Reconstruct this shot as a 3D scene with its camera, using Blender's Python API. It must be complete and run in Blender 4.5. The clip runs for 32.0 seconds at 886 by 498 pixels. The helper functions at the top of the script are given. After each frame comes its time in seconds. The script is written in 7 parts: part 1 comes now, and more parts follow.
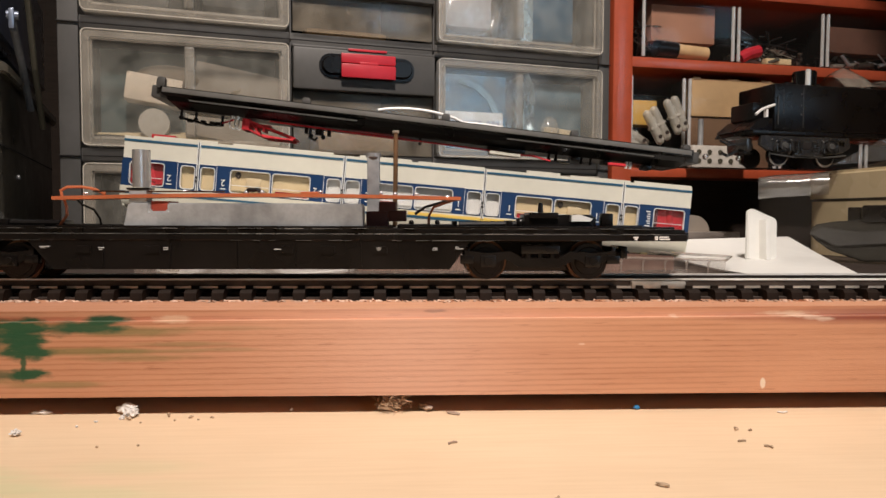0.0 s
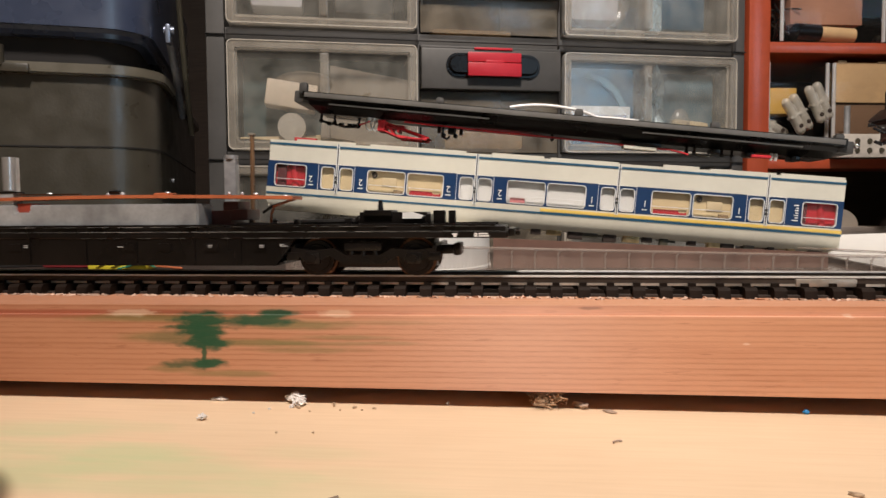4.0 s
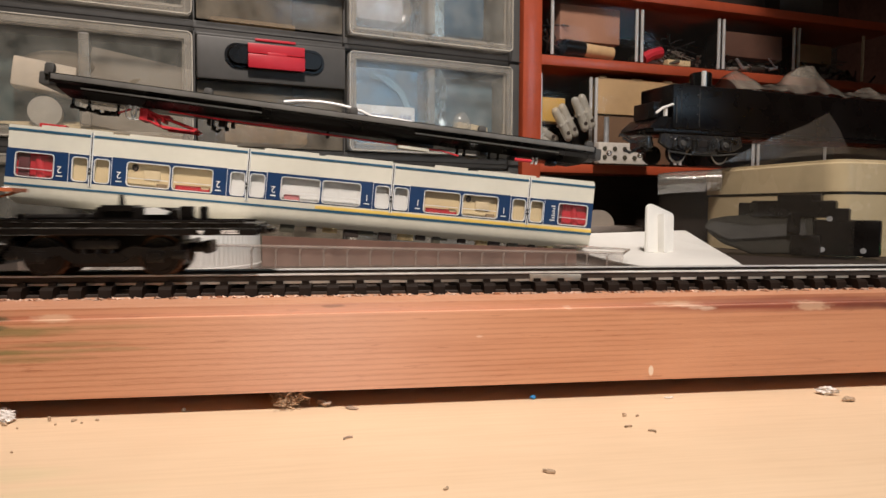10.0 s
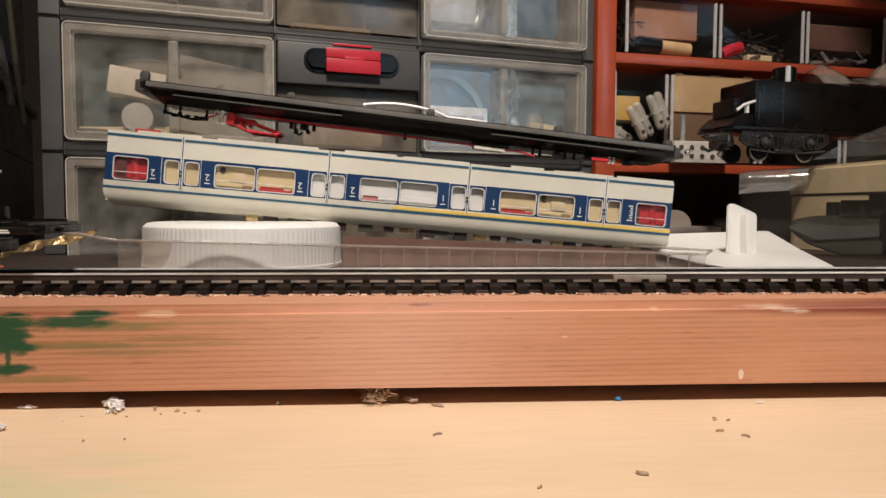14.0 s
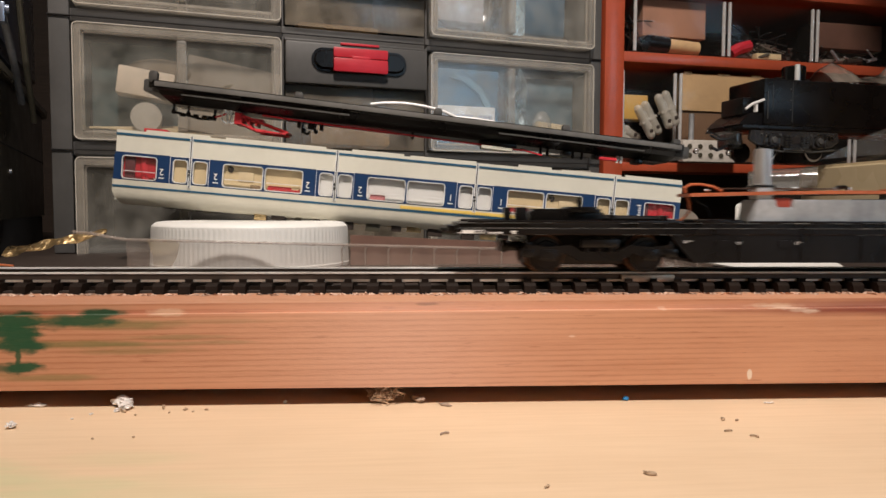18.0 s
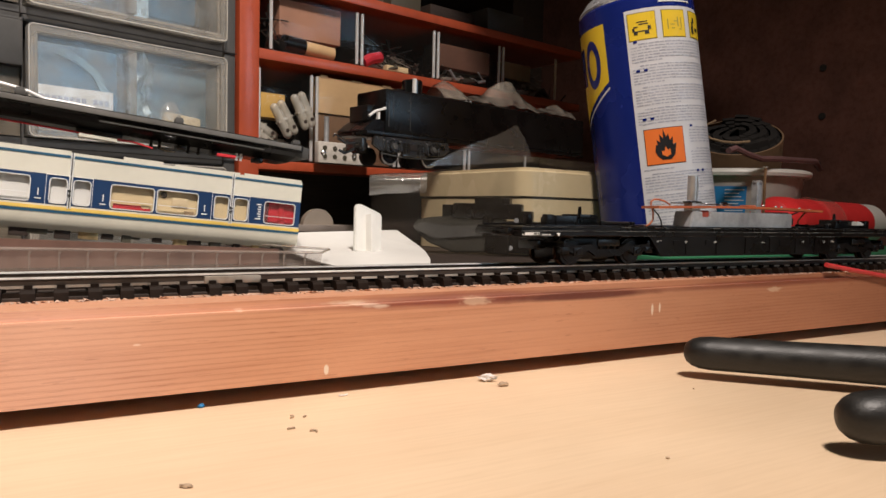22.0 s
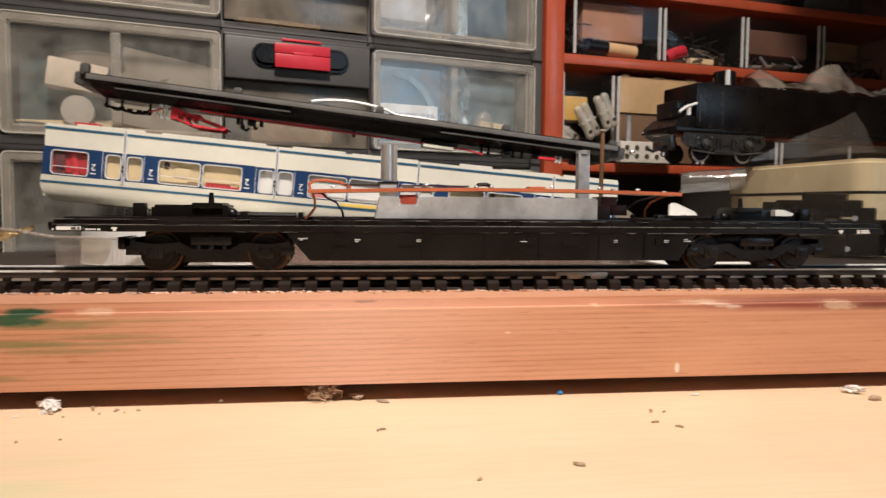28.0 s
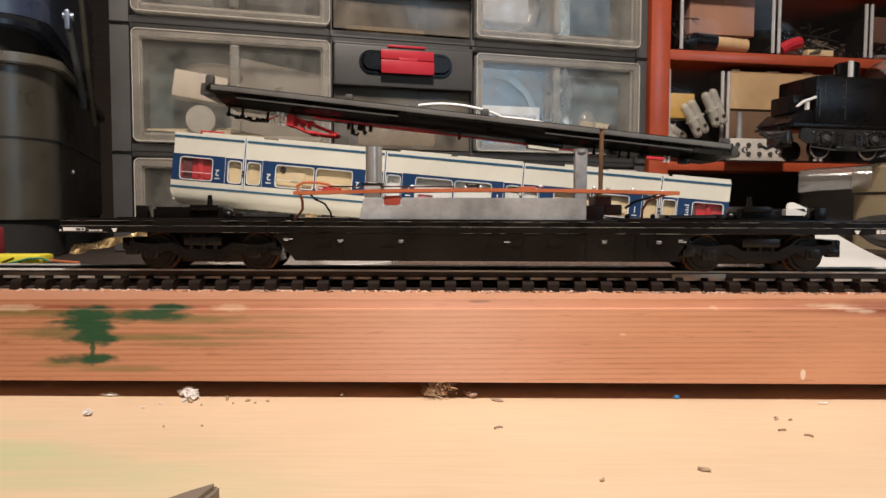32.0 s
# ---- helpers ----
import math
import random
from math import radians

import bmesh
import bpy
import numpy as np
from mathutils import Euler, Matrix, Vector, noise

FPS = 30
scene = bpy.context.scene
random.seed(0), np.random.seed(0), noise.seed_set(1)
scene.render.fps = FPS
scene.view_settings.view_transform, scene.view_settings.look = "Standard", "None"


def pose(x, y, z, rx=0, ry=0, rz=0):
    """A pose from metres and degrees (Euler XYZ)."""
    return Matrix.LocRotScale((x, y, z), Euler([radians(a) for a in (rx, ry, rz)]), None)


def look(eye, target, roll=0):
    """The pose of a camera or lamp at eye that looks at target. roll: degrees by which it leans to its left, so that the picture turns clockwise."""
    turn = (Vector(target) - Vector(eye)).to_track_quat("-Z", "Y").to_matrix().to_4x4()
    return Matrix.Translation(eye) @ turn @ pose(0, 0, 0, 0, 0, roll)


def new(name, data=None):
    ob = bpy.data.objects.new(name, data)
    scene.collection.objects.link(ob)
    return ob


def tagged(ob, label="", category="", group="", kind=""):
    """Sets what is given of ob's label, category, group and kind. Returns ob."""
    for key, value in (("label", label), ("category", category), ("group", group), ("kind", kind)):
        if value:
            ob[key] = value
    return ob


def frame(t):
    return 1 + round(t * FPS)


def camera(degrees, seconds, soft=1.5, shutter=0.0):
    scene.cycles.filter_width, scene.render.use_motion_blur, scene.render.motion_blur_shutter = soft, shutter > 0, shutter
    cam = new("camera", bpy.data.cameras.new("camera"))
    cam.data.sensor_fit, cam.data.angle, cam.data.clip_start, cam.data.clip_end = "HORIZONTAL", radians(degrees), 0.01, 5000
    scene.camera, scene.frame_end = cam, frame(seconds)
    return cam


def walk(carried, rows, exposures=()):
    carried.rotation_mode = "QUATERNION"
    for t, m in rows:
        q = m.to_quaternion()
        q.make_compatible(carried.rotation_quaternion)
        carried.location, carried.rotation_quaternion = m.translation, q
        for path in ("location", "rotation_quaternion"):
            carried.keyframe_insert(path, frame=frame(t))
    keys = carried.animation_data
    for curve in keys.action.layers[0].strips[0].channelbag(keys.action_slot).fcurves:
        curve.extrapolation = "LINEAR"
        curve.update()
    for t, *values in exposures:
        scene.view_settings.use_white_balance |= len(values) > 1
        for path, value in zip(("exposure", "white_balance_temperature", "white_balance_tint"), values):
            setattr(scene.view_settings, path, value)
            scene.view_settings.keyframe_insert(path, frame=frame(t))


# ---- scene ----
cam = camera(65.0, 32.0, shutter=0.42)
PATH = [
    (0, (-0.015, -0.176, 0.051), (0.14, 1.816, -0.047), 0.2),
    (1, (-0.015, -0.176, 0.051), (0.143, 1.816, -0.049), 0.2),
    (1.5, (-0.015, -0.176, 0.051), (0.145, 1.815, -0.052), 0.2),
    (2, (-0.021, -0.176, 0.051), (0.042, 1.82, -0.057), -0.0),
    (2.5, (-0.026, -0.177, 0.051), (-0.116, 1.818, -0.057), -0.3),
    (4.5, (-0.028, -0.177, 0.051), (-0.173, 1.815, -0.053), -0.4),
    (5, (-0.027, -0.177, 0.051), (-0.151, 1.817, -0.051), -0.5),
    (5.5, (-0.025, -0.176, 0.051), (-0.065, 1.821, -0.05), -0.5),
    (6, (-0.018, -0.176, 0.051), (0.109, 1.818, -0.051), -0.2),
    (6.5, (-0.009, -0.176, 0.051), (0.33, 1.792, -0.053), 0.1),
    (7, (-0.006, -0.177, 0.051), (0.421, 1.774, -0.055), 0.2),
    (7.5, (-0.007, -0.177, 0.051), (0.435, 1.771, -0.055), 0.2),
    (8, (-0.007, -0.177, 0.051), (0.442, 1.769, -0.056), 0.2),
    (8.5, (-0.008, -0.177, 0.051), (0.407, 1.776, -0.057), 0.2),
    (9, (-0.009, -0.177, 0.051), (0.381, 1.781, -0.06), 0.3),
    (10, (-0.009, -0.177, 0.051), (0.368, 1.783, -0.062), 0.3),
    (11, (-0.009, -0.177, 0.051), (0.361, 1.785, -0.06), 0.4),
    (12, (-0.009, -0.177, 0.051), (0.358, 1.786, -0.061), 0.3),
    (12.5, (-0.01, -0.178, 0.051), (0.34, 1.788, -0.062), 0.4),
    (13, (-0.012, -0.178, 0.051), (0.316, 1.792, -0.063), 0.3),
    (13.5, (-0.015, -0.178, 0.051), (0.196, 1.807, -0.064), 0.2),
    (14, (-0.015, -0.178, 0.051), (0.182, 1.809, -0.062), 0.2),
    (14.5, (-0.015, -0.178, 0.051), (0.18, 1.809, -0.064), 0.2),
    (16.5, (-0.016, -0.178, 0.051), (0.156, 1.811, -0.065), 0.2),
    (17, (-0.016, -0.179, 0.052), (0.156, 1.81, -0.066), 0.2),
    (18, (-0.015, -0.178, 0.051), (0.161, 1.811, -0.064), 0.2),
    (18.5, (-0.014, -0.178, 0.051), (0.163, 1.811, -0.063), 0.1),
    (19, (-0.01, -0.178, 0.051), (0.289, 1.796, -0.061), 0.0),
    (19.5, (-0.003, -0.179, 0.051), (0.479, 1.759, -0.058), 0.3),
    (20, (0.004, -0.18, 0.051), (0.732, 1.679, -0.056), 0.8),
    (20.5, (0.009, -0.181, 0.051), (0.928, 1.592, -0.053), 1.1),
    (21, (0.011, -0.183, 0.051), (1.04, 1.529, -0.055), 1.2),
    (22, (0.011, -0.182, 0.052), (1.049, 1.524, -0.058), 1.3),
    (23, (0.01, -0.182, 0.051), (1.057, 1.519, -0.058), 1.3),
    (24, (0.01, -0.182, 0.051), (1.056, 1.52, -0.057), 1.1),
    (24.5, (0.009, -0.181, 0.051), (0.996, 1.554, -0.058), 1.1),
    (26.5, (0.004, -0.181, 0.051), (0.865, 1.621, -0.06), 1.0),
    (27, (-0.002, -0.18, 0.051), (0.693, 1.691, -0.067), 0.9),
    (27.5, (-0.008, -0.18, 0.051), (0.444, 1.764, -0.07), 0.5),
    (28, (-0.013, -0.18, 0.051), (0.316, 1.789, -0.068), 0.5),
    (28.5, (-0.015, -0.181, 0.051), (0.169, 1.807, -0.068), 0.4),
    (29, (-0.017, -0.181, 0.051), (0.135, 1.81, -0.068), 0.3),
    (29.5, (-0.019, -0.182, 0.051), (0.095, 1.812, -0.07), 0.3),
    (30, (-0.019, -0.182, 0.051), (0.055, 1.813, -0.068), 0.2),
    (31, (-0.019, -0.182, 0.051), (0.048, 1.814, -0.067), 0.2),
    (32, (-0.019, -0.182, 0.051), (0.046, 1.814, -0.066), 0.2),
]
walk(cam, [(t, look(eye, target, roll)) for t, eye, target, roll in PATH],
     exposures=[(0, 0.0), (12.5, 0.0), (13.8, -0.11), (17, -0.13), (19.2, -0.12), (20.5, 0.05), (24, 0.12), (27, 0.26), (28, 0.2), (29.5, 0.06), (32, 0.03)])

# ---- light: one warm desk lamp above the bench, an added fill, dim room round it ----
world = bpy.data.worlds.new("room_glow")
scene.world = world
world.use_nodes = True
world.node_tree.nodes["Background"].inputs[0].default_value = (1.0, 0.82, 0.64, 1)
world.node_tree.nodes["Background"].inputs[1].default_value = 0.02


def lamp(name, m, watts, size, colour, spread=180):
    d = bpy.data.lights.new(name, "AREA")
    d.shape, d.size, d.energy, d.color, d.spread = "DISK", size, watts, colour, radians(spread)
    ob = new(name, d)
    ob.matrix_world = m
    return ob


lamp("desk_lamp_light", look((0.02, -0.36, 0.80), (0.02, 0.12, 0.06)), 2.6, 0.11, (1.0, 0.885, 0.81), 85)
# added fill from above, no fixture of the room
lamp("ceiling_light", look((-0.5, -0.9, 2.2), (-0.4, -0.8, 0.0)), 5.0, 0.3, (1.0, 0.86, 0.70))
scene.view_settings.exposure = 0.0

# ---- materials ----
MATS = {}


def nodes_of(name):
    m = bpy.data.materials.new(name)
    m.use_nodes = True
    nt = m.node_tree
    return m, nt, nt.nodes["Principled BSDF"]


def noise_tex(nt, scale, detail=4.0, stretch=(1, 1, 1), rough=0.55):
    co = nt.nodes.new("ShaderNodeTexCoord")
    mp = nt.nodes.new("ShaderNodeMapping")
    mp.inputs["Scale"].default_value = stretch
    nt.links.new(co.outputs["Object"], mp.inputs["Vector"])
    n = nt.nodes.new("ShaderNodeTexNoise")
    n.inputs["Scale"].default_value, n.inputs["Detail"].default_value, n.inputs["Roughness"].default_value = scale, detail, rough
    nt.links.new(mp.outputs["Vector"], n.inputs["Vector"])
    return n


def ramp(nt, src, stops):
    r = nt.nodes.new("ShaderNodeValToRGB")
    el = r.color_ramp.elements
    while len(el) < len(stops):
        el.new(0.5)
    for e, (p, c) in zip(el, stops):
        e.position, e.color = p, (*c, 1) if len(c) == 3 else c
    nt.links.new(src, r.inputs["Fac"])
    return r


def mix(nt, fac, a, b, mode="MIX"):
    m = nt.nodes.new("ShaderNodeMix")
    m.data_type, m.blend_type = "RGBA", mode
    for sock, v in ((m.inputs["Factor"], fac), (m.inputs["A"], a), (m.inputs["B"], b)):
        if hasattr(v, "is_linked"):
            nt.links.new(v, sock)
        elif isinstance(v, (int, float)):
            sock.default_value = v
        else:
            sock.default_value = (*v, 1)
    return m.outputs["Result"]


def bump(nt, b, height, strength, dist):
    n = nt.nodes.new("ShaderNodeBump")
    n.inputs["Strength"].default_value, n.inputs["Distance"].default_value = strength, dist
    nt.links.new(height, n.inputs["Height"])
    nt.links.new(n.outputs["Normal"], b.inputs["Normal"])


def plain(name, colour, rough=0.5, metal=0.0, vary=0.15, scale=300.0, relief=0.0, spec=0.5, coat=0.0):
    """A painted, moulded or metal surface: base colour with two scales of blotches, uneven gloss and fine relief."""
    m, nt, b = nodes_of(name)
    big, fine = noise_tex(nt, scale * 0.12, 3), noise_tex(nt, scale, 5)
    lo = tuple(c * (1 - vary) for c in colour)
    hi = tuple(min(1, c * (1 + vary)) for c in colour)
    c1 = ramp(nt, big.outputs["Fac"], [(0.3, lo), (0.7, hi)])
    c2 = ramp(nt, fine.outputs["Fac"], [(0.3, (1 - vary * 0.6,) * 3), (0.6, (1, 1, 1))])
    nt.links.new(mix(nt, 1.0, c1.outputs["Color"], c2.outputs["Color"], "MULTIPLY"), b.inputs["Base Color"])
    r = ramp(nt, big.outputs["Fac"], [(0.25, (max(0, rough - 0.08),) * 3), (0.75, (min(1, rough + 0.1),) * 3)])
    nt.links.new(r.outputs["Color"], b.inputs["Roughness"])
    b.inputs["Metallic"].default_value = metal
    b.inputs["Specular IOR Level"].default_value = spec
    b.inputs["Coat Weight"].default_value = coat
    b.inputs["Coat Roughness"].default_value = 0.15
    if relief:
        bump(nt, b, fine.outputs["Fac"], 0.5, relief)
    MATS[name] = m
    return m


def clear(name, colour=(1, 1, 1), rough=0.05, alpha=0.25, gloss=1.0, tint=(1, 1, 1), relief=0.0, patch=0.08):
    """Thin clear or milky plastic: partly see-through, partly matt body, with a glossy skin that grows towards grazing views."""
    m, nt, b = nodes_of(name)
    nt.nodes.remove(b)
    out = nt.nodes["Material Output"]
    tr, df, gl = (nt.nodes.new("ShaderNodeBsdf" + k) for k in ("Transparent", "Diffuse", "Glossy"))
    tr.inputs["Color"].default_value = (*tint, 1)
    n = noise_tex(nt, 70, 5)
    c = ramp(nt, n.outputs["Fac"], [(0.3, tuple(x * 0.93 for x in colour)), (0.7, colour)])
    nt.links.new(c.outputs["Color"], df.inputs["Color"])
    r = ramp(nt, n.outputs["Fac"], [(0.3, (max(0.02, rough - 0.05),) * 3), (0.75, (rough + 0.08,) * 3)])
    nt.links.new(r.outputs["Color"], gl.inputs["Roughness"])
    body, skin = nt.nodes.new("ShaderNodeMixShader"), nt.nodes.new("ShaderNodeMixShader")
    af = ramp(nt, n.outputs["Fac"], [(0.3, (alpha * (1 - patch),) * 3), (0.7, (min(1, alpha * (1 + patch)),) * 3)])
    nt.links.new(af.outputs["Color"], body.inputs["Fac"])
    nt.links.new(tr.outputs[0], body.inputs[1]), nt.links.new(df.outputs[0], body.inputs[2])
    lw = nt.nodes.new("ShaderNodeLayerWeight")
    pw, ma = nt.nodes.new("ShaderNodeMath"), nt.nodes.new("ShaderNodeMath")
    pw.operation, ma.operation = "POWER", "MULTIPLY_ADD"
    nt.links.new(lw.outputs["Facing"], pw.inputs[0])
    pw.inputs[1].default_value = 4.0
    nt.links.new(pw.outputs[0], ma.inputs[0])
    ma.inputs[1].default_value, ma.inputs[2].default_value = 0.7 * gloss, 0.05 * gloss
    nt.links.new(ma.outputs[0], skin.inputs["Fac"])
    nt.links.new(body.outputs[0], skin.inputs[1]), nt.links.new(gl.outputs[0], skin.inputs[2])
    nt.links.new(skin.outputs[0], out.inputs["Surface"])
    if relief:
        bp = nt.nodes.new("ShaderNodeBump")
        bp.inputs["Strength"].default_value, bp.inputs["Distance"].default_value = 0.6, relief
        nt.links.new(n.outputs["Fac"], bp.inputs["Height"])
        nt.links.new(bp.outputs["Normal"], gl.inputs["Normal"])
    MATS[name] = m
    return m


def wood(name, light, dark, grain=(6, 90, 90), scale=14.0, rough=0.5, relief=0.0002, coat=0.0):
    """Planed softwood with long growth lines."""
    m, nt, b = nodes_of(name)
    warp = noise_tex(nt, scale, 4, grain)
    lines = noise_tex(nt, scale * 6, 6, (grain[0] * 0.35, grain[1], grain[2]), 0.7)
    blot = noise_tex(nt, 16, 3)
    c1 = ramp(nt, warp.outputs["Fac"], [(0.35, dark), (0.62, light)])
    c2 = ramp(nt, lines.outputs["Fac"], [(0.35, (0.78, 0.72, 0.66)), (0.55, (1, 1, 1))])
    c3 = ramp(nt, blot.outputs["Fac"], [(0.3, (0.86, 0.84, 0.82)), (0.65, (1, 1, 1))])
    col = mix(nt, 1.0, c1.outputs["Color"], c2.outputs["Color"], "MULTIPLY")
    col = mix(nt, 1.0, col, c3.outputs["Color"], "MULTIPLY")
    nt.links.new(col, b.inputs["Base Color"])
    r = ramp(nt, lines.outputs["Fac"], [(0.3, (rough + 0.12,) * 3), (0.7, (rough - 0.05,) * 3)])
    nt.links.new(r.outputs["Color"], b.inputs["Roughness"])
    b.inputs["Coat Weight"].default_value = coat
    b.inputs["Coat Roughness"].default_value = 0.3
    bump(nt, b, lines.outputs["Fac"], 0.35, relief)
    MATS[name] = m
    return m


def blob(nt, co, centre, size, soft=0.35, amp=0.4, scale=120.0):
    """A ragged patch of its own shape: 1 inside, 0 outside."""
    sub = nt.nodes.new("ShaderNodeVectorMath")
    sub.operation = "SUBTRACT"
    nt.links.new(co, sub.inputs[0])
    sub.inputs[1].default_value = centre
    div = nt.nodes.new("ShaderNodeVectorMath")
    div.operation = "DIVIDE"
    nt.links.new(sub.outputs[0], div.inputs[0])
    div.inputs[1].default_value = size
    ln = nt.nodes.new("ShaderNodeVectorMath")
    ln.operation = "LENGTH"
    nt.links.new(div.outputs[0], ln.inputs[0])
    n = noise_tex(nt, scale, 5, (0.35, 1, 1))
    ad = nt.nodes.new("ShaderNodeMath")
    ad.operation = "MULTIPLY_ADD"
    nt.links.new(n.outputs["Fac"], ad.inputs[0])
    ad.inputs[1].default_value = amp * 2
    nt.links.new(ln.outputs["Value"], ad.inputs[2])
    lo = 1 + amp - soft
    mr = nt.nodes.new("ShaderNodeMapRange")
    mr.inputs["From Min"].default_value, mr.inputs["From Max"].default_value = lo + 2 * soft, lo
    nt.links.new(ad.outputs[0], mr.inputs["Value"])
    return mr.outputs["Result"]


def batten_wood():
    m, nt, b = nodes_of("stained_pine")
    co = nt.nodes.new("ShaderNodeTexCoord").outputs["Object"]
    mp = nt.nodes.new("ShaderNodeMapping")
    mp.inputs["Scale"].default_value = (0.05, 1, 1)
    nt.links.new(co, mp.inputs["Vector"])
    wv = nt.nodes.new("ShaderNodeTexWave")
    wv.wave_type, wv.bands_direction = "BANDS", "Z"
    wv.inputs["Scale"].default_value, wv.inputs["Distortion"].default_value = 225.0, 1.7
    wv.inputs["Detail"].default_value, wv.inputs["Detail Scale"].default_value = 2.0, 12.0
    nt.links.new(mp.outputs["Vector"], wv.inputs["Vector"])
    fib = noise_tex(nt, 460, 5, (0.03, 1, 1), 0.7)
    blot = noise_tex(nt, 20, 4, (0.45, 1, 1))
    fine = noise_tex(nt, 2600, 3, (0.18, 1, 1))
    pore = noise_tex(nt, 900, 3, (0.10, 1, 1), 0.6)
    c = ramp(nt, wv.outputs["Fac"], [(0.0, (0.455, 0.200, 0.100)), (0.22, (0.568, 0.280, 0.156)), (1.0, (0.606, 0.308, 0.176))]).outputs["Color"]
    c = mix(nt, ramp(nt, blot.outputs["Fac"], [(0.40, (0.15,) * 3), (0.62, (0.9,) * 3)]).outputs["Color"], c, (0.588, 0.294, 0.166))
    c = mix(nt, 1.0, c, ramp(nt, fib.outputs["Fac"], [(0.36, (0.90, 0.855, 0.82)), (0.52, (1, 1, 1))]).outputs["Color"], "MULTIPLY")
    c = mix(nt, 1.0, c, ramp(nt, pore.outputs["Fac"], [(0.30, (0.80, 0.74, 0.70)), (0.38, (1, 1, 1))]).outputs["Color"], "MULTIPLY")
    c = mix(nt, 1.0, c, ramp(nt, blot.outputs["Fac"], [(0.35, (0.92, 0.88, 0.86)), (0.65, (1.04, 1.02, 1.0))]).outputs["Color"], "MULTIPLY")
    # darker and redder towards both ends
    for x, w, k in ((0.330, 0.150, 0.60), (0.430, 0.120, 0.55), (-0.215, 0.112, 0.62)):
        f = blob(nt, co, (x, 0, 0.013), (w, 0.1, 0.05), soft=0.6, amp=0.25, scale=30)
        mu = nt.nodes.new("ShaderNodeMath")
        mu.operation = "MULTIPLY"
        mu.inputs[1].default_value = k
        nt.links.new(f, mu.inputs[0])
        c = mix(nt, mu.outputs[0], c, (0.66, 0.54, 0.50), "MULTIPLY")
    # red stain along the upper edge, pale chips, dark scratches and green paint
    def over(c, centre, size, colour, strength=1.0, **kw):
        f = blob(nt, co, centre, size, **kw)
        if strength < 1:
            mu = nt.nodes.new("ShaderNodeMath")
            mu.operation = "MULTIPLY"
            mu.inputs[1].default_value = strength
            nt.links.new(f, mu.inputs[0])
            f = mu.outputs[0]
        return mix(nt, f, c, colour)
    c = over(c, (0.128, 0, 0.0243), (0.044, 0.02, 0.0017), (0.20, 0.030, 0.016), 0.85, soft=0.5)
    c = over(c, (0.180, 0, 0.0234), (0.034, 0.02, 0.0014), (0.10, 0.02, 0.012), 0.9)
    c = over(c, (0.30, 0, 0.0238), (0.09, 0.02, 0.0012), (0.17, 0.03, 0.018), 0.7, soft=0.5)
    c = over(c, (-0.135, 0, 0.0245), (0.060, 0.02, 0.0009), (0.30, 0.06, 0.03), 0.6, soft=0.5)
    c = over(c, (0.06, 0, 0.0249), (0.10, 0.02, 0.0006), (0.72, 0.40, 0.27), 0.4, soft=0.5)
    for x, z, w, h in ((0.1346, 0.0236, 0.0052, 0.0012), (0.2905, 0.0212, 0.0042, 0.0010), (-0.069, 0.0248, 0.0042, 0.0008), (-0.1251, 0.0247, 0.006, 0.0008), (0.092, 0.0250, 0.007, 0.0006)):
        c = over(c, (x, 0, z), (w, 0.02, h), (0.66, 0.47, 0.32), 0.6, soft=0.3, amp=0.95, scale=900)
    for x, z, w, h in ((0.0920, 0.0248, 0.0050, 0.0003), (0.0955, 0.0244, 0.0042, 0.0003), (0.0990, 0.0239, 0.0040, 0.0004), (0.1010, 0.0236, 0.0022, 0.0005), (0.0350, 0.0176, 0.0008, 0.0003), (0.0600, 0.0246, 0.0010, 0.0004), (-0.0990, 0.0170, 0.0004, 0.0004)):
        c = over(c, (x, 0, z), (w, 0.02, h), (0.82, 0.66, 0.52), 0.38, soft=0.3, amp=0.9, scale=1200)
    for x, z, w, h in ((0.0470, 0.0036, 0.0065, 0.0005), (0.0545, 0.0031, 0.0040, 0.0004), (-0.0030, 0.0262, 0.0030, 0.0004)):
        c = over(c, (x, 0, z), (w, 0.02, h), (0.20, 0.085, 0.045), 0.65, soft=0.3, amp=0.8, scale=1100)
    for x, z, w, h in ((0.0842, 0.0066, 0.0007, 0.0014), (0.2150, 0.0165, 0.0006, 0.0022), (0.2190, 0.0170, 0.0005, 0.0018)):
        c = over(c, (x, 0, z), (w, 0.02, h), (0.80, 0.68, 0.54), 0.85, soft=0.2, amp=0.25, scale=900)
    # the tree's soft olive smears, then its dense green boughs
    for x, z, w, h, k in ((-0.0790, 0.0219, 0.012, 0.0011, 0.60), (-0.0905, 0.0171, 0.014, 0.0009, 0.60), (-0.0770, 0.0153, 0.013, 0.0008, 0.40), (-0.0660, 0.0186, 0.011, 0.0006, 0.42), (-0.0740, 0.0170, 0.012, 0.0006, 0.42), (-0.0560, 0.0172, 0.008, 0.0005, 0.34), (-0.1170, 0.0185, 0.009, 0.0014, 0.45),
                          (-0.1130, 0.0100, 0.006, 0.0009, 0.45), (-0.0960, 0.0089, 0.011, 0.0008, 0.50), (-0.116, 0.0235, 0.022, 0.0009, 0.60), (-0.0600, 0.0225, 0.016, 0.0006, 0.22)):
        c = over(c, (x, 0, z), (w, 0.02, h), (0.115, 0.135, 0.036), k, soft=0.45, amp=0.6, scale=420)
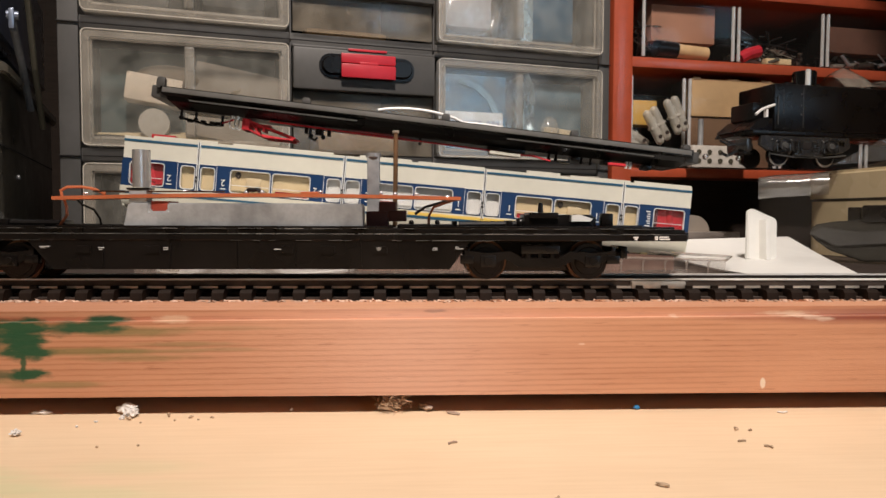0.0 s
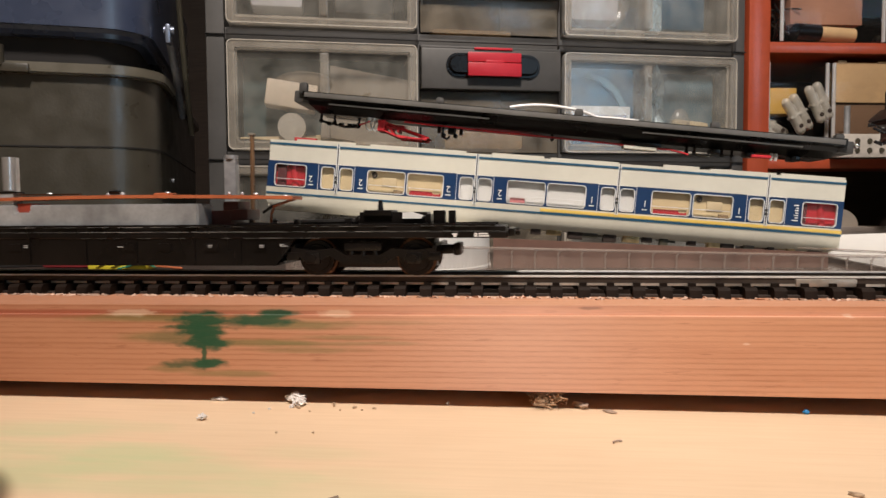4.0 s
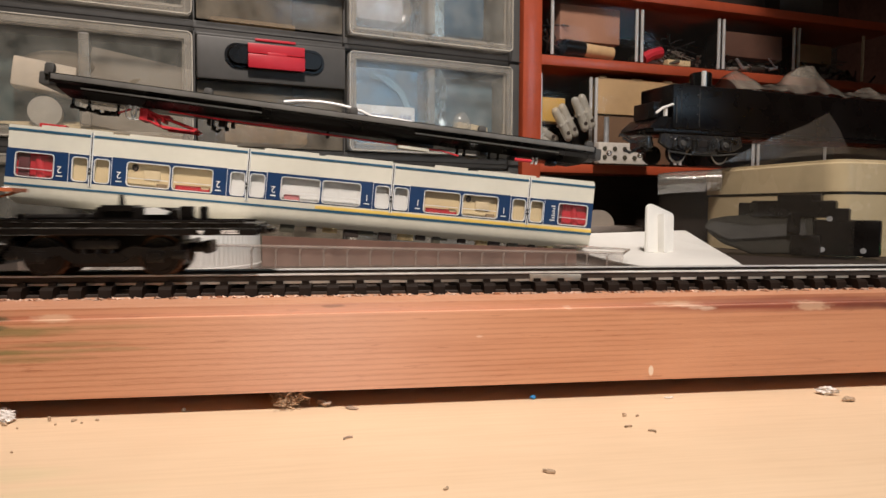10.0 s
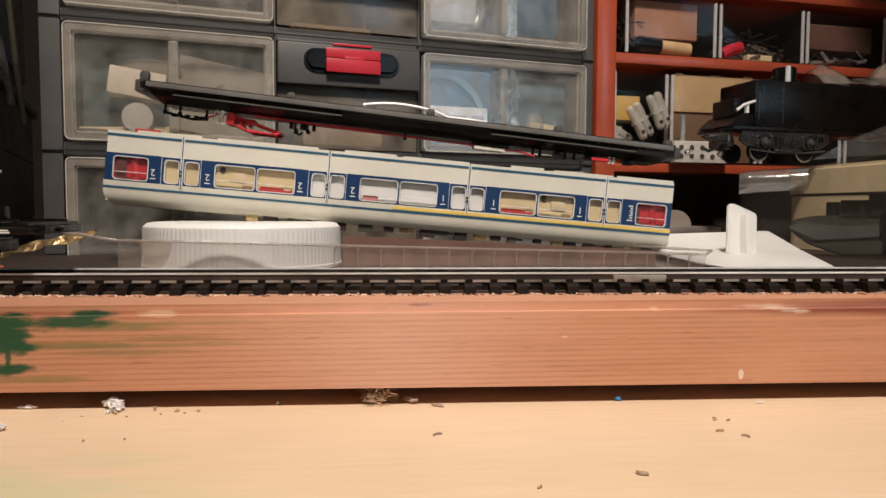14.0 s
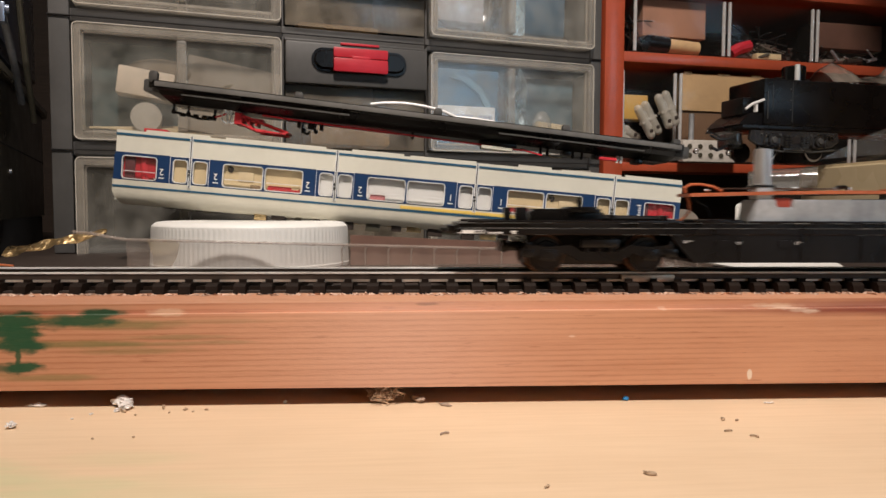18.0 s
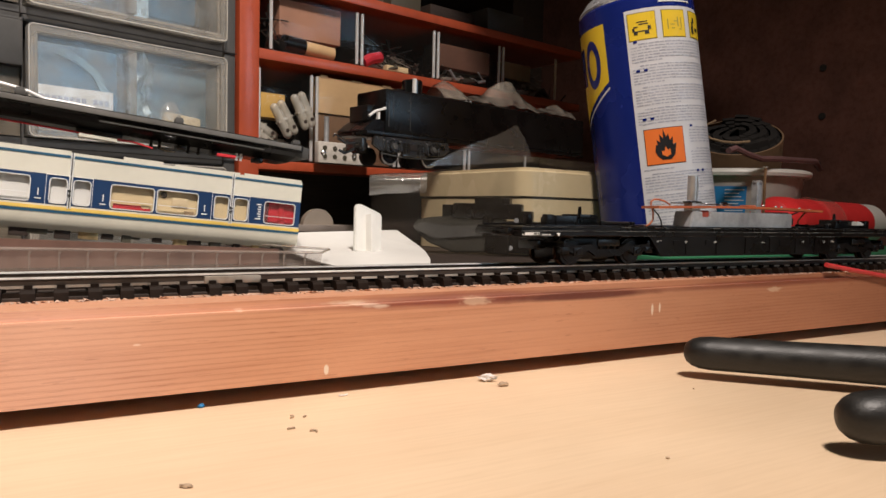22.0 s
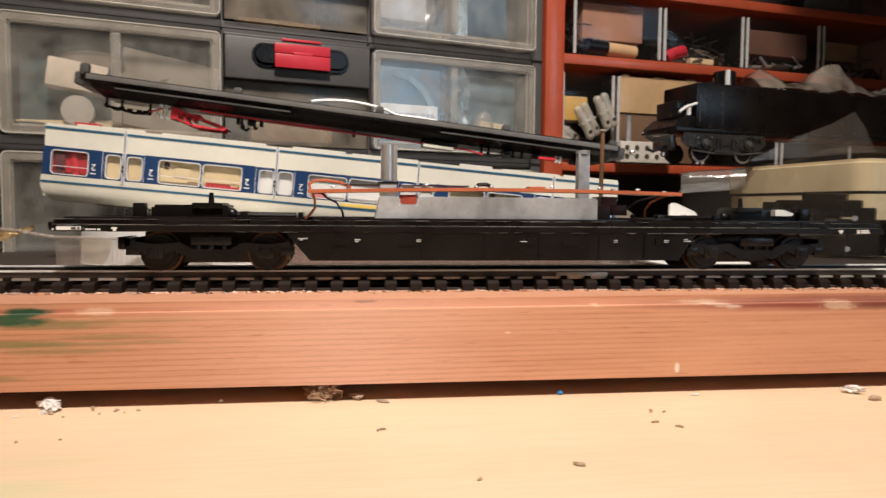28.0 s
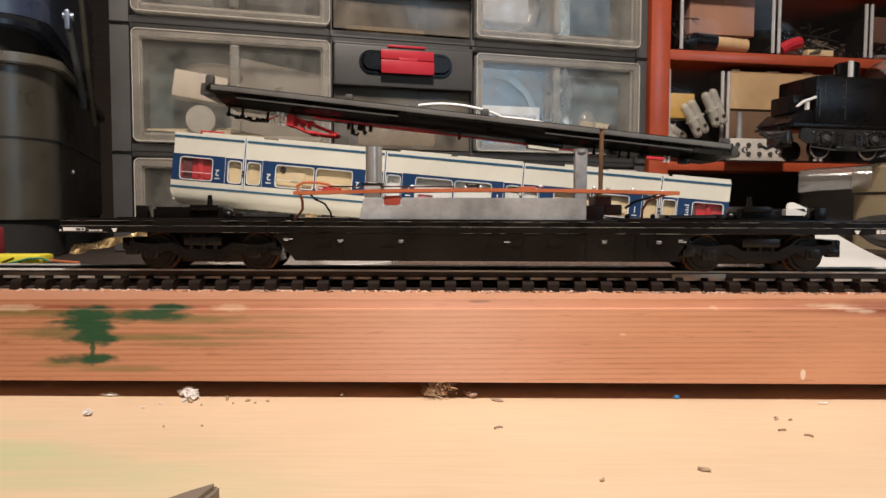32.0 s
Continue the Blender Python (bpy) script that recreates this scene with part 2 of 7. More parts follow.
    for x, z, w, h, k in ((-0.1056, 0.0232, 0.0066, 0.0018, 0.97), (-0.1052, 0.0205, 0.0056, 0.0022, 0.97), (-0.1058, 0.0212, 0.0078, 0.0006, 0.9), (-0.1036, 0.0170, 0.0070, 0.0014, 0.92), (-0.1036, 0.0180, 0.0042, 0.0026, 0.95), (-0.1085, 0.0114, 0.0066, 0.0011, 0.75), (-0.1030, 0.0115, 0.0044, 0.0014, 0.97), (-0.1042, 0.0140, 0.0007, 0.0032, 0.9),
                          (-0.0888, 0.0229, 0.0085, 0.0013, 0.95), (-0.0850, 0.0246, 0.0052, 0.0009, 0.95), (-0.0950, 0.0225, 0.0040, 0.0016, 0.55), (-0.113, 0.0185, 0.006, 0.0020, 0.3)):
        c = over(c, (x, 0, z), (w, 0.02, h), (0.008, 0.064, 0.025), k, soft=0.34, amp=0.95, scale=640)
    nt.links.new(c, b.inputs["Base Color"])
    nt.links.new(ramp(nt, fine.outputs["Fac"], [(0.3, (0.52,) * 3), (0.7, (0.66,) * 3)]).outputs["Color"], b.inputs["Roughness"])
    b.inputs["Specular IOR Level"].default_value = 0.85
    b.inputs["Anisotropic"].default_value = 0.92       # planed grain runs lengthwise, so gloss spreads up and down
    up = nt.nodes.new("ShaderNodeCombineXYZ")
    up.inputs["Z"].default_value = 1.0
    nt.links.new(up.outputs["Vector"], b.inputs["Tangent"])
    hm = mix(nt, 0.5, fib.outputs["Fac"], fine.outputs["Fac"])
    bump(nt, b, hm, 0.5, 0.00017)
    return m


def table_wood():
    m, nt, b = nodes_of("pale_table_top")
    co = nt.nodes.new("ShaderNodeTexCoord").outputs["Object"]
    warp = noise_tex(nt, 30, 4, (0.12, 1, 1))
    fine = noise_tex(nt, 700, 4, (0.06, 1, 1))
    blot = noise_tex(nt, 9, 4)
    c = ramp(nt, warp.outputs["Fac"], [(0.3, (0.69, 0.515, 0.350)), (0.7, (0.73, 0.560, 0.390))]).outputs["Color"]
    c = mix(nt, 1.0, c, ramp(nt, fine.outputs["Fac"], [(0.3, (0.94, 0.925, 0.90)), (0.6, (1, 1, 1))]).outputs["Color"], "MULTIPLY")
    c = mix(nt, 1.0, c, ramp(nt, blot.outputs["Fac"], [(0.35, (0.93, 0.92, 0.90)), (0.65, (1.03, 1.02, 1.0))]).outputs["Color"], "MULTIPLY")
    for x, y, w, h, k in ((-0.155, -0.040, 0.035, 0.010, 0.42), (-0.128, -0.024, 0.018, 0.006, 0.36), (-0.106, -0.038, 0.016, 0.0045, 0.50), (-0.116, -0.049, 0.018, 0.0045, 0.52),
                          (-0.090, -0.047, 0.020, 0.0060, 0.38), (-0.098, -0.056, 0.030, 0.0040, 0.34), (-0.066, -0.036, 0.012, 0.0040, 0.16), (-0.06, -0.058, 0.02, 0.012, 0.20)):
        f = blob(nt, co, (x, y, 0), (w, h, 0.2), soft=0.5, amp=0.85, scale=130)
        mu = nt.nodes.new("ShaderNodeMath")
        mu.operation = "MULTIPLY"
        mu.inputs[1].default_value = k
        nt.links.new(f, mu.inputs[0])
        c = mix(nt, mu.outputs[0], c, (0.40, 0.50, 0.27))
    nt.links.new(c, b.inputs["Base Color"])
    nt.links.new(ramp(nt, blot.outputs["Fac"], [(0.3, (0.40,) * 3), (0.7, (0.55,) * 3)]).outputs["Color"], b.inputs["Roughness"])
    b.inputs["Specular IOR Level"].default_value = 0.35
    bump(nt, b, fine.outputs["Fac"], 0.15, 0.0001)
    return m


TABLE = table_wood()
BATTEN = batten_wood()
BOARD = wood("board_wood", (0.040, 0.026, 0.019), (0.026, 0.017, 0.012), (4, 60, 60), 9, 0.6)
BROWN = wood("dark_brown_panel", (0.078, 0.035, 0.028), (0.056, 0.024, 0.019), (50, 5, 5), 6, 0.6)
BLACK = plain("black_plastic", (0.0055, 0.0044, 0.0040), 0.28, 0, 0.35, 420, 0.00006, 0.34)
GREYBLK = plain("dark_grey_plastic", (0.06, 0.058, 0.054), 0.42, 0, 0.15, 400, 0.00005)
SLEEPER = plain("sleeper_plastic", (0.0165, 0.0098, 0.0065), 0.65, 0, 0.5, 500, 0.0002, 0.12)
RAIL = plain("rail_metal", (0.075, 0.055, 0.043), 0.42, 0.4, 0.4, 300)
# foot and head coloured pale: the rails' shine is put into them
RAILFOOT = plain("glinting_rail_foot", (0.54, 0.48, 0.41), 0.36, 0.55, 0.4, 260)
RAILHEAD = plain("polished_rail_head", (0.82, 0.76, 0.70), 0.42, 0.2, 0.35, 160)
DARKSTEEL = plain("polished_steel", (0.74, 0.75, 0.76), 0.34, 0.8, 0.2, 300)
STEEL = plain("bright_steel", (0.60, 0.61, 0.63), 0.25, 0.55, 0.1, 400)
ZINC = plain("cast_zinc", (0.40, 0.41, 0.42), 0.42, 0.4, 0.32, 420, 0.0002)
DULLTIN = plain("dull_tin", (0.50, 0.44, 0.37), 0.40, 0.65, 0.3, 400)
CHROME = plain("polished_chrome", (0.72, 0.72, 0.74), 0.13, 1.0, 0.12, 300)
BARWIRE = plain("brown_pole_metal", (0.20, 0.115, 0.06), 0.4, 0.4, 0.3, 300)
COPPER = plain("copper_board", (0.42, 0.115, 0.045), 0.42, 0.0, 0.2, 300)
REDPL = plain("red_plastic", (0.50, 0.017, 0.032), 0.4, 0, 0.12, 200)
REDPOST = plain("red_lacquer", (0.42, 0.075, 0.03), 0.35, 0, 0.15, 200, 0, 0.5, 0.3)
CREAM = plain("cream_paint", (0.64, 0.62, 0.525), 0.4, 0, 0.05, 300)
NAVY = plain("navy_paint", (0.009, 0.036, 0.105), 0.35, 0, 0.1, 300)
YELLOW = plain("yellow_stripe", (0.75, 0.52, 0.12), 0.45, 0, 0.1, 300)
TEAL = plain("teal_line", (0.02, 0.09, 0.16), 0.4, 0, 0.1, 300)
WHITE = plain("white_plastic", (0.75, 0.74, 0.70), 0.45, 0, 0.05, 200)
WPRINT = plain("white_print", (0.75, 0.75, 0.72), 0.6, 0, 0.1, 500)
SEATRED = plain("red_interior", (0.45, 0.015, 0.025), 0.5, 0, 0.2, 120)
SEATTAN = plain("tan_interior", (0.66, 0.52, 0.30), 0.55, 0, 0.12, 120)
SILVER = plain("silver_frame", (0.78, 0.78, 0.76), 0.3, 0.25, 0.1, 300)
CABGREY = plain("cabinet_plastic", (0.075, 0.072, 0.068), 0.5, 0, 0.12, 300, 0.00005)
MILKY = clear("milky_drawer_plastic", (0.66, 0.60, 0.50), 0.30, 0.22, 0.9, patch=0.3)
GLASS = clear("clear_plastic", (0.55, 0.42, 0.34), 0.10, 0.30, 1.6)
CANBLUE = plain("blue_can_paint", (0.01, 0.025, 0.22), 0.25, 0.3, 0.05, 200)
CANYEL = plain("yellow_can_paint", (0.80, 0.55, 0.03), 0.3, 0, 0.05, 200)
LABELW = plain("label_white", (0.62, 0.62, 0.64), 0.35, 0, 0.05, 200)
LABELTXT = plain("label_grey_print", (0.40, 0.41, 0.48), 0.4, 0, 0.15, 900)
ORANGE = plain("hazard_orange", (0.80, 0.18, 0.03), 0.4, 0, 0.05, 200)
INK = plain("black_ink", (0.012, 0.012, 0.014), 0.4, 0, 0.1, 300)
IVORY = plain("ivory_plastic", (0.56, 0.455, 0.28), 0.24, 0, 0.07, 200)
RUBBER = plain("black_rubber_grip", (0.0125, 0.0115, 0.010), 0.48, 0, 0.5, 1400, 0.00014)
BLUELID = plain("blue_lid_plastic", (0.042, 0.058, 0.105), 0.30, 0, 0.1, 300, 0, 1.0)
CARDBOARD = plain("cardboard", (0.55, 0.36, 0.18), 0.8, 0, 0.15, 200)
PINKBOX = plain("pink_cardboard", (0.40, 0.20, 0.125), 0.8, 0, 0.15, 200)
GREEN = plain("green_mat", (0.02, 0.16, 0.07), 0.7, 0, 0.2, 200)
YELPAPER = plain("yellow_paper", (0.80, 0.68, 0.05), 0.6, 0, 0.1, 200)

BRASS = plain("brass_strip", (0.66, 0.48, 0.25), 0.30, 0.8, 0.55, 500, 0.0008)
PANELWOOD = wood("brown_side_panel", (0.150, 0.066, 0.050), (0.105, 0.045, 0.034), (50, 5, 5), 6, 0.55)
OLIVE = plain("olive_grey_plastic", (0.075, 0.068, 0.048), 0.4, 0, 0.2, 200)
# rim copy paler, body darker: light and shade put into their colours
TBOXLIT = plain("tool_box_lit_plastic", (0.125, 0.114, 0.086), 0.32, 0, 0.14, 700, 0.00015, 0.9)
TBOX = plain("tool_box_plastic", (0.056, 0.050, 0.037), 0.33, 0, 0.14, 700, 0.00015, 0.9)
BLUEBOX = plain("blue_card", (0.035, 0.10, 0.165), 0.6, 0, 0.2, 80)
FOIL = plain("crinkled_foil", (0.55, 0.68, 0.72), 0.25, 0.5, 0.4, 300, 0.002)
# near-black for joints and holes, and for shade painted on the tool box
INSIDE = plain("joint_and_shade_black", (0.016, 0.014, 0.013), 0.8, 0, 0.3, 100)
# near-black: the shade inside the bins is put into this colour
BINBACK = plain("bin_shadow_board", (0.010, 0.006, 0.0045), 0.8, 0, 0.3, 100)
BAG = clear("plastic_bag", (0.72, 0.64, 0.53), 0.16, 0.19, 1.9, relief=0.003, patch=0.6)
FILM = clear("thin_clear_film", (0.7, 0.60, 0.48), 0.14, 0.07, 0.7, relief=0.001)
BINCLEAR = clear("clear_bin_plastic", (0.7, 0.66, 0.6), 0.05, 0.004, 0.25)
WRAP = clear("crumpled_wrap", (0.62, 0.52, 0.40), 0.12, 0.022, 0.15)
SLEEVE = clear("clear_sleeve", (0.75, 0.68, 0.58), 0.08, 0.015, 0.6)
CHROMEBLK = plain("polished_black", (0.006, 0.007, 0.008), 0.10, 0.2, 0.2, 300, 0, 0.9)
SATIN = plain("satin_black", (0.022, 0.021, 0.020), 0.24, 0, 0.3, 500, 0.0001, 0.9)
NYLON = clear("nylon_terminal", (0.66, 0.62, 0.53), 0.25, 0.42)
DUST = plain("grey_fluff", (0.42, 0.31, 0.24), 0.9, 0, 0.4, 900)
CRUMB = plain("dark_crumb", (0.46, 0.33, 0.22), 0.8, 0, 0.4, 900)
PALECRUMB = plain("pale_crumb", (0.74, 0.70, 0.66), 0.7, 0, 0.3, 900)
BALLAST = plain("sawdust_ballast", (0.60, 0.40, 0.30), 0.9, 0, 0.4, 900)
WIREBLK = plain("black_wire", (0.015, 0.013, 0.013), 0.4, 0, 0.1, 300)
WIREORG = plain("orange_wire", (0.46, 0.135, 0.055), 0.4, 0, 0.1, 300)
WIREWHT = plain("white_wire", (0.78, 0.76, 0.74), 0.35, 0, 0.05, 300)
PANTO = plain("red_pantograph", (0.55, 0.03, 0.04), 0.4, 0, 0.15, 300)
CAMLABEL = plain("light_blue_label", (0.03, 0.24, 0.56), 0.45, 0, 0.2, 120)
CLEARTUB = clear("cloudy_tub", (0.60, 0.56, 0.51), 0.3, 0.75)
CUP = clear("cloudy_cup", (0.74, 0.70, 0.64), 0.3, 0.5)
CREAMUND = plain("cream_roof_edge", (0.58, 0.55, 0.45), 0.45, 0, 0.08, 300)
REDHOSE = plain("red_bottle", (0.70, 0.034, 0.036), 0.42, 0, 0.1, 200, 0, 0.35)
WHEEL = plain("blackened_wheel", (0.014, 0.012, 0.011), 0.4, 0.0, 0.3, 500, 0, 0.35)
TREAD = plain("copper_tread", (0.16, 0.09, 0.06), 0.3, 0.9, 0.3, 500)
TBRUSH = plain("dark_felt", (0.014, 0.012, 0.011), 0.95, 0, 0.4, 300)

SMOKE = clear("smoky_tray_front", (0.34, 0.29, 0.22), 0.22, 0.28, 1.0, patch=0.6)
# brighter milky plastic that paints the drawer fronts' edge highlights
EDGEGLINT = clear("drawer_edge_highlight", (0.74, 0.69, 0.60), 0.25, 0.55, 1.0)
DRAWERPANE = clear("drawer_pane", (0.60, 0.580, 0.51), 0.16, 0.105, 0.8, patch=0.55)

# emission of the added window, gives cool gloss to the drawers
COOLGLOW, _nt, _b = nodes_of("added_cool_glow")
_b.inputs["Base Color"].default_value = (0.02, 0.02, 0.02, 1)
_b.inputs["Emission Color"].default_value = (0.55, 0.78, 1.0, 1)
_b.inputs["Emission Strength"].default_value = 3.4


# ---- builders ----
def box(bm, x0, x1, y0, y1, z0, z1, bevel=0.0, m=None):
    mat = Matrix.Translation(((x0 + x1) / 2, (y0 + y1) / 2, (z0 + z1) / 2)) @ Matrix.Diagonal((x1 - x0, y1 - y0, z1 - z0, 1))
    g = bmesh.ops.create_cube(bm, size=1, matrix=(m @ mat) if m else mat)
    if bevel:
        es = list({e for v in g["verts"] for e in v.link_edges})
        bmesh.ops.bevel(bm, geom=es, offset=bevel, segments=2, affect="EDGES", profile=0.6)
    return bm


def cyl(bm, p0, p1, r0, r1=None, seg=16):
    p0, p1 = Vector(p0), Vector(p1)
    d = p1 - p0
    m = Matrix.Translation((p0 + p1) / 2) @ d.to_track_quat("Z", "Y").to_matrix().to_4x4()
    bmesh.ops.create_cone(bm, cap_ends=True, segments=seg, radius1=r0, radius2=r0 if r1 is None else r1, depth=d.length, matrix=m)
    return bm


def ball(bm, p, r, u=10, v=8, s=(1, 1, 1)):
    bmesh.ops.create_uvsphere(bm, u_segments=u, v_segments=v, radius=r, matrix=Matrix.Translation(p) @ Matrix.Diagonal((*s, 1)))
    return bm


def prism(bm, pts, axis, a, b):
    """A polygon of (u, v) pairs swept along an axis: x takes (y, z), y takes (x, z), z takes (x, y)."""
    def at(u, v, w):
        return {"x": (w, u, v), "y": (u, w, v), "z": (u, v, w)}[axis]
    va = [bm.verts.new(at(u, v, a)) for u, v in pts]
    vb = [bm.verts.new(at(u, v, b)) for u, v in pts]
    n = len(pts)
    bm.faces.new(va), bm.faces.new(vb[::-1])
    for i in range(n):
        bm.faces.new((va[i], vb[i], vb[(i + 1) % n], va[(i + 1) % n]))
    bmesh.ops.recalc_face_normals(bm, faces=bm.faces[:])
    return bm


def tube(bm, pts, r, seg=6):
    for p, q in zip(pts, pts[1:]):
        cyl(bm, p, q, r, r, seg)
    for p in pts[1:-1]:
        ball(bm, p, r, seg, 4)
    return bm


def lathe(bm, prof, seg=32, centre=(0, 0)):
    rings = []
    for r, z in prof:
        rings.append([bm.verts.new((centre[0] + r * math.cos(2 * math.pi * i / seg), centre[1] + r * math.sin(2 * math.pi * i / seg), z)) for i in range(seg)])
    for a, b in zip(rings, rings[1:]):
        for i in range(seg):
            bm.faces.new((a[i], a[(i + 1) % seg], b[(i + 1) % seg], b[i]))
    return bm


def B():
    return bmesh.new()


def link(name, bm, material, smooth=False):
    me = bpy.data.meshes.new(name)
    bm.to_mesh(me)
    bm.free()
    me.materials.append(material)
    if smooth:
        for p in me.polygons:
            p.use_smooth = True
        me.set_sharp_from_angle(angle=radians(35))
    return new(name, me)


def part(name, bm, material, parent, label="", smooth=True):
    ob = link(name, bm, material, smooth)
    ob.parent = parent
    return tagged(ob, label)


def thing(name, m, label, category, group="", kind=""):
    ob = new(name)
    ob.empty_display_size = 0.01
    ob.matrix_world = m
    return tagged(ob, label, category, group, kind)


def solid(name, bm, material, label, category, group="", kind="", m=None, smooth=True):
    ob = link(name, bm, material, smooth)
    if m:
        ob.matrix_world = m
    return tagged(ob, label, category, group, kind)


TOP = 0.0268      # top of the train board
RAILTOP = 0.0325
TY = 0.0305       # middle of the track
TRACK_Y, TRACK_SLOPE, TRACK_TURN = 0.0335, -0.040, -2.29      # the track runs slightly askew to the batten

def ring_box(w, h, t):
    bm = B()
    for x0, x1, z0, z1 in ((-w / 2, w / 2, h / 2 - t, h / 2), (-w / 2, w / 2, -h / 2, -h / 2 + t), (-w / 2, -w / 2 + t, -h / 2 + t, h / 2 - t), (w / 2 - t, w / 2, -h / 2 + t, h / 2 - t)):
        box(bm, x0, x1, -0.01, 0.02, z0, z1)
    return bm


# ---- the bench and the room ----
TILT = pose(0, 0, 0, 0, 0.57, 0)
solid("table_top", box(B(), -1.1, 1.3, -0.75, 1.2, -0.03, 0.0, 0.002), TABLE, "pale wooden bench top with faint green stains", "table", kind="structure", m=TILT)
solid("floor", box(B(), -2.5, 2.5, -2.5, 2.0, -0.85, -0.80), BROWN, "dark floor of the room", "floor", kind="structure")
solid("ceiling", box(B(), -2.5, 2.5, -2.5, 2.0, 2.3, 2.35), WHITE, "plain ceiling", "ceiling", kind="structure")
solid("wall_back", box(B(), -2.5, 2.5, 0.62, 0.66, -0.8, 2.3), BOARD, "dark wall behind the bench", "wall", kind="structure")
solid("wall_front", box(B(), -2.5, 2.5, -2.5, -2.45, -0.8, 2.3), SEATTAN, "plain wall behind the camera", "wall", kind="structure")
# unseen glowing window, added so the drawer panes reflect cool light
win = thing("window_1", pose(1.80, -2.44, 0.70), "unseen window added behind the camera for cool reflections", "window", kind="structure")
part("window_frame", ring_box(1.0, 0.9, 0.05), WHITE, win)
part("pane", box(B(), -0.46, 0.46, -0.004, 0.0, -0.41, 0.41), COOLGLOW, win)
solid("wall_left", box(B(), -2.5, -2.45, -2.45, 0.62, -0.8, 2.3), SEATTAN, "plain side wall", "wall", kind="structure")
solid("wall_right", box(B(), 2.45, 2.5, -2.45, 0.62, -0.8, 2.3), SEATTAN, "plain side wall", "wall", kind="structure")

board = thing("train_board", pose(0, 0, 0), "wooden train board with a stained pine front batten", "board")
bm = B()
X0, X1 = -0.55, 0.85
prism(bm, [(X0, 0.0048 - 0.0095 * X0), (X1, 0.0048 - 0.0095 * X1), (X1, TOP), (X0, TOP)], "y", 0.0, 0.055)
es = [e for e in bm.edges if all(v.co.z > 0.02 and v.co.y < 0.001 for v in e.verts)]
bmesh.ops.bevel(bm, geom=es, offset=0.0024, segments=4, affect="EDGES")
part("front_batten", bm, BATTEN, board, "stained pine batten with green paint and pale chips")
part("deck_panel", box(B(), X0, X1, 0.0555, 0.55, 0.014, TOP - 0.0004), BOARD, board)
for fx in (-0.5, 0.1, 0.7):
    part("foot", box(B(), fx, fx + 0.03, 0.02, 0.5, -0.008, 0.014), BOARD, board)
# unseen board, added to keep lamp light off the rack's right side
solid("overhead_shelf", box(B(), 0.272, 0.485, 0.115, 0.6195, 0.335, 0.353), BROWN, "unseen board added to shade the rack's right side", "shelf", kind="structure")
solid("side_panel", box(B(), 0.66, 0.68, -0.3, 0.62, -0.02, 0.9), PANELWOOD, "dark brown wooden side panel with drilled holes", "panel", kind="structure", m=pose(0, 0, 0))

# ---- text helper ----
def letters(text, size, material, parent, m, name="lettering"):
    cu = bpy.data.curves.new(name, "FONT")
    cu.body, cu.size, cu.align_x, cu.align_y, cu.extrude = text, size, "CENTER", "CENTER", 0.00006
    tmp = bpy.data.objects.new("tmp", cu)
    me = bpy.data.meshes.new_from_object(tmp)
    bpy.data.objects.remove(tmp)
    me.name = name
    me.materials.clear()
    me.materials.append(material)
    ob = new(name, me)
    ob.parent = parent
    ob.matrix_local = m
    return ob


SCUFF = plain("worn_edge", (0.30, 0.29, 0.27), 0.4, 0.3, 0.4, 900)

# ---- the wagon that runs on the track ----
wagon = thing("model_wagon", pose(0, 0, 0), "black model coach underframe carrying a grey metal weight", "model train")


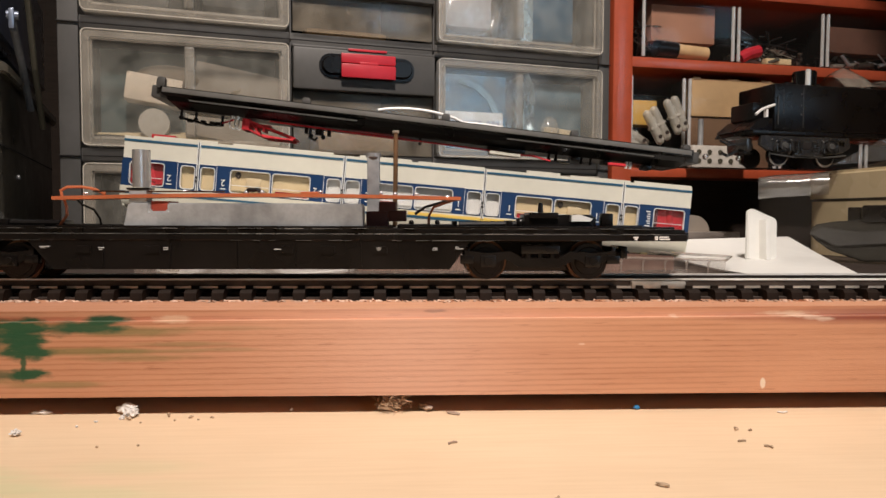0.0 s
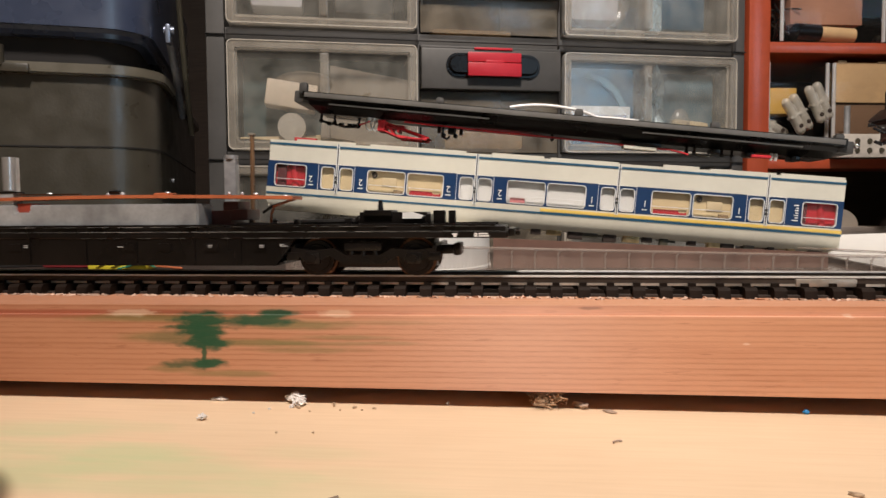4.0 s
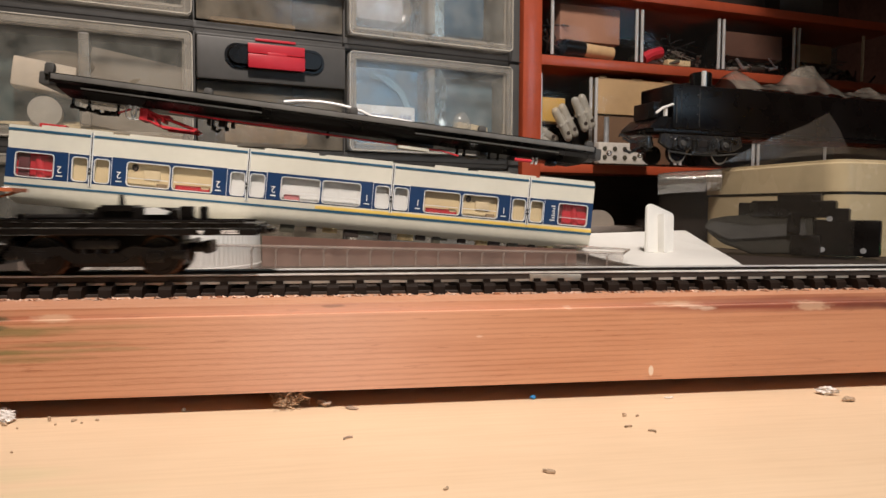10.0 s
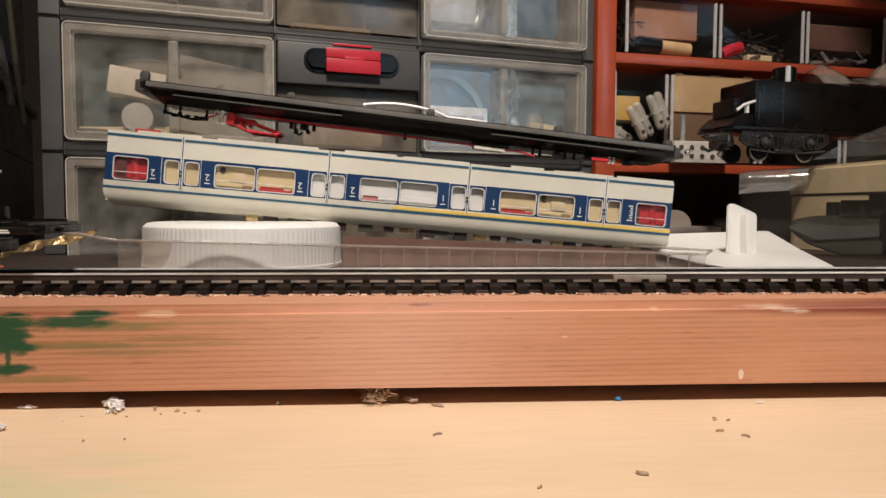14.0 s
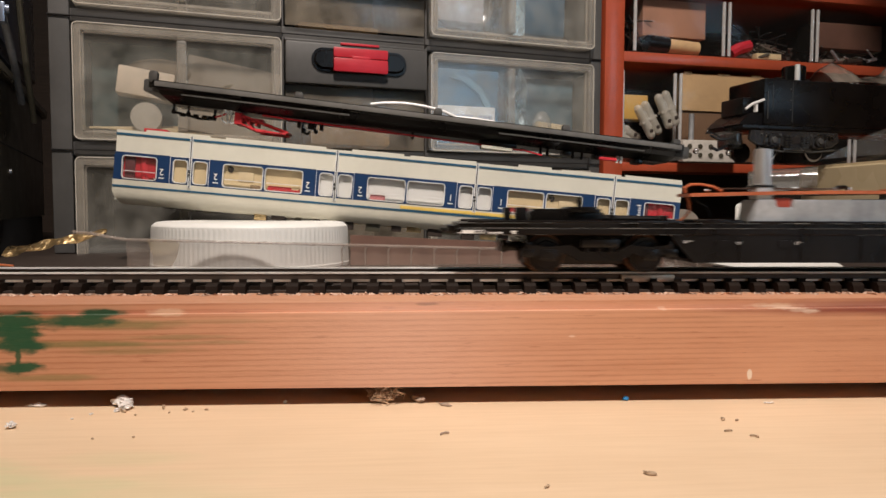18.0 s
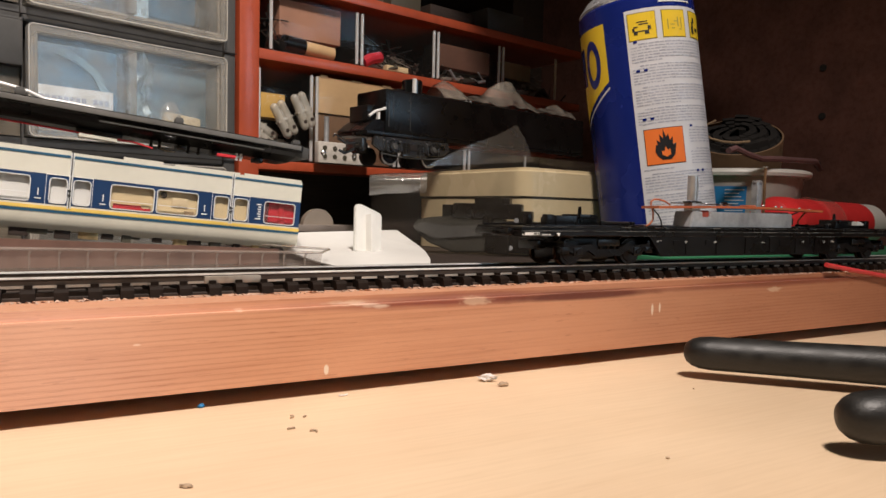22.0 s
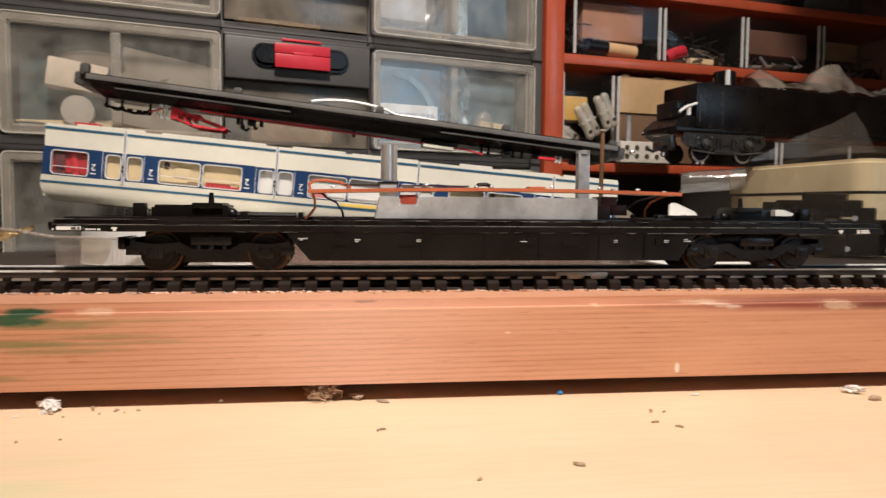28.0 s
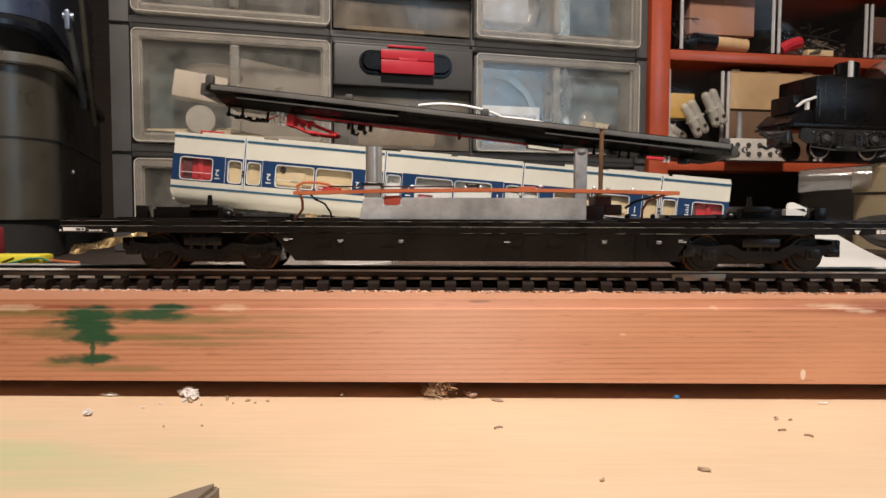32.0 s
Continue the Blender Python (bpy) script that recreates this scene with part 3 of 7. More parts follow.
def build_wagon():
    W = 0.0155
    # deck: an upper trough with a proud lower sill
    bm = B()
    prism(bm, [(-0.121, 0.0437), (0.1215, 0.0437), (0.1215, 0.0456), (-0.121, 0.0456)], "y", -W, W)
    bmesh.ops.bevel(bm, geom=bm.edges[:], offset=0.0003, segments=1, affect="EDGES")
    part("sill", bm, BLACK, wagon, smooth=False)
    bm = B()
    box(bm, -0.1205, 0.121, -W + 0.0006, W - 0.0006, 0.0456, 0.0470, 0.0003)
    for x in (-0.103, -0.075, -0.046, 0.0, 0.043, 0.068, 0.094):
        box(bm, x, x + 0.0006, -W + 0.0004, -W + 0.0010, 0.0456, 0.0473)
    part("deck", bm, BLACK, wagon, smooth=False)
    bm = B()
    for y in (-W + 0.0007, W - 0.0019):
        for a, b in ((-0.118, -0.056), (-0.0525, -0.038), (-0.037, 0.039), (0.041, 0.118)):
            box(bm, a, b, y, y + 0.0012, 0.0470, 0.0478, 0.0002)
    part("deck_rim", bm, BLACK, wagon, "worn shiny black rim")
    wear = random.Random(66)
    bm = B()
    for z, keep, hi in ((0.04562, 0.90, 0.00011), (0.04712, 0.40, 0.00007), (0.04378, 0.30, 0.00006)):
        a = -0.1205
        while a < 0.1195:
            w = wear.uniform(0.0008, 0.0045)
            if wear.random() < keep:
                h = wear.uniform(0.00003, hi)
                box(bm, a, min(a + w, 0.1205), -W - 0.00004, -W + 0.0007, z - h / 2, z + h / 2)
            a += w
    tagged(part("worn_edge", bm, SCUFF, wagon, smooth=False), "pale worn lines along the moulded edges", kind="stuff")
    scuffs = random.Random(6)
    for i in range(10):
        a = scuffs.uniform(-0.118, 0.112)
        z = scuffs.choice((0.0456, 0.0456, 0.0471, 0.0438))
        w = scuffs.uniform(0.0015, 0.007)
        part("edge_scuff", box(B(), a, a + w, -W - 0.00006, -W + 0.0002, z - 0.00006, z + 0.00007), SCUFF, wagon, smooth=False)
    bm = B()
    for side in (-1, 1):
        y = side * (W - 0.0012)
        prism(bm, [(-0.0600, 0.0437), (-0.0585, 0.0420), (-0.0532, 0.0357), (0.0547, 0.0357), (0.0592, 0.0420), (0.0605, 0.0437)], "y", y - 0.0009, y + 0.0009)
    prism(bm, [(-0.0532, 0.0357), (0.0547, 0.0357), (0.0547, 0.0366), (-0.0532, 0.0366)], "y", -W + 0.0022, W - 0.0022)
    for x in (-0.040, -0.022, -0.004, 0.012, 0.030, 0.044):
        box(bm, x, x + 0.0004, -W - 0.0001, -W + 0.0006, 0.0364, 0.0432)
    for x in (-0.047, -0.0285, 0.0075, 0.019, 0.0335, 0.0475):
        box(bm, x, x + 0.004, -W - 0.0001, -W + 0.0005, 0.0402, 0.0422)
    part("belly", bm, BLACK, wagon, smooth=False)
    # white print, as small bars
    bm = B()
    yp = -W - 0.00022
    plate = part("print_plate", box(B(), -0.1195, -0.1133, yp, yp + 0.00025, 0.0441, 0.0451), WPRINT, wagon, "white data plate with worn print", smooth=False)
    for x, w in ((-0.1180, 0.0012), (-0.1164, 0.0006), (-0.1152, 0.0008)):
        part("plate_mark", box(B(), x, x + w, yp - 0.0001, yp + 0.0001, 0.0443, 0.0449), GREYBLK, plate, smooth=False)
    for x, z, w, h in ((-0.1121, 0.0443, 0.0005, 0.0005), (-0.1114, 0.0443, 0.0010, 0.0004), (-0.1102, 0.0443, 0.0006, 0.0004), (-0.1092, 0.0443, 0.0008, 0.0005), (-0.1056, 0.0447, 0.0015, 0.0004), (-0.1052, 0.0442, 0.0008, 0.0006), (-0.1206, 0.0443, 0.0005, 0.0004),
                       (0.1060, 0.0448, 0.0015, 0.0004), (0.1064, 0.0443, 0.0008, 0.0006), (0.1122, 0.0449, 0.0008, 0.0005), (0.1134, 0.0449, 0.0026, 0.0004), (0.1122, 0.0443, 0.0008, 0.0005), (0.1134, 0.0443, 0.0030, 0.0004)):
        part("print", box(B(), x, x + w, yp, yp + 0.00025, z - h / 2, z + h / 2), WPRINT, wagon, smooth=False)
    for x, z, w in ((-0.0565, 0.0420, 0.0048), (-0.0562, 0.0416, 0.0020), (-0.0410, 0.0417, 0.0032), (-0.0408, 0.0412, 0.0020), (-0.0235, 0.0417, 0.0024), (-0.0235, 0.0412, 0.0022), (0.0065, 0.0413, 0.0034),
                    (0.0345, 0.0417, 0.0024), (0.0345, 0.0412, 0.0020), (0.0500, 0.0417, 0.0026), (0.0500, 0.0412, 0.0024), (0.0562, 0.0420, 0.0020), (0.0562, 0.0415, 0.0040)):
        part("print", box(B(), x, x + w * 0.55, yp, yp + 0.00025, z - 0.00007, z + 0.00007), WPRINT, wagon, smooth=False)
    bm = B()
    box(bm, -0.1235, -0.1210, -0.011, 0.011, 0.0440, 0.0462, 0.0003)
    box(bm, -0.1250, -0.1235, -0.004, 0.004, 0.0442, 0.0454, 0.0003)
    part("headstock", bm, BLACK, wagon)
    bm = B()
    box(bm, 0.1215, 0.1235, -0.011, 0.011, 0.0440, 0.0462, 0.0003)
    box(bm, 0.1235, 0.1250, -0.004, 0.004, 0.0442, 0.0454, 0.0003)
    part("headstock", bm, BLACK, wagon)
    # weight block with its notch
    bm = B()
    prism(bm, [(-0.0352, 0.0473), (0.0304, 0.0473), (0.0304, 0.0541), (-0.0232, 0.0541), (-0.0232, 0.0518), (-0.0280, 0.0518), (-0.0280, 0.0541), (-0.0338, 0.0541)], "y", -0.0130, -0.0030)
    bmesh.ops.bevel(bm, geom=bm.edges[:], offset=0.0004, segments=2, affect="EDGES")
    part("weight_block", bm, ZINC, wagon, "grey cast zinc weight with a notch", smooth=False)
    part("red_insert", box(B(), -0.0280, -0.0232, -0.0118, -0.0034, 0.0516, 0.0546, 0.0002), plain("brick_red_insert", (0.30, 0.045, 0.025), 0.5, 0, 0.2, 300), wagon, "red insulating insert in the notch")
    bm = B()
    n = 14
    for i in range(n):
        a, b = -0.0540 + 0.1121 * i / n, -0.0540 + 0.1121 * (i + 1) / n
        za, zb = (0.0548 + 0.0009 * math.sin(math.pi * k / n) + 0.0004 * k / n for k in (i, i + 1))
        va = [bm.verts.new((a, y, z)) for y, z in ((-0.0064, za), (0.0064, za), (0.0064, za + 0.0010), (-0.0064, za + 0.0010))]
        vb = [bm.verts.new((b, y, z)) for y, z in ((-0.0064, zb), (0.0064, zb), (0.0064, zb + 0.0010), (-0.0064, zb + 0.0010))]
        for j in range(4):
            bm.faces.new((va[j], vb[j], vb[(j + 1) % 4], va[(j + 1) % 4]))
        if i == 0:
            bm.faces.new(va)
        if i == n - 1:
            bm.faces.new(vb[::-1])
    bmesh.ops.remove_doubles(bm, verts=bm.verts[:], dist=0.00001)
    bmesh.ops.recalc_face_normals(bm, faces=bm.faces[:])
    for v in bm.verts:      # the strip lies askew over the weight
        v.co.y = v.co.y * 0.75 - 0.0070 + 0.035 * v.co.x
    part("circuit_strip", bm, COPPER, wagon, "bowed copper brown circuit strip", smooth=False)
    # solder joints and small devices on the strip
    bm = B()
    tube(bm, [(-0.0045, -0.002, 0.0572), (-0.0035, -0.002, 0.0581), (-0.0010, -0.002, 0.0582), (0.0005, -0.002, 0.0574)], 0.0006, 8)
    part("resistor", bm, BLACK, wagon)
    for x, y, z, r in ((-0.0042, -0.002, 0.0573, 0.0008), (0.0004, -0.002, 0.0574, 0.0008), (0.035, -0.001, 0.0574, 0.0006), (0.0392, -0.001, 0.0572, 0.0006)):
        part("solder", ball(B(), (x, y, z), r), STEEL, wagon)
    bm = B()
    box(bm, 0.0118, 0.0170, -0.004, 0.001, 0.0570, 0.0577, 0.0003)
    part("wire_clip", bm, WIREORG, wagon)
    for x, y, z in ((-0.0470, -0.009, 0.0568), (-0.0200, -0.008, 0.0576), (0.0180, -0.007, 0.0576), (0.0455, -0.006, 0.0570), (0.0545, -0.005, 0.0564)):
        part("solder", ball(B(), (x, y, z), 0.0006, 10, 6, (1.4, 1, 0.6)), STEEL, wagon)
    part("track_line", box(B(), -0.0440, -0.0080, -0.0112, -0.0102, 0.0571, 0.0575), TREAD, wagon, "bare copper track on the strip")
    for x in (-0.0700, -0.0640, 0.0630, 0.0690, 0.1080, -0.1080):
        part("deck_screw", cyl(B(), (x, -0.0105, 0.0468), (x, -0.0105, 0.0477), 0.0009, 0.0008, 10), GREYBLK, wagon)
    # posts
    bm = B()
    cyl(bm, (-0.0315, -0.0100, 0.0586), (-0.0315, -0.0100, 0.0690), 0.0020, 0.0020, 20)
    prism(bm, [(-0.0300, -0.0108), (-0.0288, -0.0108), (-0.0288, -0.0092), (-0.0300, -0.0092)], "z", 0.0575, 0.0689)
    part("post", bm, DARKSTEEL, wagon, "shiny steel cylinder post")
    part("post_base", box(B(), -0.0338, -0.0290, -0.0122, -0.0078, 0.0542, 0.0578, 0.0003), ZINC, wagon)
    part("post_collar", box(B(), -0.0344, -0.0284, -0.0124, -0.0076, 0.0577, 0.0583, 0.0001), BLACK, wagon)
    bm = B()
    box(bm, 0.0304, 0.0342, 0.0060, 0.0094, 0.0476, 0.0690, 0.0003)
    cyl(bm, (0.0323, 0.0077, 0.0688), (0.0323, 0.0077, 0.0700), 0.0023, 0.0023, 16)
    part("post", bm, ZINC, wagon, "grey cast metal post")
    part("pole_cap", box(B(), 0.0380, 0.0401, 0.0075, 0.0095, 0.0764, 0.0771, 0.0002), DULLTIN, wagon, "pale bent pole tip")
    part("pole", cyl(B(), (0.0388, 0.0085, 0.0476), (0.0391, 0.0085, 0.0765), 0.00075, 0.0007, 10), BARWIRE, wagon, "thin brown metal pole")
    # brush holder below the strip
    bm = B()
    box(bm, 0.0309, 0.0372, -0.005, 0.005, 0.0473, 0.0520, 0.0003)
    box(bm, 0.0345, 0.0395, -0.0046, 0.0046, 0.0500, 0.0548, 0.0003)
    box(bm, 0.0373, 0.0425, -0.0053, 0.0053, 0.0490, 0.0523, 0.0003)
    part("brush_holder", bm, plain("oxblood_plastic", (0.075, 0.018, 0.014), 0.5, 0, 0.2, 300), wagon, "dark red brush holder")
    # wires
    bm = B()
    tube(bm, [(-0.0535, -0.009, 0.0560), (-0.0538, -0.009, 0.0575), (-0.0520, -0.009, 0.0585), (-0.0485, -0.008, 0.0586), (-0.0450, -0.008, 0.0580), (-0.0420, -0.008, 0.0566)], 0.00038)
    part("wire", bm, WIREORG, wagon, "orange brown wire")
    bm = B()
    tube(bm, [(-0.0532, -0.009, 0.0558), (-0.0523, -0.009, 0.0530), (-0.0522, -0.009, 0.0505), (-0.0535, -0.009, 0.0488), (-0.0548, -0.008, 0.0475)], 0.00038)
    part("wire", bm, WIREORG, wagon, "orange brown wire")
    bm = B()
    tube(bm, [(0.0570, -0.002, 0.0556), (0.0535, -0.003, 0.0544), (0.0505, -0.004, 0.0532), (0.0492, -0.003, 0.0508), (0.0490, -0.003, 0.0475)], 0.00038)
    part("wire", bm, WIREORG, wagon, "orange brown wire")
    bm = B()
    tube(bm, [(-0.0505, -0.007, 0.0552), (-0.0490, -0.007, 0.0536), (-0.0462, -0.006, 0.0522), (-0.0445, -0.006, 0.0496), (-0.0442, -0.006, 0.0478)], 0.0003)
    part("wire", bm, WIREBLK, wagon, "thin black wire")
    bm = B()
    tube(bm, [(0.0545, 0.001, 0.0552), (0.0480, 0.001, 0.0533), (0.0450, 0.001, 0.0512)], 0.0004)
    part("wire", bm, WIREBLK, wagon, "thin black wire")
    # towers, worm boxes and ribs on the deck, one set for each bogie
    for s in (-1, 1):
        bm = B()
        def bx(a, b, y0, y1, z0, z1, bev=0.0003):
            a, b = sorted((s * a, s * b))
            box(bm, a, b, y0, y1, z0, z1, bev)
        bx(0.077, 0.0975, -0.0045, 0.0045, 0.0470, 0.0512)
        bx(0.0785, 0.0870, -0.0055, 0.0055, 0.0500, 0.0518)
        bx(0.084, 0.0985, -0.0040, 0.0040, 0.0470, 0.0505)
        part("gear_box", bm, BLACK, wagon)
        bm = B()
        cyl(bm, (s * 0.0826, 0, 0.0515), (s * 0.0826, 0, 0.0548), 0.0009, 0.0006, 10)
        part("spigot", bm, BLACK, wagon)
        bm = B()
        bx(0.0995, 0.1030, -0.006, -0.003, 0.0470, 0.0516, 0.0004)
        part("lug", bm, BLACK, wagon)
        bm = B()
        bx(0.1030, 0.1052, 0.003, 0.006, 0.0470, 0.0516, 0.0004)
        part("lug", bm, BLACK, wagon)
        bm = B()
        cyl(bm, (s * 0.058, -0.001, 0.0482), (s * 0.0775, -0.001, 0.0484), 0.0009, 0.0009, 8)
        ball(bm, (s * 0.0765, -0.001, 0.0486), 0.0017)
        bx(0.056, 0.0575, -0.003, 0.003, 0.0472, 0.0492)
        bx(0.072, 0.074, -0.003, 0.003, 0.0472, 0.0494)
        part("drive_shaft", bm, BLACK, wagon)
    part("deck_tray", box(B(), 0.0400, 0.0560, -0.008, 0.008, 0.0470, 0.0482, 0.0003), BLACK, wagon)
    part("deck_tray", box(B(), -0.0560, -0.0360, -0.008, 0.008, 0.0470, 0.0480, 0.0003), BLACK, wagon)
    bm = B()
    ball(bm, (0.044, -0.006, 0.0487), 0.0008), ball(bm, (0.0515, -0.006, 0.0487), 0.0008)
    part("screw_head", bm, BLACK, wagon)
    bm = B()
    prism(bm, [(0.0905, 0.0492), (0.0960, 0.0492), (0.0968, 0.0500), (0.0930, 0.0512), (0.0905, 0.0510)], "y", -0.007, -0.0045)
    part("lamp_lens", bm, WHITE, wagon, "small white lens")
    # bogies
    for cx in (-0.0800, 0.0802):
        bogie = thing("bogie", pose(cx, 0, 0), "", "")
        bogie.parent = wagon
        for wx in (-0.0149, 0.0149):
            bm = B()
            for wy in (-0.0088, 0.0088):
                cyl(bm, (wx, wy - 0.0012, 0.0377), (wx, wy + 0.0012, 0.0377), 0.0052, 0.0052, 32)
                o = math.copysign(1, wy)
                cyl(bm, (wx, wy + o * 0.0012, 0.0377), (wx, wy + o * 0.0016, 0.0377), 0.0042, 0.0040, 24)
                cyl(bm, (wx, wy + o * 0.0014, 0.0377), (wx, wy + o * 0.0022, 0.0377), 0.0013, 0.0010, 12)
            cyl(bm, (wx, -0.012, 0.0377), (wx, 0.012, 0.0377), 0.001, 0.001, 8)
            part("wheelset", bm, WHEEL, bogie)
            bm = B()
            for wy in (-0.0073, 0.0073):
                cyl(bm, (wx, wy - 0.0004, 0.0377), (wx, wy + 0.0004, 0.0377), 0.0060, 0.0060, 32)
            part("flange", bm, TREAD, bogie, "coppery worn wheel flange")
        for wy in (-0.0136, 0.0136):
            bm = B()
            prism(bm, [(-0.0215, 0.0410), (-0.0215, 0.0392), (-0.0170, 0.0372), (-0.0128, 0.0372), (-0.0100, 0.0385), (-0.0060, 0.0362), (0.0060, 0.0362), (0.0100, 0.0385), (0.0128, 0.0372), (0.0170, 0.0372), (0.0215, 0.0392), (0.0215, 0.0410),
                       (0.0150, 0.0402), (0.0085, 0.0408), (0.0050, 0.0388), (-0.0050, 0.0388), (-0.0085, 0.0408), (-0.0150, 0.0402)], "y", wy - 0.0008, wy + 0.0008)
            part("side_frame", bm, BLACK, bogie, smooth=False)
            o = math.copysign(1, wy)
            for wx in (-0.0149, 0.0149):
                bm = B()
                box(bm, wx - 0.0022, wx + 0.0022, min(wy, wy + o * 0.0012), max(wy, wy + o * 0.0012), 0.0362, 0.0396, 0.0004)
                cyl(bm, (wx, wy, 0.0379), (wx, wy + o * 0.0016, 0.0379), 0.0013, 0.0011, 12)
                part("axle_box", bm, BLACK, bogie)
            bm = B()
            box(bm, -0.0055, 0.0055, min(wy, wy + o * 0.001), max(wy, wy + o * 0.001), 0.0400, 0.0425, 0.0004)
            for x in (-0.0035, 0.0, 0.0035):
                cyl(bm, (x, wy, 0.0388), (x, wy, 0.0428), 0.0008, 0.0008, 8)
            part("spring_pack", bm, BLACK, bogie)
        part("bolster", box(B(), -0.0200, 0.0200, -0.0060, 0.0060, 0.0345, 0.0436, 0.0005), BLACK, bogie)
        for wx in (-0.0215, 0.0202):
            bm = B()
            box(bm, wx, wx + 0.0013, -0.0143, 0.0143, 0.0392, 0.0420, 0.0003)
            box(bm, wx - 0.0012, wx + 0.0025, -0.0146, -0.0126, 0.0372, 0.0396, 0.0003)
            part("end_beam", bm, BLACK, bogie)
        s = 1 if cx > 0 else -1
        bm = B()
        a, b = sorted((s * 0.0215, s * 0.0265))
        box(bm, a, b, -0.0035, 0.0035, 0.0385, 0.0412, 0.0004)
        a, b = sorted((s * 0.0255, s * 0.0275))
        box(bm, a, b, -0.006, 0.006, 0.0382, 0.0418, 0.0004)
        part("coupler", bm, BLACK, bogie)


    for ob in wagon.children:       # true length along the frame
        if ob.type == "MESH":
            for v in ob.data.vertices:
                v.co.x = v.co.x * 1.0117 + -0.0009
        else:
            ob.location.x = ob.location.x * 1.0117 + -0.0009


build_wagon()

# ---- car shell, upside down on a jar lid ----
car = thing("model_rail_car", pose(-0.1320, 0.147, 0.0861, 0, 4.79, 0), "cream and navy model railcar shell lying upside down", "model train")
MM = 0.001
WINS = [(2.6, 17.4, "r"), (24.8, 30.8, "d"), (33.6, 39.6, "d"), (46.8, 64.4, "t"), (65.6, 82.4, "s"), (90.2, 96.2, "w"), (98.7, 104.9, "w"), (112.3, 129.5, "v"), (130.8, 148.1, "v"),
        (155.2, 161.4, "w"), (163.9, 170.2, "w"), (178.1, 195.4, "s"), (196.7, 214.1, "t"), (221.5, 227.8, "d"), (230.5, 236.8, "d"), (244.9, 259.8, "r")]


def ring(bm, x0, x1, z0, z1, r, w, y0, y1, seg=4):
    """A rounded rectangular frame in the xz plane."""
    def outline(x0, x1, z0, z1, r):
        pts = []
        for cx, cz, a0 in ((x1 - r, z1 - r, 0), (x0 + r, z1 - r, 90), (x0 + r, z0 + r, 180), (x1 - r, z0 + r, 270)):
            for k in range(seg + 1):
                a = radians(a0 + 90 * k / seg)
                pts.append((cx + r * math.cos(a), cz + r * math.sin(a)))
        return pts
    o, i = outline(x0, x1, z0, z1, r), outline(x0 + w, x1 - w, z0 + w, z1 - w, max(r - w, 0.0001))
    n = len(o)
    vs = [[bm.verts.new((x, y, z)) for x, z in pts] for pts, y in ((o, y0), (i, y0), (i, y1), (o, y1))]
    for a, b in ((0, 1), (1, 2), (2, 3), (3, 0)):
        for k in range(n):
            bm.faces.new((vs[a][k], vs[a][(k + 1) % n], vs[b][(k + 1) % n], vs[b][k]))
    bmesh.ops.recalc_face_normals(bm, faces=bm.faces[:])
    return bm


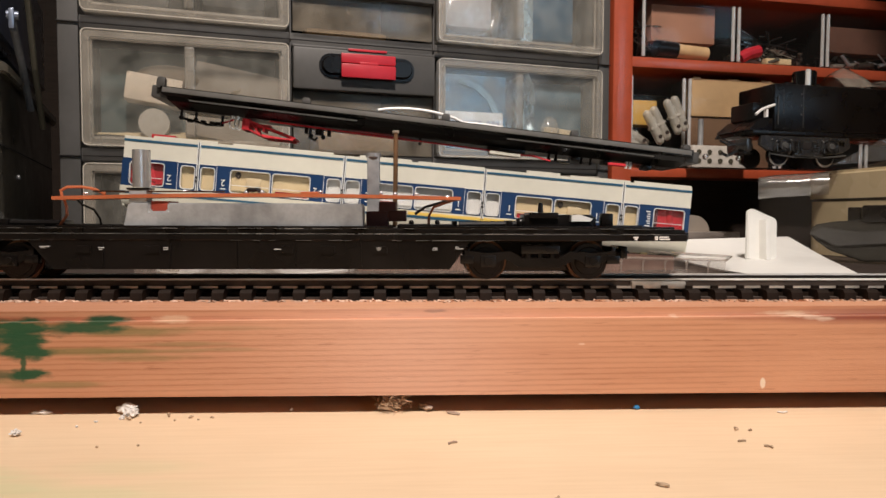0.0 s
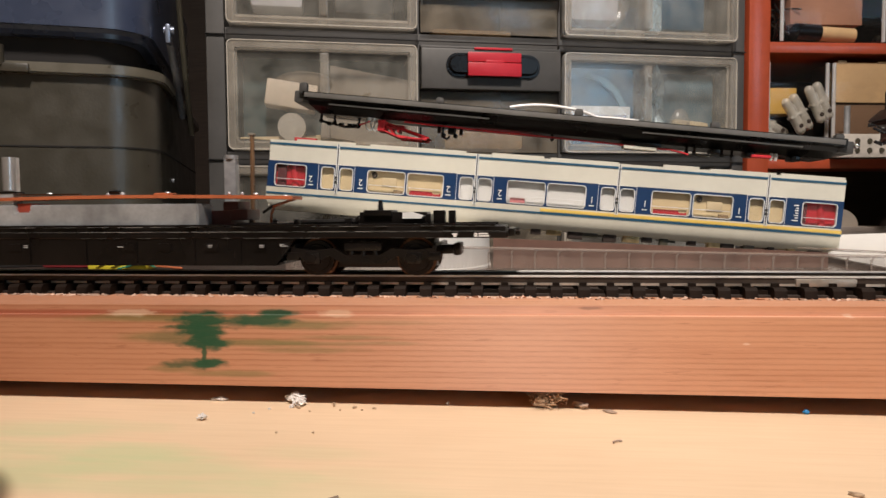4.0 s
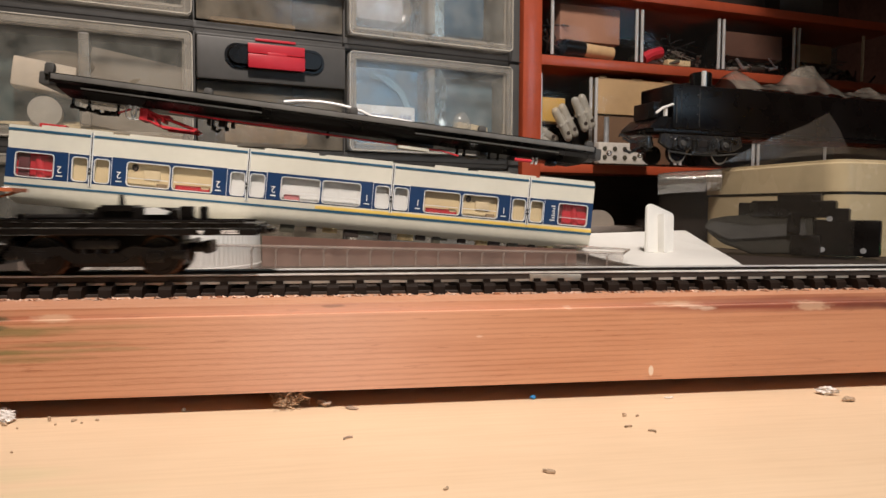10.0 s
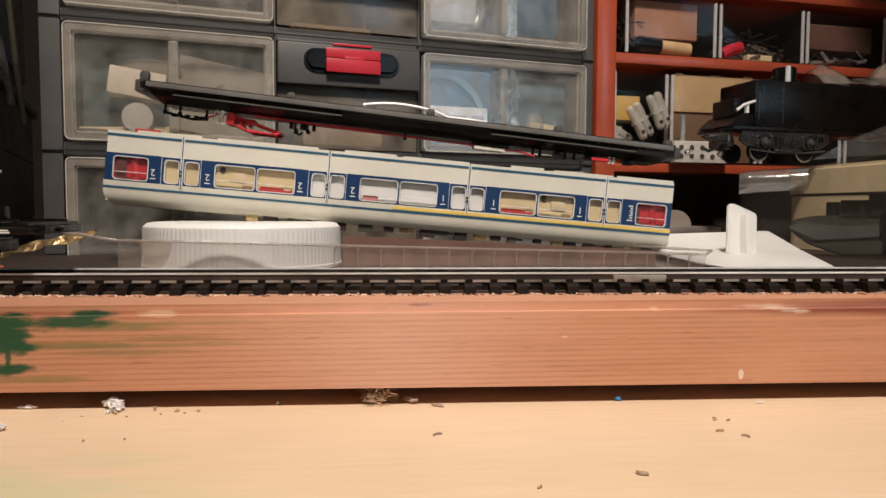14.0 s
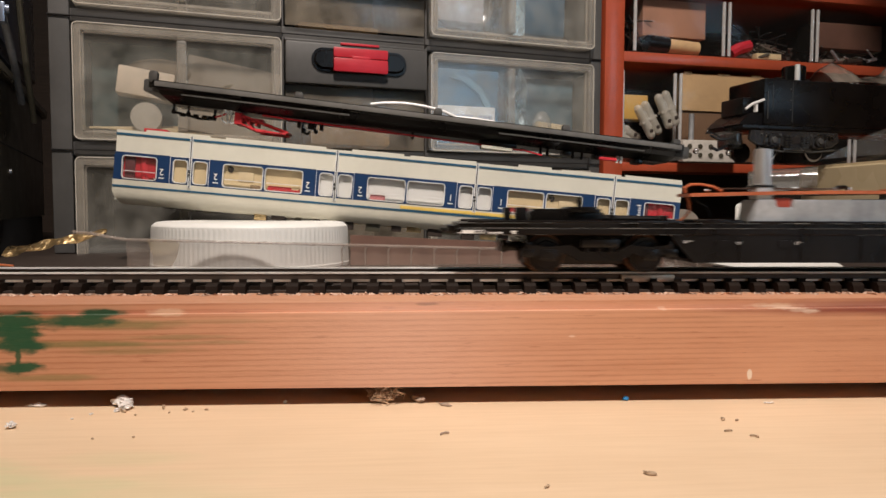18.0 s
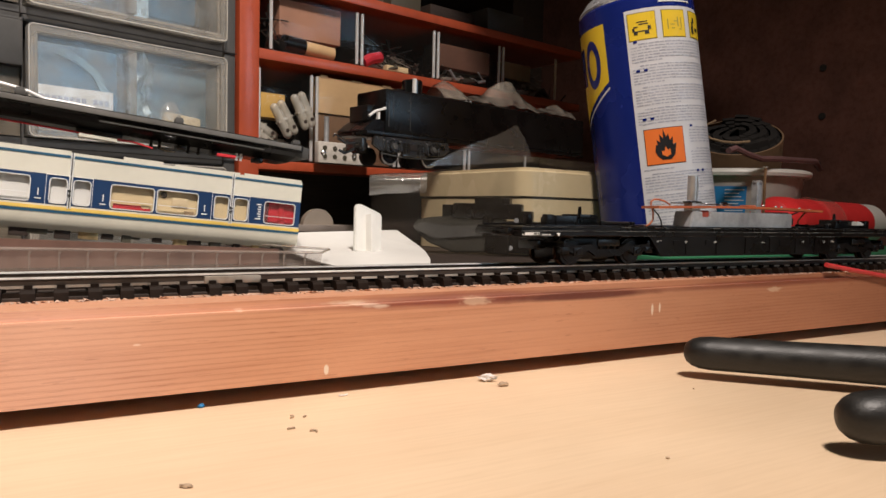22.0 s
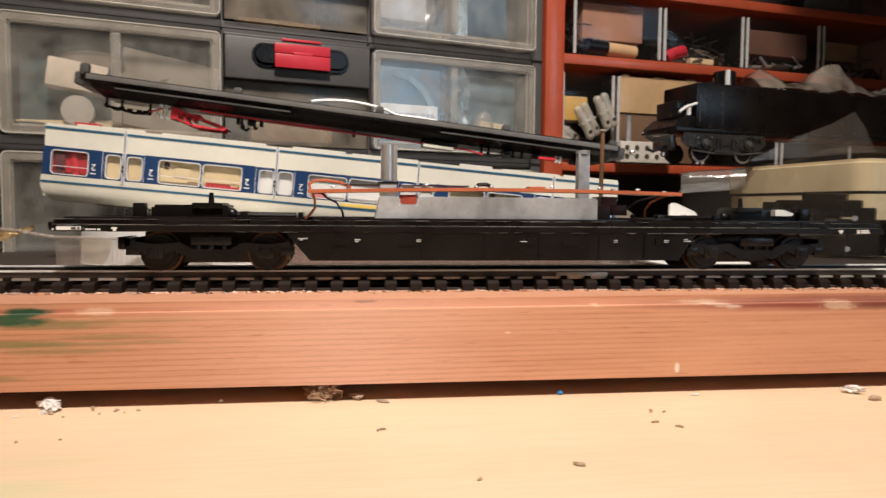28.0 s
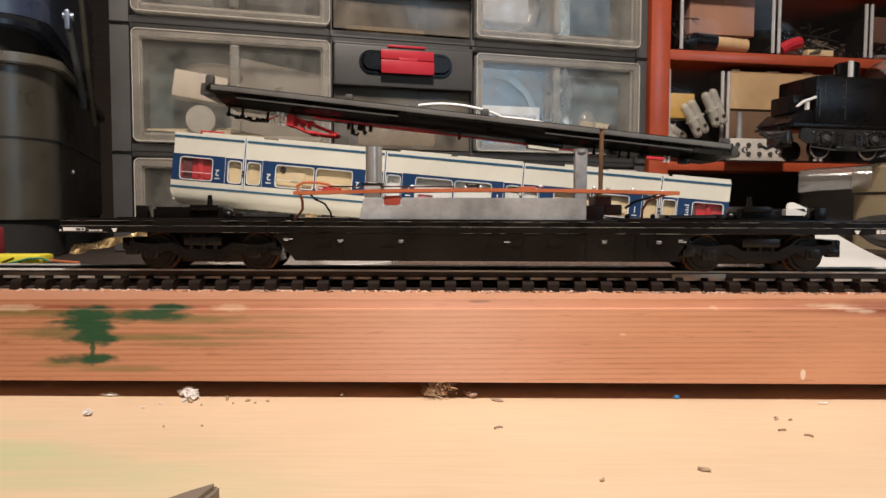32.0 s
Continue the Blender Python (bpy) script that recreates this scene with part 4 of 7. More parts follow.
def build_car():
    L = 0.2625
    ZT, ZB = -0.0112, -0.0215      # window opening
    for side in (0, 1):
        y0, y1 = (0.0, 0.001) if side == 0 else (0.032, 0.033)
        bm = B()
        box(bm, -0.0006, L, y0, y1, -0.0098, 0)
        part("upper_side", bm, CREAM, car, "cream side strip", smooth=False)
        for a, b, h in ((0.012, 0.040, 0.0009), (0.047, 0.092, 0.0008), (0.104, 0.128, 0.0009), (0.131, 0.162, 0.0006), (0.182, 0.198, 0.0011), (0.203, 0.232, 0.0007), (0.234, 0.262, 0.0009)):
            part("edge_tab", box(B(), a, b, y0, y1, 0.0, h), CREAM, car, smooth=False)
        bm = B()
        box(bm, -0.0009, L, y0, y1, ZT, -0.0098)
        box(bm, -0.0012, L, y0, y1, -0.0222, ZB)
        xs = [-1.1] + [v for w in WINS for v in w[:2]] + [262.5]
        for a, b in zip(xs[::2], xs[1::2]):
            box(bm, a * MM, b * MM, y0, y1, ZB, ZT)
        part("window_band", bm, NAVY, car, "navy blue window band", smooth=False)
    # lower side, rounding into the roof edge
    bm = B()
    prof = [(0.0, -0.0222), (0.0, -0.0275), (0.0004, -0.0295), (0.0014, -0.0312), (0.0030, -0.0325), (0.0055, -0.0333), (0.0055, -0.0323), (0.0034, -0.0314), (0.0020, -0.0302), (0.0012, -0.0285), (0.0010, -0.0222)]
    prism(bm, prof, "x", -0.0014, L)
    prism(bm, [(0.033 - y, z) for y, z in prof], "x", -0.0014, L)
    for v in bm.verts:      # the ends round off towards the roof
        d = max(0.0, -0.0262 - v.co.z)
        v.co.x += (d * d * 75) * (1 if v.co.x < 0.1 else -0.6)
    part("roof_edge", bm, CREAMUND, car, "rounded cream roof edge", smooth=True)
    bm = B()
    box(bm, -0.0004, 0.0006, 0.001, 0.032, -0.0315, 0, 0.0002)
    box(bm, L - 0.0006, L + 0.0004, 0.001, 0.032, -0.0315, 0, 0.0002)
    part("end_wall", bm, CREAM, car)
    bm = B()
    box(bm, -0.0007, L + 0.0001, -0.00025, 0.0, -0.0023, -0.0013)
    box(bm, -0.0012, L + 0.0001, -0.00025, 0.0, -0.0255, -0.0246)
    part("thin_line", bm, TEAL, car, smooth=False)
    bm = B()
    box(bm, 0.128, L + 0.0001, -0.00028, 0.0, -0.0243, -0.0229)
    part("yellow_stripe", bm, YELLOW, car, smooth=False)
    # windows
    tint = {"r": SEATRED, "d": SEATTAN, "t": SEATTAN, "s": SEATTAN, "w": WHITE, "v": WHITE}
    for x0, x1, k in WINS:
        bm = B()
        ring(bm, x0 * MM - 0.0003, x1 * MM + 0.0003, ZB - 0.0002, ZT + 0.0002, 0.0016, 0.00042, -0.00030, 0.0008)
        if k in "rtsv":
            box(bm, x0 * MM + 0.0004, x1 * MM - 0.0004, -0.0002, 0.0002, -0.0182, -0.0179)
        w = part("window", bm, SILVER, car, "silver window frame", smooth=False)
        part("pane", box(B(), x0 * MM + 0.0003, x1 * MM - 0.0003, 0.0004, 0.0007, ZB + 0.0003, ZT - 0.0003), SLEEVE, w, smooth=False)
        bm = B()
        box(bm, x0 * MM - 0.0008, x1 * MM + 0.0008, 0.0019, 0.0025, -0.0225, -0.0105)
        part("lining", bm, tint[k], w, smooth=False)
        if k == "s":
            part("seat", box(B(), x0 * MM + 0.0012, x1 * MM - 0.0010, 0.0009, 0.0018, -0.0216, -0.0192, 0.0005), SEATRED, w)
            part("seat_end", box(B(), x1 * MM - 0.0050, x1 * MM - 0.0012, 0.0008, 0.0017, -0.0205, -0.0178, 0.0006), SEATTAN, w)
        if k == "v" and x0 < 120:
            part("seat", box(B(), x0 * MM + 0.0015, x0 * MM + 0.0085, 0.0009, 0.0018, -0.0216, -0.0190, 0.0006), plain("faded_red_seat", (0.52, 0.18, 0.18), 0.5, 0, 0.2, 120), w)
        if k == "t":
            part("stain", ball(B(), (x0 * MM + 0.0030, 0.0016, -0.0133), 0.0014, 10, 8, (1, 0.4, 1.1)), BOARD, w)
            part("seat_end", box(B(), x1 * MM - 0.0055, x1 * MM - 0.0010, 0.0008, 0.0018, -0.0215, -0.0196, 0.0005), plain("brown_seat_end", (0.22, 0.15, 0.08), 0.6, 0, 0.2, 200), w)
            part("bulkhead", box(B(), x0 * MM + 0.0065, x0 * MM + 0.0135, 0.0012, 0.0018, -0.0180, -0.0140, 0.0004), plain("pale_bulkhead", (0.62, 0.50, 0.31), 0.5, 0, 0.2, 150), w)
        if k == "r":
            part("seat", box(B(), x0 * MM + 0.0008, x0 * MM + (0.0052 if x0 < 10 else 0.0024), 0.0009, 0.0018, -0.0218, -0.0112, 0.0006), plain("dim_red_seat", (0.11, 0.025, 0.03), 0.5, 0, 0.3, 200), w)
            part("seat_back", cyl(B(), (x0 * MM + 0.0095, 0.0030, -0.0215), (x0 * MM + 0.0080, 0.0030, -0.0112), 0.0021, 0.0018, 16), PANTO, w)
    # door seams, rails and fine outlines
    for s in (32.1, 97.4, 162.6, 229.1):
        bm = B()
        for dx in (-0.00040, 0.00050):
            cyl(bm, (s * MM + dx, -0.0003, -0.0234), (s * MM + dx, -0.0003, -0.0002), 0.00028, 0.00028, 8)
        box(bm, s * MM - 0.0090, s * MM + 0.0085, -0.0002, 0.0, -0.0100, -0.0098)
        part("door_rail", bm, SILVER, car, "thin silver door rail", smooth=False)
        for z in (-0.0160, -0.0178):
            part("door_knob", cyl(B(), (s * MM - 0.0002, -0.0009, z), (s * MM - 0.0002, 0.0, z), 0.0006, 0.0006, 10), GREYBLK, car)
        part("door_gap", box(B(), s * MM - 0.00014, s * MM + 0.00024, -0.00012, 0.0, -0.0234, -0.0002), INSIDE, car, smooth=False)
        bm = B()
        box(bm, s * MM - 0.0089, s * MM - 0.0087, -0.0002, 0.0, -0.0230, -0.0100)
        box(bm, s * MM + 0.0083, s * MM + 0.0085, -0.0002, 0.0, -0.0230, -0.0100)
        part("door_outline", bm, LABELW, car, smooth=False)
    up = Matrix.Rotation(radians(90), 4, "X") @ Matrix.Rotation(radians(180), 4, "Z")
    for x, t in ((19.8, "2"), (43.6, "2"), (85.0, "2"), (109.0, "2"), (151.2, "1"), (175.2, "1"), (217.2, "1")):
        letters(t, 0.0042, WPRINT, car, Matrix.Translation((x * MM, -0.0002, -0.0172)) @ up, "class_number")
        part("number_bar", box(B(), (x - 1.2) * MM, (x + 1.2) * MM, -0.0002, 0.0, -0.0203, -0.0198), WPRINT, car, smooth=False)
    bm = B()
    for i, (w, z) in enumerate(((2.2, -13.0), (1.2, -14.2), (1.6, -15.3), (1.3, -16.4), (1.8, -17.5), (1.4, -18.6), (2.6, -19.8))):
        box(bm, (243.2 - w) * MM, 243.2 * MM, -0.0002, 0.0, (z - 0.25) * MM, (z + 0.25) * MM)
    part("side_print", bm, WPRINT, car, "small white lettering too fine to read", smooth=False)
    # what hangs under the inverted shell: seat frames and clips of the inside
    rnd = random.Random(5)
    bm = B()
    box(bm, 0.006, 0.256, 0.006, 0.027, -0.0312, -0.0300)
    for i in range(26):
        x = 0.02 + i * 0.0088
        box(bm, x, x + rnd.uniform(0.002, 0.006), 0.006, 0.024, -0.0312 - rnd.uniform(0.001, 0.0032), -0.0305)
    part("inner_moulding", bm, OLIVE, car, "brown olive inner moulding", smooth=False)
    for i in range(22):
        x = 0.060 + i * 0.0090 + rnd.uniform(-0.002, 0.002)
        part("inner_clip", box(B(), x, x + rnd.uniform(0.003, 0.008), 0.0035, 0.007, -0.0348 - rnd.uniform(0, 0.0016), -0.0318, 0.0003), (BRASS, BOARD, OLIVE, BOARD)[i % 4], car)
    bm = B()
    for x in (0.105, 0.123, 0.146, 0.205, 0.212, 0.238):
        box(bm, x, x + rnd.uniform(0.004, 0.008), 0.005, 0.0062, -0.0335, -0.0322, 0.0002)
    part("clip", bm, BRASS, car)


build_car()

# grey of the roof's lip, also paints the gutter's highlight
RIMGREY = plain("pale_grey_rim", (0.13, 0.125, 0.115), 0.4, 0, 0.2, 300)

# ---- inverted roof with its pantograph ----
roof = thing("model_car_roof", pose(-0.1166, 0.146, 0.1082, 0, 6.05, 0), "black model railcar roof lying upside down, red pantograph beneath", "model part")


def build_roof():
    L = 0.2475
    bm = B()
    prism(bm, [(0, 0), (0, -0.0030), (0.0020, -0.0038), (0.0028, -0.0058), (0.0075, -0.0088), (0.0255, -0.0088), (0.0302, -0.0058), (0.031, -0.0038), (0.033, -0.0030), (0.033, 0), (0.0315, 0), (0.0315, -0.0020), (0.0015, -0.0020), (0.0015, 0)], "x", 0.0, L)
    for v in bm.verts:      # both ends draw in towards the bottom
        if v.co.x < 0.01:
            v.co.x += max(0.0, -v.co.z - 0.003) * 1.2
        else:
            v.co.x -= max(0.0, -v.co.z - 0.003) * 0.8
    part("roof_panel", bm, BLACK, roof, smooth=False)
    bm = B()
    box(bm, 0.001, L - 0.001, -0.0004, 0.0004, -0.0026, -0.0004, 0.0001)
    part("rim", bm, RIMGREY, roof)
    bm = B()
    # gutter ridge in pale grey, its highlight put into the colour
    box(bm, 0.0125, 0.0880, 0.0012, 0.0022, -0.0052, -0.0046, 0.0001)
    box(bm, 0.158, 0.229, 0.0012, 0.0022, -0.0052, -0.0046, 0.0001)
    part("gutter_line", bm, RIMGREY, roof)
    for x, h in ((0.0, 0.0034), (0.0645, 0.0020), (0.1285, 0.0024), (0.1895, 0.0020), (0.2440, 0.0016)):
        bm = B()
        box(bm, x - 0.0019, x + 0.0019, 0.0, 0.0032, -0.0010, h, 0.0005)
        box(bm, x - 0.0015, x + 0.0015, 0.0002, 0.0028, h - 0.0003, h + 0.0006, 0.0003)
        part("lug", bm, GREYBLK, roof)
    bm = B()
    box(bm, -0.0045, 0.0030, 0.002, 0.030, -0.0052, 0.0004, 0.0010)
    box(bm, L - 0.0030, L + 0.0040, 0.002, 0.030, -0.0062, -0.0004, 0.0010)
    part("end_moulding", bm, GREYBLK, roof)
    # couplings and insulators that now hang down
    bm = B()
    for x, y in ((0.0080, 0.008), (0.0140, 0.010), (0.0255, 0.012)):
        cyl(bm, (x, y, -0.0085), (x, y, -0.0122), 0.0007, 0.0005, 8)
        ball(bm, (x, y, -0.0122), 0.0011)
    tube(bm, [(0.0070, 0.008, -0.0122), (0.0140, 0.010, -0.0130), (0.0190, 0.010, -0.0139), (0.0262, 0.012, -0.0132)], 0.0006)
    for x in (0.0665, 0.0722):
        cyl(bm, (x, 0.010, -0.0085), (x, 0.010, -0.0138), 0.0006, 0.0006, 8)
        ball(bm, (x + 0.0005, 0.010, -0.0135), 0.0011)
    box(bm, 0.058, 0.084, 0.009, 0.011, -0.0100, -0.0092)
    for x in (0.118, 0.156, 0.1605, 0.180, 0.1835, 0.196, 0.2005):
        cyl(bm, (x, 0.008, -0.0085), (x, 0.008, -0.0112), 0.0007, 0.0005, 8)
        ball(bm, (x, 0.008, -0.0112), 0.0009)
    box(bm, 0.150, 0.168, 0.006, 0.016, -0.0105, -0.0088, 0.0004)
    for x in (0.0105, 0.0165, 0.0205, 0.0232):
        box(bm, x, x + 0.0022, 0.0085, 0.0112, -0.0138, -0.0122, 0.0003)
    for x in (0.0640, 0.0690, 0.0705, 0.0745):
        box(bm, x, x + 0.0016, 0.008, 0.012, -0.0128, -0.0100, 0.0003)
    tube(bm, [(0.0660, 0.010, -0.0142), (0.0690, 0.010, -0.0152), (0.0700, 0.010, -0.0138)], 0.0005)
    for x in (0.1905, 0.2060, 0.2260):
        box(bm, x, x + 0.0040, 0.005, 0.012, -0.0112, -0.0090, 0.0004)
    part("roof_fittings", bm, BLACK, roof)
    part("cream_fitting", box(B(), 0.1510, 0.1660, 0.0055, 0.0120, -0.0124, -0.0108, 0.0004), CREAM, roof, "small cream roof unit")
    part("clip_wire", tube(B(), [(0.1835, 0.006, -0.0118), (0.1860, 0.006, -0.0128), (0.1900, 0.006, -0.0124)], 0.0005), CHROME, roof)
    bm = B()
    for x in (0.0310, 0.0334):
        cyl(bm, (x, 0.008, -0.0080), (x, 0.008, -0.0100), 0.0009, 0.0009, 10)
        for k in range(8):
            a, b = 2 * math.pi * k / 8, 2 * math.pi * (k + 1) / 8
            cyl(bm, (x + 0.0008 + 0.0022 * math.cos(a), 0.008, -0.0118 + 0.0030 * math.sin(a)), (x + 0.0008 + 0.0022 * math.cos(b), 0.008, -0.0118 + 0.0030 * math.sin(b)), 0.0004, 0.0004, 6)
    for x in (0.2175, 0.2195):
        cyl(bm, (x, 0.006, -0.0085), (x, 0.006, -0.0118), 0.0007, 0.0007, 10)
        ball(bm, (x, 0.006, -0.0100), 0.0010)
    ball(bm, (0.118, 0.008, -0.0106), 0.0008), ball(bm, (0.156, 0.008, -0.0108), 0.0008)
    part("insulator", bm, SILVER, roof, "shiny chrome insulators")
    bm = B()
    for y in (0.008, 0.018):
        tube(bm, [(0.0370, y, -0.0098), (0.0560, y + 0.001, -0.0146), (0.0600, y + 0.001, -0.0158)], 0.00055)
        tube(bm, [(0.0370, y, -0.0136), (0.0440, y, -0.0160), (0.0570, y, -0.0168), (0.0600, y, -0.0158)], 0.0005)
        tube(bm, [(0.0390, y, -0.0105), (0.0440, y, -0.0160)], 0.0004)
    for x, z in ((0.0370, -0.0100), (0.0440, -0.0160), (0.0500, -0.0164), (0.0570, -0.0166), (0.0600, -0.0158)):
        cyl(bm, (x, 0.006, z), (x, 0.021, z), 0.0005, 0.0005, 8)
    box(bm, 0.0355, 0.0390, 0.007, 0.019, -0.0145, -0.0092, 0.0003)
    box(bm, 0.0390, 0.0480, 0.009, 0.017, -0.0128, -0.0108, 0.0003)
    box(bm, 0.0455, 0.0595, 0.006, 0.0075, -0.0171, -0.0163, 0.0002)
    box(bm, 0.0455, 0.0595, 0.0195, 0.021, -0.0171, -0.0163, 0.0002)
    for x in (0.0415, 0.0448):
        box(bm, x, x + 0.0010, 0.0075, 0.0185, -0.0142, -0.0122, 0.0002)
    part("pantograph", bm, PANTO, roof, "folded red pantograph")
    bm = B()
    tube(bm, [(0.0480, 0.007, -0.0092), (0.0860, 0.007, -0.0100), (0.118, 0.007, -0.0103), (0.156, 0.007, -0.0107)], 0.00045)
    tube(bm, [(0.1605, 0.007, -0.0112), (0.172, 0.006, -0.0110), (0.1805, 0.006, -0.0125)], 0.00045)
    tube(bm, [(0.2080, 0.004, -0.0108), (0.2165, 0.004, -0.0106)], 0.0008)
    tube(bm, [(0.0265, 0.008, -0.0125), (0.029, 0.008, -0.0116), (0.0315, 0.008, -0.0104)], 0.0004)
    part("roof_wire", bm, PANTO, roof, "thin red roof wire")
    bm = B()
    pts = [(0.097 + 0.005 * k, 0.004, 0.0004 + 0.0034 * math.sin(math.pi * min(1, (k + 0.5) / 8.5)) ** 0.7) for k in range(9)]
    pts += [(0.147, 0.004, 0.0006), (0.156, 0.004, 0.0002)]
    tube(bm, pts, 0.0007, 8)
    part("white_wire", bm, WIREWHT, roof, "loose white wire")


build_roof()
part("red_catch", box(B(), 0.0095, 0.0200, 0.004, 0.008, 0.0002, 0.0020, 0.0003), PANTO, car, "small red catch on top of the shell")

# ---- jar lid, tray, brass strip ----
lid = thing("jar_lid", pose(-0.0702, 0.127, 0), "white ribbed plastic jar lid in the clear tray", "lid")
part("top_disc", lathe(B(), [(0.0, 0.0452), (0.0340, 0.0454), (0.0352, 0.0449), (0.0362, 0.0455), (0.0385, 0.0452), (0.0400, 0.0440)], 120), WHITE, lid)
bm = B()
lathe(bm, [(0.0400, 0.0440), (0.0403, 0.0436), (0.0404, 0.0425), (0.0408, 0.0290), (0.0409, 0.0276), (0.0404, TOP + 0.0004), (0.0, TOP + 0.0004)], 480)
for v in bm.verts:
    r = math.hypot(v.co.x, v.co.y)
    if 0.0400 < r and 0.0285 < v.co.z < 0.0430:
        k = 1 + 0.0018 * math.cos(math.atan2(v.co.y, v.co.x) * 120)
        v.co.x, v.co.y = v.co.x * k, v.co.y * k
part("ribbed_skirt", bm, WHITE, lid, smooth=False)
part("foot_ring", lathe(B(), [(0.0406, TOP + 0.0004), (0.0411, TOP + 0.0005), (0.0412, 0.0284), (0.0409, 0.0288)], 120), WHITE, lid)


GLASSRIM = clear("clear_plastic_rim", (0.62, 0.50, 0.42), 0.14, 0.26, 2.2)


def build_tray():
    tray = thing("plastic_tray", pose(0, 0, 0), "clear fluted plastic tray beneath the railcar", "tray")
    def rim_z(x):
        return 0.0395 - 0.0252 * (x + 0.1075)
    YF = 0.0835
    bm = B()
    xs = [-0.1075 + 0.00075 * i for i in range(298)]
    last = None
    for i, x in enumerate(xs):
        ph = (i % 10) / 10
        y = YF + 0.0004 * (1 - abs(2 * ph - 1)) ** 0.5
        v = [bm.verts.new((x, y + 0.0012, TOP + 0.0005)), bm.verts.new((x, y, rim_z(x) - 0.0012)), bm.verts.new((x, YF - 0.0002, rim_z(x)))]
        if last:
            bm.faces.new((last[0], v[0], v[1], last[1]))
            bm.faces.new((last[1], v[1], v[2], last[2]))
        last = v
    part("fluted_wall", bm, GLASS, tray, smooth=True)
    bm = B()
    v = [bm.verts.new(p) for p in ((0.1152, YF + 0.001, TOP + 0.0005), (0.1155, 0.17, TOP + 0.0005), (0.1155, 0.17, 0.0322), (0.1152, YF, rim_z(0.1152)), (-0.1040, 0.17, TOP + 0.0005), (-0.1075, 0.17, 0.0384), (-0.1040, YF + 0.001, TOP + 0.0005), (-0.1075, YF, 0.0384))]
    for f in ((0, 1, 2, 3), (1, 4, 5, 2), (4, 6, 7, 5)):
        bm.faces.new([v[k] for k in f])
    part("plain_wall", bm, SLEEVE, tray, smooth=False)
    bm = B()
    tube(bm, [(x, YF - 0.0005, rim_z(x)) for x in (-0.1075, -0.06, 0.0, 0.06, 0.1150)], 0.00055, 8)
    tube(bm, [(-0.1255, 0.0825, 0.0424), (-0.119, 0.0825, 0.0417), (-0.1120, 0.0825, 0.0402), (-0.1075, YF - 0.0005, 0.0395)], 0.0006, 8)
    tube(bm, [(0.1150, YF - 0.0005, 0.0339), (0.1230, 0.0950, 0.0345), (0.1080, 0.16, 0.0335)], 0.00055, 8)
    part("rim", bm, GLASSRIM, tray)
    for i in range(25):
        x = -0.0985 + 0.0086 * i
        if x > -0.032:
            bm = B()
            zt = rim_z(x)
            tube(bm, [(x, YF - 0.0002, TOP + 0.0006), (x, YF - 0.0002, zt - 0.0016), (x + 0.0008, YF - 0.0002, zt - 0.0006)], 0.00042, 6)
            part("flute_rib", bm, GLASSRIM, tray)
    part("base", box(B(), -0.104, 0.1155, 0.0865, 0.17, TOP + 0.0001, TOP + 0.0004), SLEEVE, tray)


build_tray()
def tape():
    bm = B()
    rr = random.Random(12)
    base = [(-0.1010, 0.0398), (-0.0975, 0.0396), (-0.0930, 0.0393), (-0.0890, 0.0380), (-0.0900, 0.0330), (-0.0935, TOP + 0.0008), (-0.0985, TOP + 0.0006), (-0.0992, 0.0330)]
    c = bm.verts.new((-0.0950, 0.0868, 0.0345))
    vs = [bm.verts.new((x, 0.0862 + rr.uniform(-0.001, 0.001), z)) for x, z in base]
    for a, b in zip(vs, vs[1:] + vs[:1]):
        bm.faces.new((a, b, c))
    solid("crumpled_tape", bm, clear("yellowed_tape", (0.55, 0.44, 0.26), 0.15, 0.45, 2.0), "yellowed crumpled clear tape beside the jar lid", "tape")


tape()
bm = B()
rr = random.Random(17)
last = None
for i in range(23):
    x = -0.0010 + 0.0018 * i
    half = (0.0014 + 0.0005 * math.sin(i * 0.9)) * (0.55 if i in (0, 22) else 1.0)
    row = [bm.verts.new((x + rr.uniform(-1, 1) * 0.0003, -0.0012 + 0.0008 * j + rr.uniform(-1, 1) * 0.0005, -half + half * j / 1.5 + rr.uniform(-1, 1) * 0.0003)) for j in range(4)]
    if last:
        for k in range(3):
            bm.faces.new((last[k], last[k + 1], row[k + 1], row[k]))
    last = row
bmesh.ops.solidify(bm, geom=bm.faces[:], thickness=0.0003)
solid("brass_strip", bm, BRASS, "crumpled tarnished brass strip leaning on the tray lip", "metal strip", smooth=False, m=pose(-0.1585, 0.101, 0.0336, 8, -12.3, 0))
solid("pink_card", prism(B(), [(-0.028, TOP + 0.0006), (0.108, TOP + 0.0006), (0.108, 0.0335), (-0.028, 0.0400)], "y", 0.116, 0.1172), plain("brown_pink_card", (0.135, 0.070, 0.050), 0.8, 0, 0.4, 120), "dull pink card standing behind the tray", "card")

# ---- yellow battery pack at the left ----
pack = thing("battery_pack", pose(-0.205, 0.120, TOP, 0, 0, 0), "yellow shrink-wrapped battery pack with thin wires", "battery")
part("wrap", box(B(), 0.0, 0.0265, -0.006, 0.006, 0.0, 0.0040, 0.0012), YELPAPER, pack)
bm = B()
for x in (0.004, 0.011, 0.018):
    tube(bm, [(x, -0.0063, 0.0010), (x + 0.005, -0.0063, 0.0030)], 0.0002)
part("pack_print", bm, BLACK, pack)
bm = B()
tube(bm, [(0.014, -0.0066, 0.0005), (0.022, -0.0068, 0.0025), (0.0275, -0.0066, 0.0028), (0.031, -0.006, 0.0012)], 0.0004)
part("wire", bm, plain("green_wire", (0.03, 0.22, 0.14), 0.4), pack)
